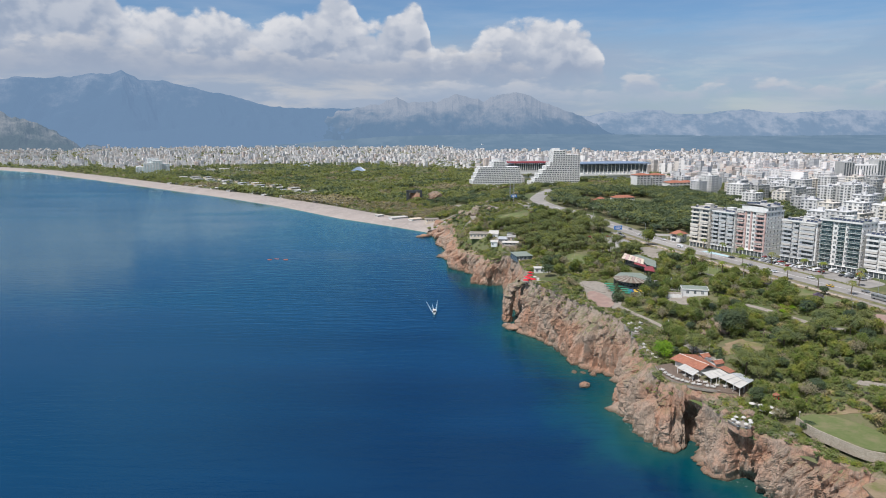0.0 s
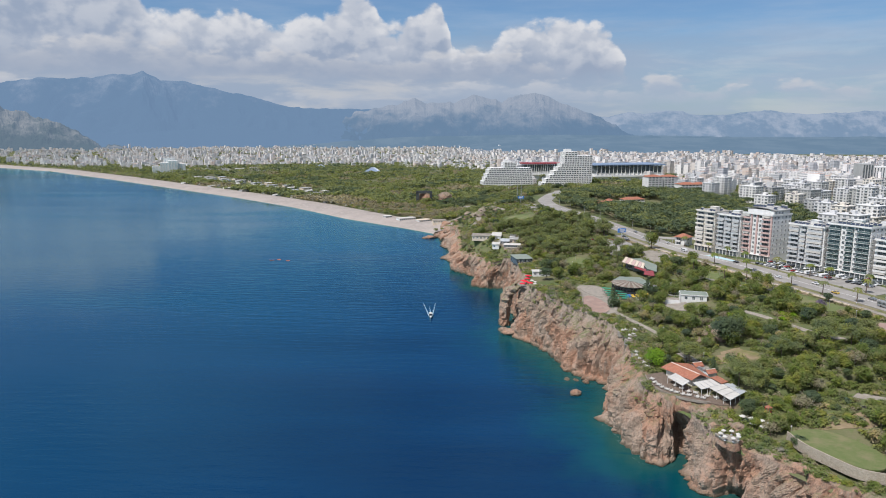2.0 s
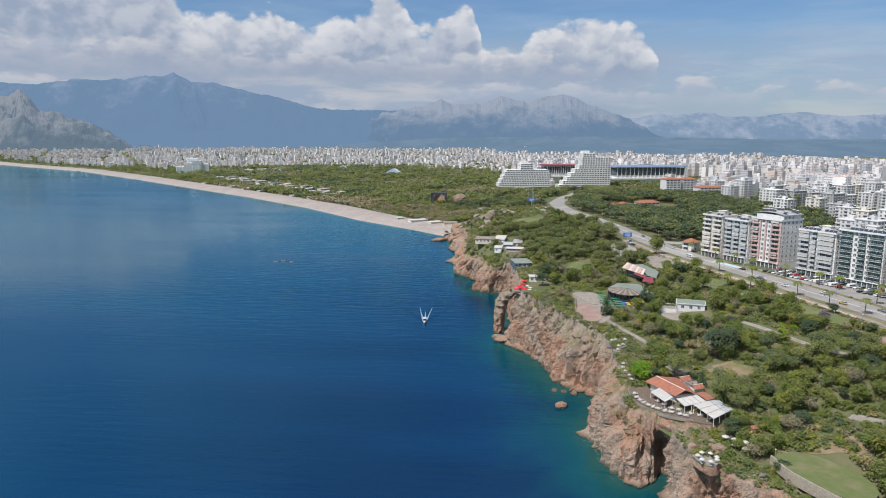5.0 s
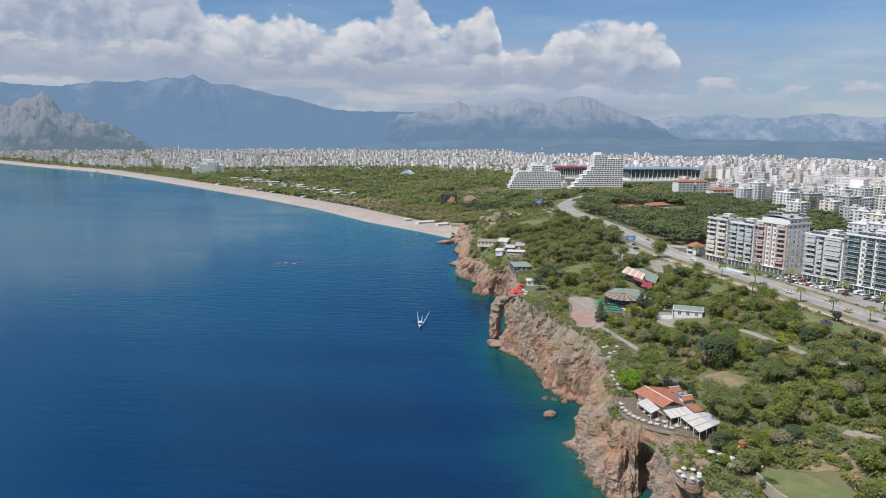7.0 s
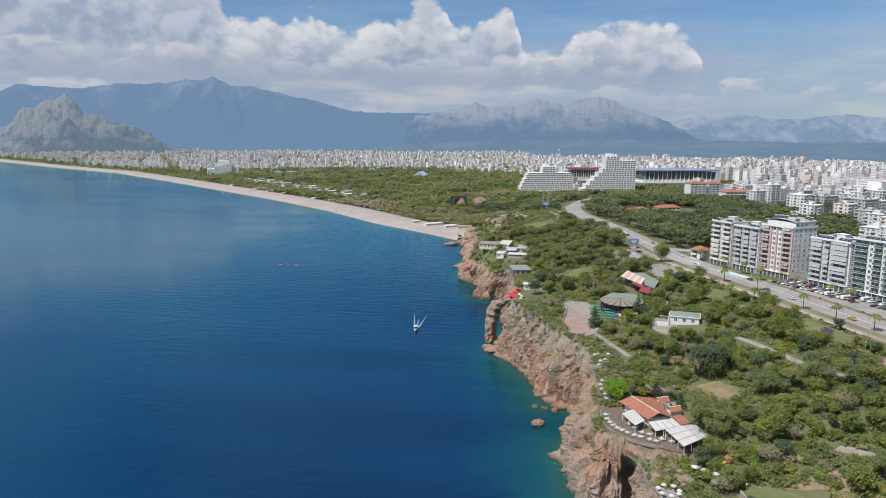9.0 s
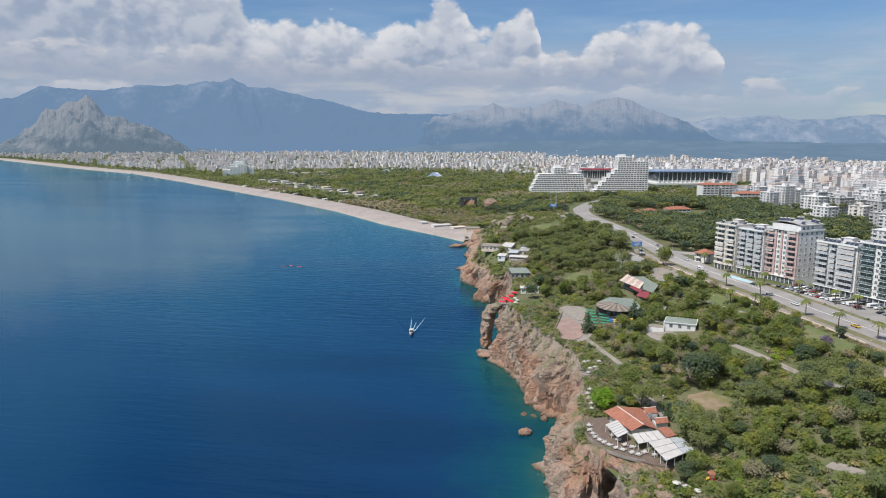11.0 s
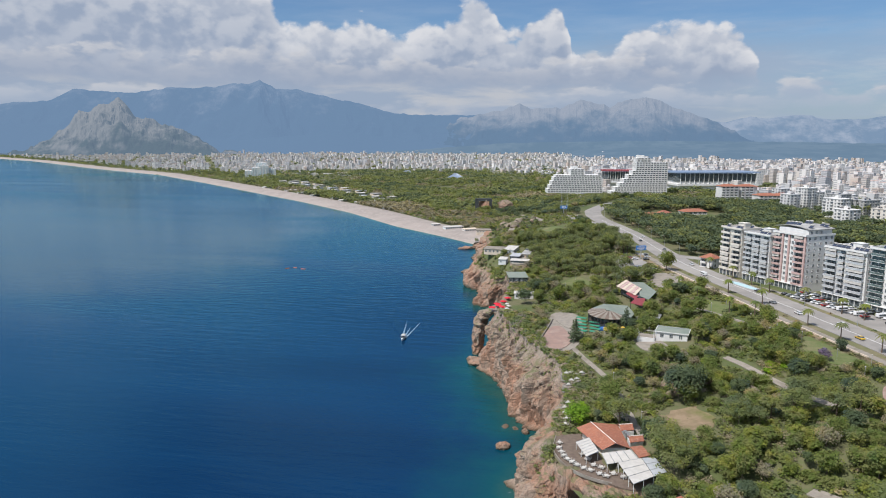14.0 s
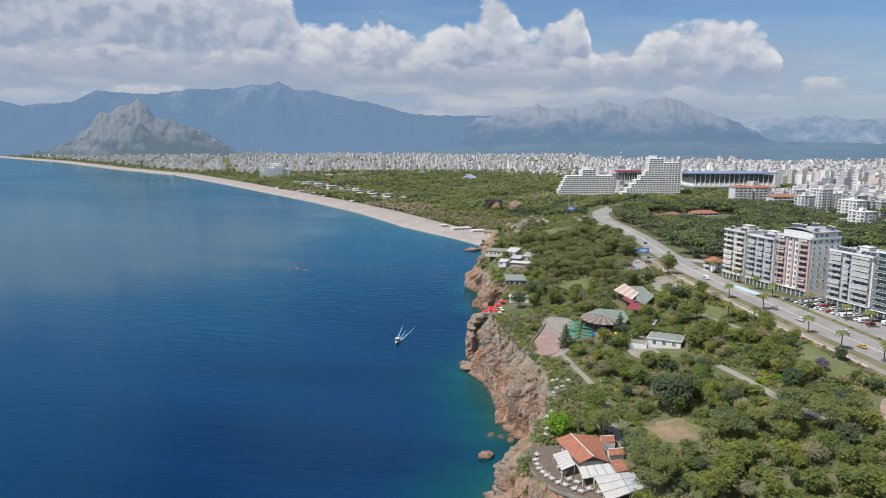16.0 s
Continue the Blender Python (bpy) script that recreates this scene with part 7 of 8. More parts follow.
pick = random.Random(8)
mix = (0, 0, 0, 1, 1, 2, 2, 5, 3)
for row in range(3):
    for k in range(24):
        u = k / 23
        x, y = 207 + 36 * u + row * 6.5 * 0.85, 448 - 62 * u + row * 6.5 * 0.5
        if pick.random() < 0.78 and (row != 1 or k % 3):
            park(pick.choice(mix), x, y, 22 + pick.uniform(-3, 3) + (180 if pick.random() < 0.5 else 0))
lane = beside(ROAD, 3.6)
lane2 = beside(ROAD, -3.6)
for q, i, kind in ((lane, 12, 0), (lane, 22, 1), (lane, 31, 0), (lane, 47, 2), (lane, 66, 0), (lane, 80, 1), (lane2, 18, 6), (lane2, 26, 4), (lane2, 36, 0), (lane2, 41, 1), (lane2, 58, 5), (lane2, 72, 0), (lane2, 90, 2), (lane, 95, 0)):
    d = q[i + 1] - q[i]
    park(kind, q[i][0], q[i][1], math.degrees(math.atan2(d[1], d[0])), 0.36)
for k in range(34):
    x, y = 120 + pick.uniform(0, 28), 496 + pick.uniform(0, 66)
    if abs((x - 134) * 0.3 + (y - 530)) % 9 < 4:
        park(pick.choice(mix), x, y, 20 + pick.choice((0, 90)), 0.25)


# ---- signs, lamps, play things ----
def billboard(x, y, turn):
    root = new("billboard")
    root.matrix_basis = pose(x, y, ground_at(x, y), 0, 0, turn)
    bm = bmesh.new()
    tube(bm, (0, 0, -0.5), (0, 0, 6.0), 0.28, sides=10)
    part("pole", bm, M["metal_light"], root)
    bm = bmesh.new()
    box(bm, -3.6, -0.25, 6.0, 3.6, 0.25, 9.2)
    panel = part("panel", bm, M["blue"], root, "blue advertising panel")
    bm = bmesh.new()
    for z0, w in ((8.1, 2.2), (7.3, 2.8), (6.6, 1.8)):
        box(bm, -w, -0.29, z0, w, -0.251, z0 + 0.4)
    part("lettering", bm, M["white"], panel)
    return tagged(root, "blue billboard on a single pole", "billboard")


billboard(141, 545, 18)
billboard(83, 800, 10)


def street_lamp():
    root = new("street_lamp")
    bm = bmesh.new()
    tube(bm, (0, 0, -0.4), (0, 0, 8.0), 0.11, 0.07, sides=7)
    part("pole", bm, M["metal_light"], root)
    bm = bmesh.new()
    tube(bm, (0, 0, 7.9), (1.5, 0, 8.4), 0.05, sides=5)
    part("arm", bm, M["metal_light"], root)
    bm = bmesh.new()
    box(bm, 1.3, -0.15, 8.32, 2.1, 0.15, 8.5)
    part("lamp_head", bm, M["canvas"], root)
    return tagged(root, "tall grey street lamp beside the boulevard", "street lamp", "street lamps")


lamp0 = street_lamp()
for n, (x, y) in enumerate(beside(ROAD[1:16], 9.0)[2::9]):
    m = pose(x, y, ground_at(x, y), 0, 0, 200)
    if n == 0:
        lamp0.matrix_basis = m
    else:
        copy_thing(lamp0, m)


def garden_lamp():
    root = new("garden_lamp")
    bm = bmesh.new()
    tube(bm, (0, 0, -0.4), (0, 0, 4.2), 0.07, sides=6)
    part("pole", bm, M["metal_light"], root)
    bm = bmesh.new()
    bmesh.ops.create_uvsphere(bm, u_segments=10, v_segments=7, radius=0.28)
    bmesh.ops.translate(bm, verts=bm.verts, vec=(0, 0, 4.4))
    part("globe", bm, M["canvas"], root)
    return tagged(root, "white globe lamp on a pole in the park", "lamp", "park lamps")


lamp1 = garden_lamp()
for n, (x, y) in enumerate(((201, 352), (196, 340), (206, 335), (190, 362), (178, 396), (168, 392), (164, 414), (172, 420), (183, 372), (199, 322), (92, 478), (98, 500), (72, 482), (66, 470), (122, 300), (114, 334), (129, 233))):
    m = pose(x, y, ground_at(x, y))
    if n == 0:
        lamp1.matrix_basis = m
    else:
        copy_thing(lamp1, m)


def slide_tower(x, y, turn):
    root = new("playground_slide")
    root.matrix_basis = pose(x, y, ground_at(x, y), 0, 0, turn)
    for px in (-0.7, 0.7):
        for py in (-0.7, 0.7):
            bm = bmesh.new()
            tube(bm, (px, py, -0.2), (px, py, 3.0), 0.08, sides=6)
            part("post", bm, M["red"], root)
    bm = bmesh.new()
    slab(bm, [(0.8, -0.5, 0), (4.2, -0.5, -1.6), (4.2, 0.5, -1.6), (0.8, 0.5, 0)], 1.8, 0.1)
    part("slide", bm, M["yellow"], root, "yellow plastic slide")
    bm = bmesh.new()
    v = [bm.verts.new(p) for p in ((-1, -1, 3), (1, -1, 3), (1, 1, 3), (-1, 1, 3), (0, 0, 4))]
    for q in ((0, 1, 4), (1, 2, 4), (2, 3, 4), (3, 0, 4), (3, 2, 1, 0)):
        bm.faces.new([v[i] for i in q])
    part("roof", bm, M["roof_tile"], root)
    return tagged(root, "red and yellow playground slide under the trees", "slide")


slide_tower(128.2, 249.2, 200)

palm0 = make_palm(3)
PALMS = [(181.5, 404), (206, 366), (190, 425), (178, 446), (232, 372), (240, 384), (222, 412), (212, 433), (200, 452), (195, 470), (188, 486), (228, 402), (172, 412), (200, 388), (216, 352), (154, 455), (160, 432), (180, 512)]
for n, (x, y) in enumerate(PALMS):
    k = 0.75 + 0.3 * ((n * 37) % 10) / 10
    m = pose(x, y, ground_at(x, y), 0, 0, n * 71)
    if n == 0:
        palm0.matrix_basis = m
    else:
        copy_thing(palm0, m)


# ---- landmarks across the plain ----
def ferris_wheel(x, y, turn):
    root = new("ferris_wheel")
    root.matrix_basis = pose(x, y, ground_at(x, y), 0, 0, turn)
    R, zc = 26.0, 31.0
    for yy in (-1.5, 1.5):
        bm = bmesh.new()
        for i in range(36):
            a, b = i * math.tau / 36, (i + 1) * math.tau / 36
            tube(bm, (R * math.cos(a), yy, zc + R * math.sin(a)), (R * math.cos(b), yy, zc + R * math.sin(b)), 0.35, sides=4)
        part("rim", bm, M["white"], root)
    for i in range(18):
        a = i * math.tau / 18
        bm = bmesh.new()
        tube(bm, (0, 0, zc), (R * math.cos(a), 0, zc + R * math.sin(a)), 0.15, sides=4)
        part("spoke", bm, M["white"], root)
        bm = bmesh.new()
        box(bm, -1.0, -1.0, -2.6, 1.0, 1.0, -0.2)
        g = part("cabin", bm, M["white"], root)
        g.matrix_basis = pose(R * math.cos(a), 0, zc + R * math.sin(a))
    for s in (-1, 1):
        for yy in (-5, 5):
            bm = bmesh.new()
            tube(bm, (s * 11, yy, -1), (0, yy * 0.3, zc), 0.7, 0.4, sides=6)
            part("leg", bm, M["white"], root)
    return tagged(root, "large white ferris wheel before the city", "ferris wheel")


ferris_wheel(-160, 2240, 6)


def glass_pyramid(x, y, turn, w, h):
    root = new("exhibition_hall")
    root.matrix_basis = pose(x, y, ground_at(x, y), 0, 0, turn)
    bm = bmesh.new()
    v = [bm.verts.new(p) for p in ((-w, -w, 0), (w, -w, 0), (w, w, 0), (-w, w, 0), (-w * 0.15, 0, h), (w * 0.15, 0, h))]
    for q in ((0, 1, 5, 4), (1, 2, 5), (2, 3, 4, 5), (3, 0, 4), (3, 2, 1, 0)):
        bm.faces.new([v[i] for i in q])
    part("roof", bm, M["blue_roof"], root)
    for i in range(9):
        px = -w + 2 * w * i / 8
        bm = bmesh.new()
        tube(bm, (px, -w - 0.2, 0), (px * 0.15, 0, h + 0.1), 0.35, sides=4)
        part("rib", bm, M["metal_light"], root)
    return tagged(root, "glass pyramid hall with a blue roof in the park", "hall")


glass_pyramid(-232, 1900, 10, 26, 15)
glass_pyramid(-430, 2150, 10, 22, 9)


def stone_gate(x, y, turn):
    root = new("climbing_wall")
    z = ground_at(x, y)
    root.matrix_basis = pose(x, y, z - 2, 0, 0, turn)
    for x0, x1, z0, z1 in ((0, 5, 0, 24), (22, 26, 0, 22), (0, 26, 21, 25)):
        bm = bmesh.new()
        box(bm, x0, 0, z0, x1, 5, z1)
        part("frame", bm, M["metal_dark"], root)
    ob = boulder("rock_face", 13.5, 4.5, 10, 9.5, 3.5, 13, 8.0, "", parent=root, sub=3)
    return tagged(root, "dark framed rock wall on the hillside", "monument")


stone_gate(-60, 1120, 5)
boulder("rock", -14, 1122, 18, 10, 5, 7, 9.0, "bare orange rock outcrop on the hillside")


def mast(x, y, h):
    root = new("lattice_mast")
    root.matrix_basis = pose(x, y, ground_at(x, y))
    for px, py in ((-0.8, -0.8), (0.8, -0.8), (0.8, 0.8), (-0.8, 0.8)):
        bm = bmesh.new()
        tube(bm, (px, py, -0.5), (px * 0.3, py * 0.3, h), 0.12, sides=4)
        part("leg", bm, M["metal_light"], root)
    for k in range(10):
        bm = bmesh.new()
        s = 0.8 - 0.56 * k / 10
        for a, b in (((-s, -s), (s, -s)), ((s, -s), (s, s)), ((s, s), (-s, s)), ((-s, s), (-s, -s))):
            tube(bm, (*a, h * k / 10), (*b, h * (k + 1) / 10), 0.06, sides=4)
        part("brace", bm, M["metal_light"], root)
    return tagged(root, "slender grey lattice mast on the hillside", "mast", "masts")


mast(86, 830, 30)
mast(80, 815, 26)


# single trees that stand out
plant("lime", 100.5, 297.5, 1.0, 0, label="bright lime-green tree beside the restaurant")
plant("lilac", 191.5, 339.0, 1.0, 0)
for x, y, k in ((172, 336, 1.2), (176, 334, 1.0), (170, 331, 1.0), (180, 330, 0.9), (150, 345, 1.0), (128, 247, 0.9), (136, 248, 0.8), (139, 445, 1.0), (118, 372, 0.7)):
    plant("bright", x, y, k, 1)
plant("great", 138.0, 316.5, 1.0, 0, label="very large dark evergreen at the clearing")
plant("dark", 201.5, 352.5, 0.8, 1, label="lone round dark tree on the lawn")
plant("dark", 152.5, 443.0, 1.35, 1, label="round dark tree beside the boulevard")
plant("broad", 153.0, 503.0, 1.35, 2, label="tall green plane tree beside the boulevard")
plant("broad", 140.0, 492.0, 1.0, 0, label="pale green tree in the car park")
plant("cypress", 99.0, 377.0, 1.4, 0, label="dark conical pine beside the plaza")
plant("cypress", 122.5, 396.5, 1.2, 0, label="dark conical conifer beside the pavilion")
plant("cypress", 122.0, 287.5, 0.8, 0, label="dark conical conifer beside the footpath")
plant("dark", 126.0, 392.0, 0.75, 0, label="dark round tree beside the pavilion")
plant("dark", 74.0, 474.0, 1.3, 0, label="dark round tree behind the cliff café")
plant("dark", 82.0, 480.0, 1.3, 1, label="dark round tree behind the cliff café")
plant("dark", 70.0, 446.0, 1.1, 0, label="grey-green tree on the cliff's edge")
plant("broad", 133.0, 251.5, 0.7, 1)
plant("broad", 137.5, 253.0, 0.6, 0)

# ---- the city ----
def block_mesh(W, D, floors, seed):
    """One wall mesh with recessed windows, for blocks of the middle distance."""
    r = random.Random(seed)
    bm = bmesh.new()
    fh = 3.0
    H = floors * fh + 1
    box(bm, 0, 0, -8, W, D, H, 0)
    box(bm, -0.4, -0.4, H, W + 0.4, D + 0.4, H + 0.5, 0)
    box(bm, W * 0.35, D * 0.4, H + 0.5, W * 0.35 + 4, D * 0.4 + 4, H + 3.2, 0)
    for k in range(floors):
        z = k * fh + 1
        for side in range(4):
            L = W if side % 2 == 0 else D
            n = int(L / 3.6)
            for i in range(n):
                c = L * (i + 0.5) / n
                wide = 2.4 if (i + side) % 2 == 0 else 1.4
                def put(u0, u1, o0, o1, z0, z1, m):
                    if side == 0:
                        box(bm, u0, -o1, z0, u1, -o0, z1, m)
                    elif side == 2:
                        box(bm, u0, D + o0, z0, u1, D + o1, z1, m)
                    elif side == 1:
                        box(bm, W + o0, u0, z0, W + o1, u1, z1, m)
                    else:
                        box(bm, -o1, u0, z0, -o0, u1, z1, m)
                put(c - wide / 2, c + wide / 2, -0.1, 0.06, z + 0.8, z + 2.4, 1)
                if wide > 2:
                    put(c - 1.5, c + 1.5, 0.0, 1.1, z + 0.0, z + 0.85, 0)
    return bm


def beach_hotel(x, y, turn):
    """A big white hotel of stepped blocks behind the beach."""
    root = new("hotel")
    root.matrix_basis = pose(x, y, ground_at(x, y), 0, 0, turn)
    for i, (bx, by, W, D, floors) in enumerate(((0, 4, 20, 22, 6), (20, 0, 22, 26, 9), (42, -3, 24, 26, 11), (66, 2, 20, 24, 8), (30, 26, 30, 18, 13))):
        ob = part("block", block_mesh(W, D, floors, 40 + i), [M["white"], M["cyan"]], root)
        ob.matrix_basis = pose(bx, by, 0)
    tagged(root, "bright white stepped hotel behind the beach", "hotel")


def far_wall_material():
    def paint(add, calc, blend, ramp, pos):
        island = add("ShaderNodeNewGeometry").outputs["Random Per Island"]
        sep = add("ShaderNodeSeparateXYZ", Vector=pos)
        tint = add("ShaderNodeValToRGB", Fac=island)
        for i, (p, c) in enumerate(((0.0, (0.72, 0.69, 0.67)), (0.3, (0.60, 0.55, 0.51)), (0.5, (0.76, 0.74, 0.72)), (0.75, (0.52, 0.52, 0.53)), (0.9, (0.58, 0.49, 0.43)))):
            e = tint.color_ramp.elements[i] if i < 2 else tint.color_ramp.elements.new(p)
            e.position, e.color = p, (*c, 1)
        tint.color_ramp.interpolation = "CONSTANT"
        level = calc("FRACT", calc("DIVIDE", sep.outputs[2], 3.1))
        along = calc("FRACT", calc("DIVIDE", calc("ADD", calc("MULTIPLY", sep.outputs[0], 0.85), calc("MULTIPLY", sep.outputs[1], 0.53)), 4.3))
        holes = calc("MULTIPLY", calc("LESS_THAN", level, 0.54), calc("LESS_THAN", along, 0.6))
        up = add("ShaderNodeSeparateXYZ", Vector=add("ShaderNodeNewGeometry").outputs["Normal"]).outputs[2]
        holes = calc("MULTIPLY", holes, calc("LESS_THAN", up, 0.5))
        out = blend(calc("MULTIPLY", holes, 0.60), tint.outputs[0], (0.17, 0.18, 0.20))
        roof = blend(calc("GREATER_THAN", calc("FRACT", calc("MULTIPLY", island, 37.0)), 0.72), (0.40, 0.37, 0.35), (0.36, 0.17, 0.11))
        return blend(calc("MULTIPLY", calc("GREATER_THAN", up, 0.5), 0.7), out, roof)
    return material("city_walls", paint, 0.85)


CITY_DIR = radians(-58.5)
ROAD_PTS = resample(ROAD, 8.0)


def road_gap(x, y):
    return float(np.hypot(ROAD_PTS[:, 0] - x, ROAD_PTS[:, 1] - y).min())


def in_wood(x, y):
    """Woods and parks inland, where no blocks stand."""
    pine = x < 300 + 0.08 * (y - 520) and 480 < y < 900 or x < 350 and 560 < y < 730
    hotel = x < 330 and 880 <= y < 1280
    belt = 900 < y < 1500 and abs((x - 520) * 0.16 + (y - 1010)) < 28
    return pine or hotel or belt


def city():
    r = random.Random(12)
    variants = []
    walls = ["white_far", "cream", "white_far", "white_far", "grey", "white"]
    for i, (W, D, floors) in enumerate(((16, 14, 5), (20, 15, 6), (14, 14, 6), (22, 14, 5), (17, 15, 7), (20, 13, 5), (15, 15, 8), (24, 13, 4))):
        bm = block_mesh(W, D, floors, i)
        me = bpy.data.meshes.new("wall")
        bmesh.ops.recalc_face_normals(bm, faces=bm.faces)
        bm.to_mesh(me)
        bm.free()
        variants.append((me, W, D, floors))
    for me, *_ in variants:
        me.materials.append(M["white"])
        me.materials.append(M["far_glass"])
    tinted = {}
    c, s = math.cos(CITY_DIR), math.sin(CITY_DIR)
    count = 0
    far_v, far_f, nv = [], [], 0
    corner = np.array([(0, 0, 0), (1, 0, 0), (1, 1, 0), (0, 1, 0), (0, 0, 1), (1, 0, 1), (1, 1, 1), (0, 1, 1)], float)
    quads = np.array([(3, 2, 1, 0), (4, 5, 6, 7), (0, 1, 5, 4), (1, 2, 6, 5), (2, 3, 7, 6), (3, 0, 4, 7)])
    # the middle distance, block by block
    for gu in range(-60, 60):
        for gv in range(-40, 120):
            u, v = gu * 28 + r.uniform(-4, 4), gv * 26 + r.uniform(-4, 4)
            if gu % 4 == 0 or gv % 5 == 0:
                continue
            x, y = c * u - s * v + 250, s * u + c * v + 450
            dist = math.hypot(x, y)
            if not (430 < dist < 1050) or y < 330 or abs(math.atan2(x, y)) > 0.75 or road_gap(x, y) < 40:
                continue
            if x < 283 + (430 - y) * 0.62 or in_wood(x, y) or (545 < x < 700 and 915 < y < 1000):
                continue
            if r.random() < 0.12 or count >= 400:
                continue
            me, W, D, floors = variants[r.randrange(8)]
            wall = r.choice(walls)
            key = (me.name, wall)
            if key not in tinted:
                tinted[key] = me.copy()
                tinted[key].materials[0] = M[wall]
            root = new("apartment_building")
            root.matrix_basis = pose(x, y, ground_at(x, y), 0, 0, -58.5 + r.choice((0, 90, 180)) + r.uniform(-4, 4))
            ob = new("wall", tinted[key])
            ob.parent = root
            for _ in range(r.randrange(2, 4)):
                solar_heater(root, r.uniform(2, W - 2), r.uniform(2, D - 3), floors * 3 + 1.5, 10)
            words = {"white": "white", "white_far": "off-white", "cream": "cream", "beige": "beige", "grey": "grey"}[wall]
            tagged(root, words + " rendered apartment block with rows of windows", "apartment block", "inland apartment blocks")
            count += 1
    # beyond that, the city as one
    def heap(x, y, W, D, H, turn):
        nonlocal nv
        a = corner * (W, D, H + 6) - (W / 2, D / 2, 6)
        ct, st = math.cos(turn), math.sin(turn)
        p = np.stack([a[:, 0] * ct - a[:, 1] * st + x, a[:, 0] * st + a[:, 1] * ct + y, a[:, 2] + ground_at(x, y)], 1)
        far_v.append(p)
        far_f.append(quads + nv)
        nv += 8
    for gu in range(-210, 210):
        for gv in range(-100, 240):
            u, v = gu * 24, gv * 21.5
            if gu % 13 == 0 or gv % 15 == 0:
                continue
            x, y = c * u - s * v + r.uniform(-9, 9), s * u + c * v + 1000 + r.uniform(-9, 9)
            dist, az = math.hypot(x, y), math.atan2(x, y)
            if y < 600 or dist > 4500 or not -0.86 < az < 0.74:
                continue
            quarter = float(vnoise(x / 160, y / 160, 31.0))
            if az > 0.06:
                ok = 1000 < dist < 3300 and not in_wood(x, y) and not (150 < x < 480 and 1250 < y < 1560)
                tall = r.choice((9, 12, 12, 15, 18)) + 9 * (quarter > 0.62)
                if 1550 < dist < 2000 and r.random() < 0.7:
                    tall = r.choice((27, 30, 33, 36))
            else:
                back = x - float(edge_x(y))
                start = np.interp(az, [-0.86, -0.52, -0.40, -0.25, -0.1, 0.06], [2050, 2100, 2250, 2350, 2250, 1850])
                ok = dist > start and back > 260 - 110 * (az < -0.5)
                tall = r.choice((6, 6, 9, 9, 12, 12, 15)) + 6 * (quarter > 0.66) + 9 * (r.random() < 0.04)
            if not ok or r.random() < 0.20 + 0.3 * (quarter < 0.28) + 0.22 * (dist > 3000):
                continue
            slim = 1.0 if az > 0.06 or r.random() < 0.12 else 0.85
            heap(x, y, slim * r.uniform(9, 17), slim * r.uniform(8, 12), tall * r.uniform(0.8, 1.1), CITY_DIR + r.choice((0, 0, 1.57)) + r.uniform(-0.2, 0.2))
            if az > 0.06 and dist < 3000 and r.random() < 0.3:
                heap(x + 3, y + 2, 3.5, 3.5, tall + 3.5, CITY_DIR)
    # rows of long white terraces
    for row in range(4):
        for i in range(16):
            heap(560 + i * 22 + row * 10, 1290 + i * 3 + row * 46, 15, 14, 21, CITY_DIR + 0.9)
    ob = link_mesh("distant_city", np.concatenate(far_v), np.concatenate(far_f), far_wall_material())
    tagged(ob, "pale apartment blocks of the city spreading to the mountains", "city", kind="stuff")
    return count


city()
beach_hotel(-842, 1885, 24)

# ---- planting ----
CLEAR = [  # rectangles kept free of trees: x0, y0, x1, y1
    (92, 254, 123, 292), (84, 364, 101, 425), (101, 383, 127, 426), (121, 418, 142, 450), (124, 356, 149, 376), (130, 205, 152, 236), (102, 224, 113, 237),
    (54, 500, 69, 521), (26, 608, 62, 626), (45, 562, 63, 600), (50, 426, 76, 468), (124, 500, 146, 552), (190, 332, 214, 370), (164, 380, 184, 401), (127, 283, 146, 311), (194, 281, 213, 318), (155, 412, 172, 434),
    (58, 690, 90, 740), (127, 180, 152, 200), (88, 470, 108, 512), (142, 460, 160, 498)]
PATHS = np.concatenate([resample(line, 2.0) for line in (
    [(122, 286), (119.5, 300), (118, 314), (115.5, 327), (111, 340), (106, 350), (100, 362)], [(158, 348), (165.4, 334.4), (168.6, 327.4), (174, 317), (178, 307), (184, 300)],
    [(158, 420), (170, 404), (182, 386), (186, 372)], [(162, 254), (170, 244)], *HILL_PATHS)])


HUT_LINE = resample(PARK_HUTS, 12.0)


def is_clear(x, y, gap=0.0):
    if any(a - gap < x < c + gap and b - gap < y < d + gap for a, b, c, d in CLEAR):
        return False
    if road_gap(x, y) < 21 + gap or np.hypot(PATHS[:, 0] - x, PATHS[:, 1] - y).min() < 3.4 + gap:
        return False
    return True


def low_tree(v_list, f_list, start, x, y, h, w, leaves, seed, kind="broad", size=0.11):
    v, f = leaf_cloud(crown_clumps(kind, h, w, seed), leaves, w * size, seed)
    v_list.append(v + (x, y, ground_at(x, y) - 0.2))
    f_list.append(f + start)
    return start + len(v)


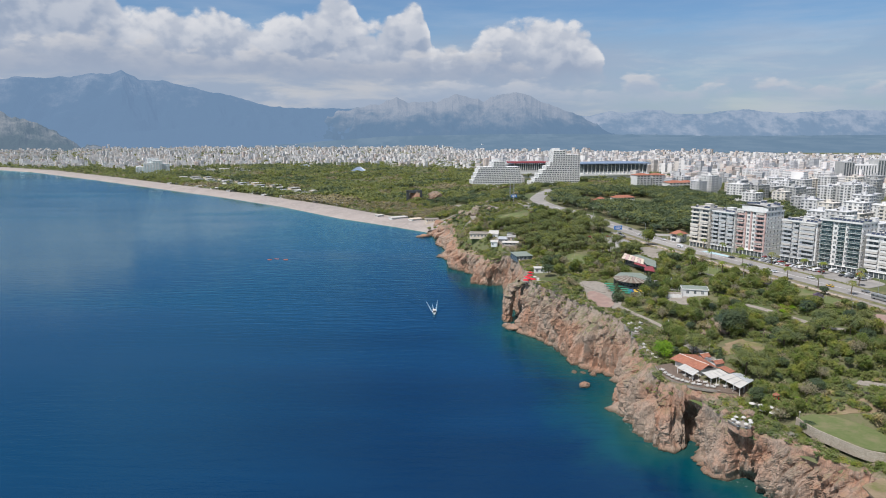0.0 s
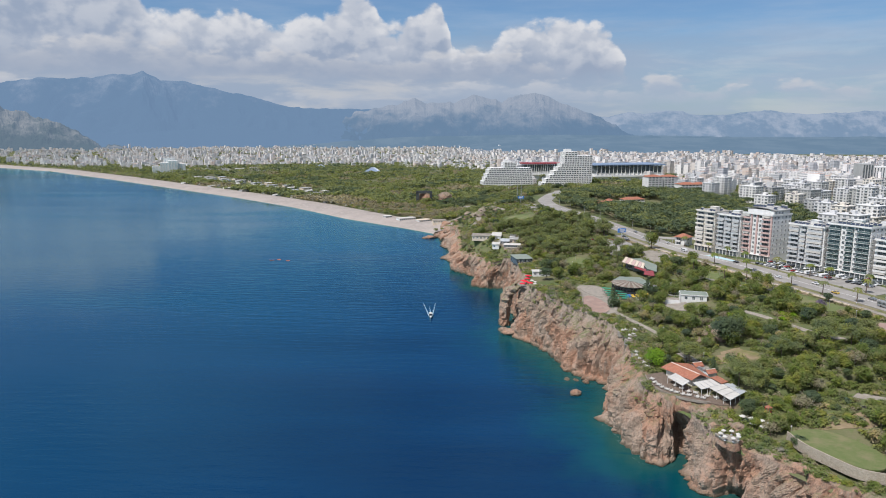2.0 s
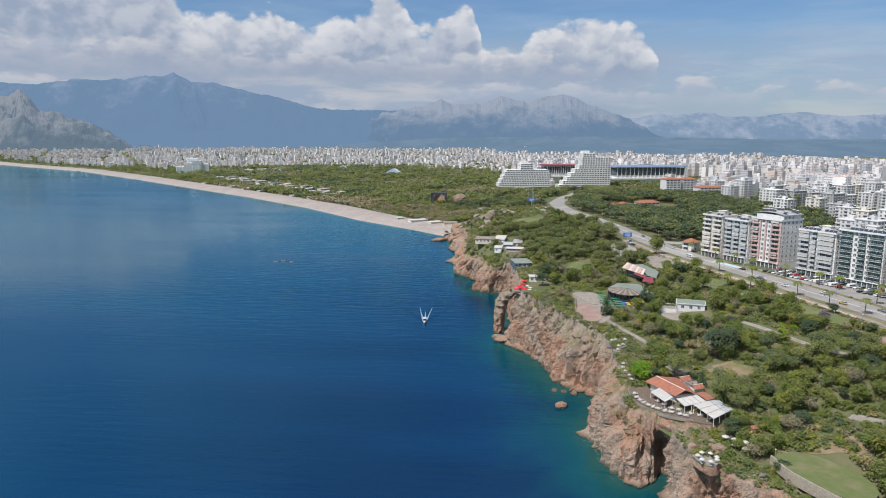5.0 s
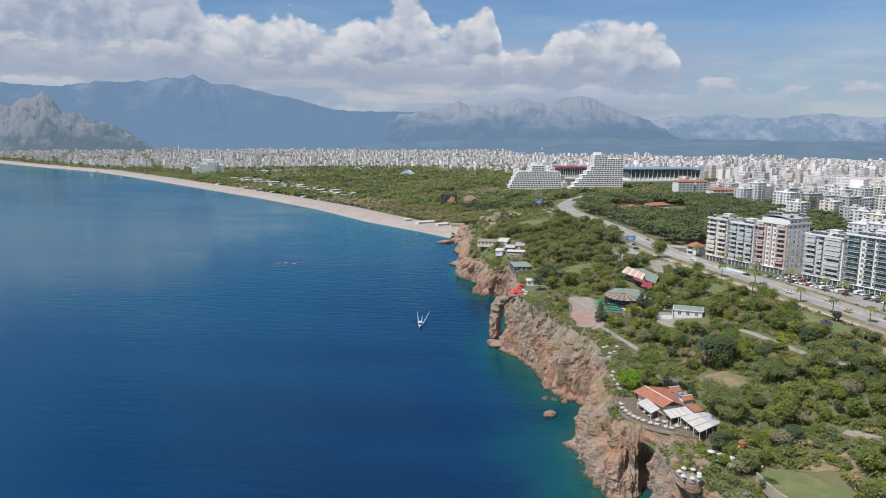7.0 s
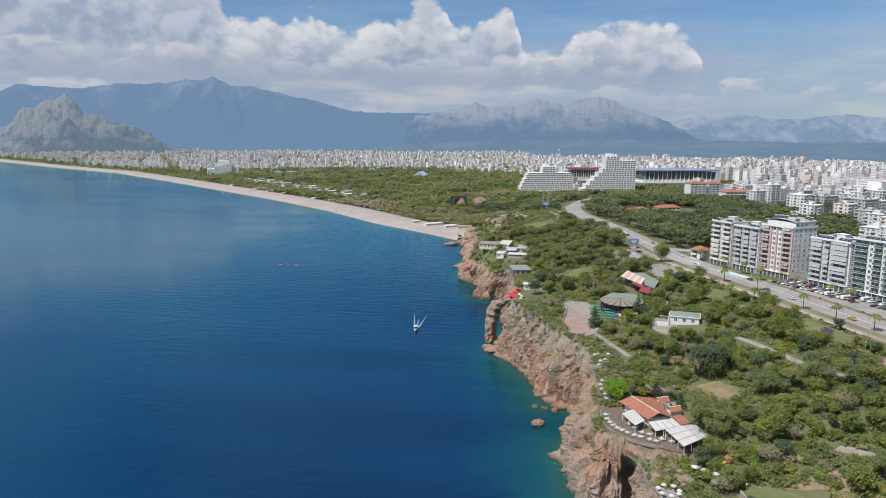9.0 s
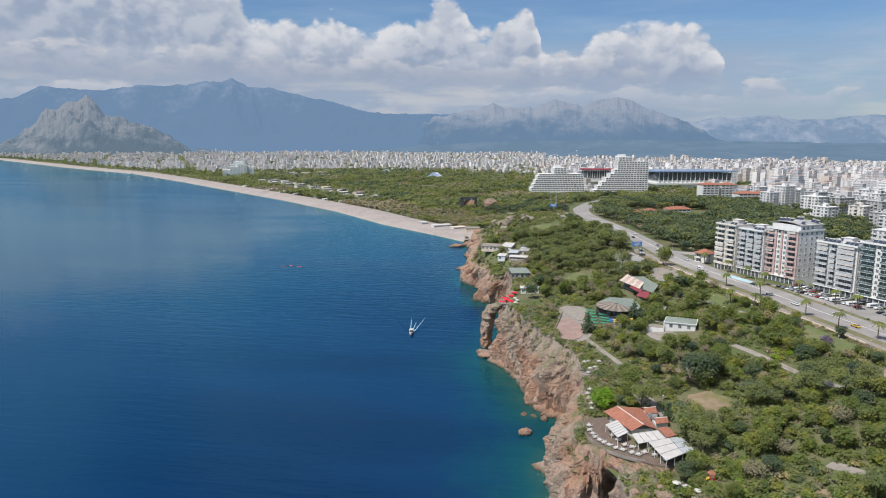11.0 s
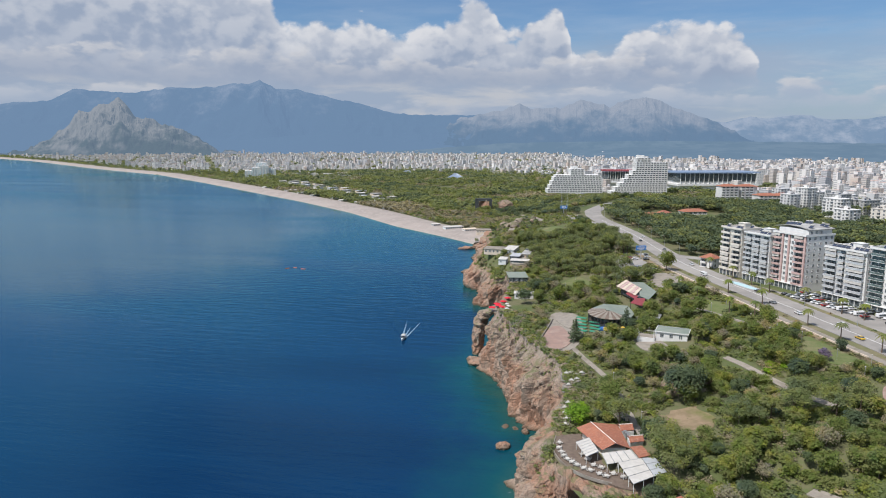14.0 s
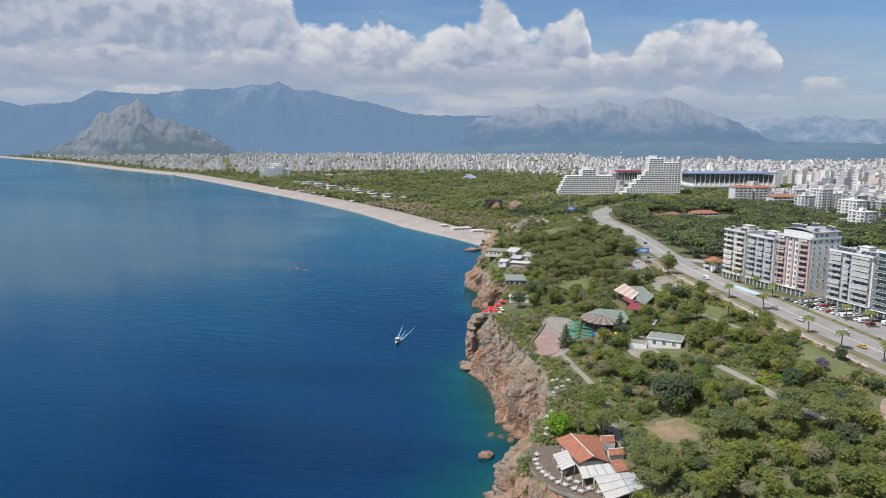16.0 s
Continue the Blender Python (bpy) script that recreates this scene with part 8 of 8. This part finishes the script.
def planting():
    r = random.Random(77)
    counts = {}
    woods = {"leaf_mid": [[], [], 0], "leaf_pine": [[], [], 0], "leaf_dark": [[], [], 0], "leaf_dry": [[], [], 0]}

    def one(key, x, y, scale):
        n = counts.get(key, 0)
        if n < 280:
            counts[key] = n + 1
            plant(key, x, y, scale)
        else:
            leaf = {"broad": "leaf_mid", "pine": "leaf_pine", "dark": "leaf_dark", "bush": "leaf_mid", "dry": "leaf_dry", "cypress": "leaf_dark"}[key]
            h, w = {"bush": (2.4, 4.0), "pine": (10, 8)}.get(key, (7, 7))
            t = woods[leaf]
            t[2] = low_tree(t[0], t[1], t[2], x, y, h * scale, w * scale, 300 if key != "bush" else 140, r.randrange(10 ** 6), "pine" if key == "pine" else "bush" if key == "bush" else "broad", 0.075)

    # the cliff-top park, from the near end
    spots = []
    y = 160.0
    while y < 720:
        step_y = 5.0
        x = float(edge_x(y)) + 4 + r.uniform(0, 3)
        far = float(np.interp(y, ROAD_PTS[:, 1], ROAD_PTS[:, 0])) - 17
        while x < far:
            px, py = x + r.uniform(-1.6, 1.6), y + r.uniform(-1.8, 1.8)
            spots.append((px, py))
            x += 5.4
        y += step_y
    for x, y in spots:
        if not is_clear(x, y, 1.0):
            continue
        d = x - float(edge_x(y))
        grove = float(vnoise(x / 22, y / 22, 3.3))
        pines = float(vnoise(x / 30 + 5, y / 30, 6.1))
        near_pines = 470 < y < 640 and d > 22
        if y > 540 and d < 34 and r.random() < 0.7:
            one(r.choice(("bush", "bush", "bush", "dry")), x, y, r.uniform(0.6, 1.1))
            continue
        if d < 13:
            if r.random() < 0.75:
                one("bush", x, y, r.uniform(0.5, 0.95))
            continue
        roll = r.random()
        if near_pines and r.random() < 0.22:
            continue
        if near_pines and roll < 0.50:
            one("pine", x, y, r.uniform(0.65, 1.1))
        elif near_pines and roll < 0.64:
            one("dry", x, y, r.uniform(0.7, 1.1))
        elif pines > 0.66 and roll < 0.55 and y < 300:
            one("pine", x, y, r.uniform(0.75, 1.05))
        elif grove < 0.30 and roll < 0.5:
            one("bush", x, y, r.uniform(0.6, 1.1))
        elif roll < 0.36:
            one("broad", x, y, r.uniform(0.6, 1.1))
        elif roll < 0.44:
            one("dark", x, y, r.uniform(0.55, 1.0))
        elif roll < 0.54:
            one("dry", x, y, r.uniform(0.65, 1.1))
        else:
            one("bush", x, y, r.uniform(0.8, 1.4))
    # shrubs that hang over the rim
    for i in range(230):
        y = r.uniform(318, 560)
        x = float(edge_x(y)) + r.uniform(0.3, 8.0)
        if is_clear(x, y):
            one("bush", x, y, r.uniform(0.55, 1.0))
    for i in range(60):
        y = r.uniform(236, 300)
        x = float(edge_x(y)) + r.uniform(0.5, 7.0)
        if is_clear(x, y, 1.0):
            one("bush", x, y, r.uniform(0.4, 0.75))
    for i in range(46):                                   # bushes under the wall of the grass terrace
        u = i / 45
        x = float(np.interp(u, [0, 0.35, 0.6, 1], [124.5, 125.5, 129, 137])) + r.uniform(-3.5, 1.0)
        y = float(np.interp(u, [0, 0.35, 0.6, 1], [232, 221, 213, 201])) + r.uniform(-2.5, 0.5)
        plant("bush", x, y, r.uniform(0.35, 0.75))
    # undergrowth that closes the ground between the trees of the park
    scrub = {"leaf_mid": [[], [], 0], "leaf_dry": [[], [], 0], "leaf_pine": [[], [], 0]}
    for i in range(11500):
        y = 160 + 660 * r.random() ** 1.25
        x = float(edge_x(y)) + 2.5 + 150 * r.random() ** 1.1
        if x > float(np.interp(y, ROAD_PTS[:, 1], ROAD_PTS[:, 0])) - 19 or not is_clear(x, y, -0.3):
            continue
        if float(vnoise(x / 12, y / 12, 8.8)) < 0.12:
            continue
        t = scrub[r.choices(("leaf_mid", "leaf_pine", "leaf_dry"), (0.5, 0.34, 0.16))[0]]
        k = r.uniform(0.6, 1.35)
        t[2] = low_tree(t[0], t[1], t[2], x, y, 2.3 * k, 4.4 * k, 110 if y < 430 else 60, r.randrange(10 ** 6), "bush", 0.065 if y < 430 else 0.09)
    for i in range(1300):                                 # low scrub along the cliff's head
        y = r.uniform(190, 560)
        x = float(edge_x(y)) + r.uniform(-0.5, 9.0)
        if not is_clear(x, y, -1.0) or float(vnoise(x / 6, y / 6, 5.5)) < 0.34:
            continue
        k = r.uniform(0.3, 0.8)
        t = scrub[r.choices(("leaf_mid", "leaf_pine", "leaf_dry"), (0.45, 0.35, 0.2))[0]]
        v, f = leaf_cloud(crown_clumps("bush", 2.4 * k, 4.2 * k, i), 44, 0.34 * k + 0.1, i)
        t[0].append(v + (x, y, ground_at(x, y) + 0.5))
        t[1].append(f + t[2])
        t[2] += len(v)
    heights = np.linspace(0, 1, 60)
    foot_y = [p[1] for p in FOOT]
    for i in range(620):                                  # tufts on the leaning head of the cliff
        y = r.uniform(236, 560)
        rim_x, foot_x = float(edge_x(y)), float(np.interp(y, foot_y, [p[0] for p in FOOT]))
        u = r.uniform(0.66, 1.0)
        share = float(np.interp(u, climb(heights), heights))
        x, z = foot_x + (rim_x - foot_x) * u, -3 + (float(np.interp(y, RIM_Y, RIM_Z)) + 3) * share
        if rim_x - foot_x < 6 or float(vnoise(x / 5, y / 5, 2.5)) < 0.45:
            continue
        k = r.uniform(0.22, 0.5)
        t = scrub[r.choices(("leaf_mid", "leaf_pine", "leaf_dry"), (0.4, 0.3, 0.3))[0]]
        v, f = leaf_cloud(crown_clumps("bush", 2.4 * k, 4.2 * k, i), 40, 0.30 * k + 0.1, i)
        t[0].append(v + (x, y, z - 0.2))
        t[1].append(f + t[2])
        t[2] += len(v)
    for off, chance in ((11.2, 0.22), (-11.0, 0.25), (-18.5, 0.6), (-21.5, 0.7)):    # hedges along the boulevard
        for x, y in beside(ROAD[1:10], off):
            if r.random() < chance:
                k = r.uniform(0.35, 0.75)
                t = scrub[r.choice(("leaf_mid", "leaf_pine", "leaf_dry"))]
                t[2] = low_tree(t[0], t[1], t[2], x, y, 2.6 * k, 4.4 * k, 40, r.randrange(10 ** 6), "bush")
    for leaf, (v, f, n) in scrub.items():
        ob = link_mesh("undergrowth", np.concatenate(v), np.concatenate(f), M[leaf])
        tagged(ob, {"leaf_mid": "low olive-green scrub", "leaf_pine": "low grey-green scrub", "leaf_dry": "low brown scrub"}[leaf] + " under the park trees", "scrub", kind="stuff")
    # woods across the boulevard, the bay's hillside and the parks behind the beach
    def wood(x, y, leaf, kind, h, w):
        t = woods[leaf]
        dist = math.hypot(x, y)
        far = dist > 1150
        t[2] = low_tree(t[0], t[1], t[2], x, y, h, w * (1.35 if far else 1.0), (24 if dist > 1900 else 46) if far else 210, r.randrange(10 ** 6), kind, 0.11 if far else 0.068)

    y = 490.0
    while y < 905:
        x = float(np.interp(y, ROAD_PTS[:, 1], ROAD_PTS[:, 0])) + 14
        while x < 420:
            px, py = x + r.uniform(-4.5, 4.5), y + r.uniform(-4.5, 4.5)
            x += 7.0
            if road_gap(px, py) < 13 or 155 < px < 246 and 738 < py < 834 or 184 < px < 230 and py < 530 and px < 250 - (py - 440) * 0.6:
                continue
            if py < 560 and px < 215 or abs(py - (548 + max(0, px - 190) * 0.5)) < 9:
                continue
            if not in_wood(px, py) and r.random() > 0.10:
                continue
            if r.random() < 0.8:
                big = 0.7 + 0.7 * float(vnoise(px / 18, py / 18, 13.0)) + r.uniform(-0.12, 0.12)
                wood(px, py, "leaf_pine" if r.random() < 0.32 else "leaf_dark", "pine", 9.5 * big, 10.0 * big)
            elif r.random() < 0.7:
                wood(px, py, r.choice(("leaf_mid", "leaf_dry")), "broad", r.uniform(5, 9), r.uniform(5, 9))
        y += 6.2
    # the hillside, the parks behind the beach and the belts of trees in the city
    y = 700.0
    while y < 2500:
        gap = 6.5 + (y - 700) * 0.004
        x = float(edge_x(y)) + (70 if y > 850 else 8)
        while x < 900:
            px, py = x + r.uniform(-3, 3), y + r.uniform(-3, 3)
            x += gap
            az, dist = math.atan2(px, py), math.hypot(px, py)
            right = px > float(np.interp(py, ROAD_PTS[:, 1], ROAD_PTS[:, 0]))
            if right and py < 905 or road_gap(px, py) < 15 or 58 < px < 98 and 690 < py < 800:
                continue
            if 140 < px < 262 and 1095 < py < 1160 or 45 < px < 145 and 1120 < py < 1185 or 262 < px < 350 and 920 < py < 985 or 258 < px < 430 and 1280 < py < 1420:
                continue
            if az <= 0.05 and (dist > 2330 or r.random() < 0.25 * (dist > 1500)):
                continue
            if az > 0.05 and not in_wood(px, py) and (dist < 1000 and r.random() > 0.10 or dist >= 1000 and r.random() > 0.06):
                continue
            if np.hypot(PATHS[:, 0] - px, PATHS[:, 1] - py).min() < 8:
                continue
            if np.hypot(HUT_LINE[:, 0] - px, HUT_LINE[:, 1] - py).min() < 34 and r.random() < 0.9:
                continue
            if float(vnoise(px / 70, py / 70, 9.0)) < 0.30 and r.random() < 0.75:
                continue
            sorts = (("leaf_dry", "broad", 5, 7), ("leaf_mid", "broad", 5, 7), ("leaf_mid", "broad", 6.5, 8), ("leaf_pine", "pine", 8, 8), ("leaf_dark", "broad", 7, 8))
            pick = float(vnoise(px / 55, py / 55, 21.0)) * 7.5 - 0.7 + r.uniform(-1.2, 1.2) - 1.8 * (y > 900 and px - float(edge_x(py)) < 190)
            leaf, kind, h, w = sorts[int(min(4, max(0, pick)))]
            k = r.uniform(0.75, 1.2) * (0.8 + 0.8 * float(vnoise(px / 40, py / 40, 17.0)))
            h, w = h * k, w * k
            if py < 860:
                h, w = h * 0.6, w * 0.7
            wood(px, py, leaf, kind, h, w)
        y += gap
    # trees behind the far end of the beach and between the blocks of the city
    y = 1900.0
    while y < 3500:
        x = float(edge_x(y)) + 75
        while x < float(edge_x(y)) + 420:
            if r.random() < 0.62:
                wood(x + r.uniform(-8, 8), y + r.uniform(-8, 8), r.choice(("leaf_mid", "leaf_dark", "leaf_pine")), "broad", r.uniform(6, 10), r.uniform(10, 15))
            x += 19
        y += 15
    for i in range(2600):
        dist, az = r.uniform(1900, 4200), r.uniform(-0.85, 0.7)
        x, y = dist * math.sin(az), dist * math.cos(az)
        if x > float(edge_x(y)) + 250 and not (az > 0.03 and dist > 2600):
            wood(x, y, r.choice(("leaf_mid", "leaf_dark")), "broad", r.uniform(6, 9), r.uniform(12, 20))
    for leaf, (v, f, n) in woods.items():
        ob = link_mesh("woods", np.concatenate(v), np.concatenate(f), M[leaf])
        words = {"leaf_mid": "olive-green broadleaf trees massed in parks", "leaf_pine": "dense dark green pine wood", "leaf_dark": "dark evergreen trees among the woods", "leaf_dry": "half-bare brownish trees among the woods"}[leaf]
        tagged(ob, words, "trees", kind="stuff")
    return counts, {k: v[2] // 3 for k, v in woods.items()}


print(planting())
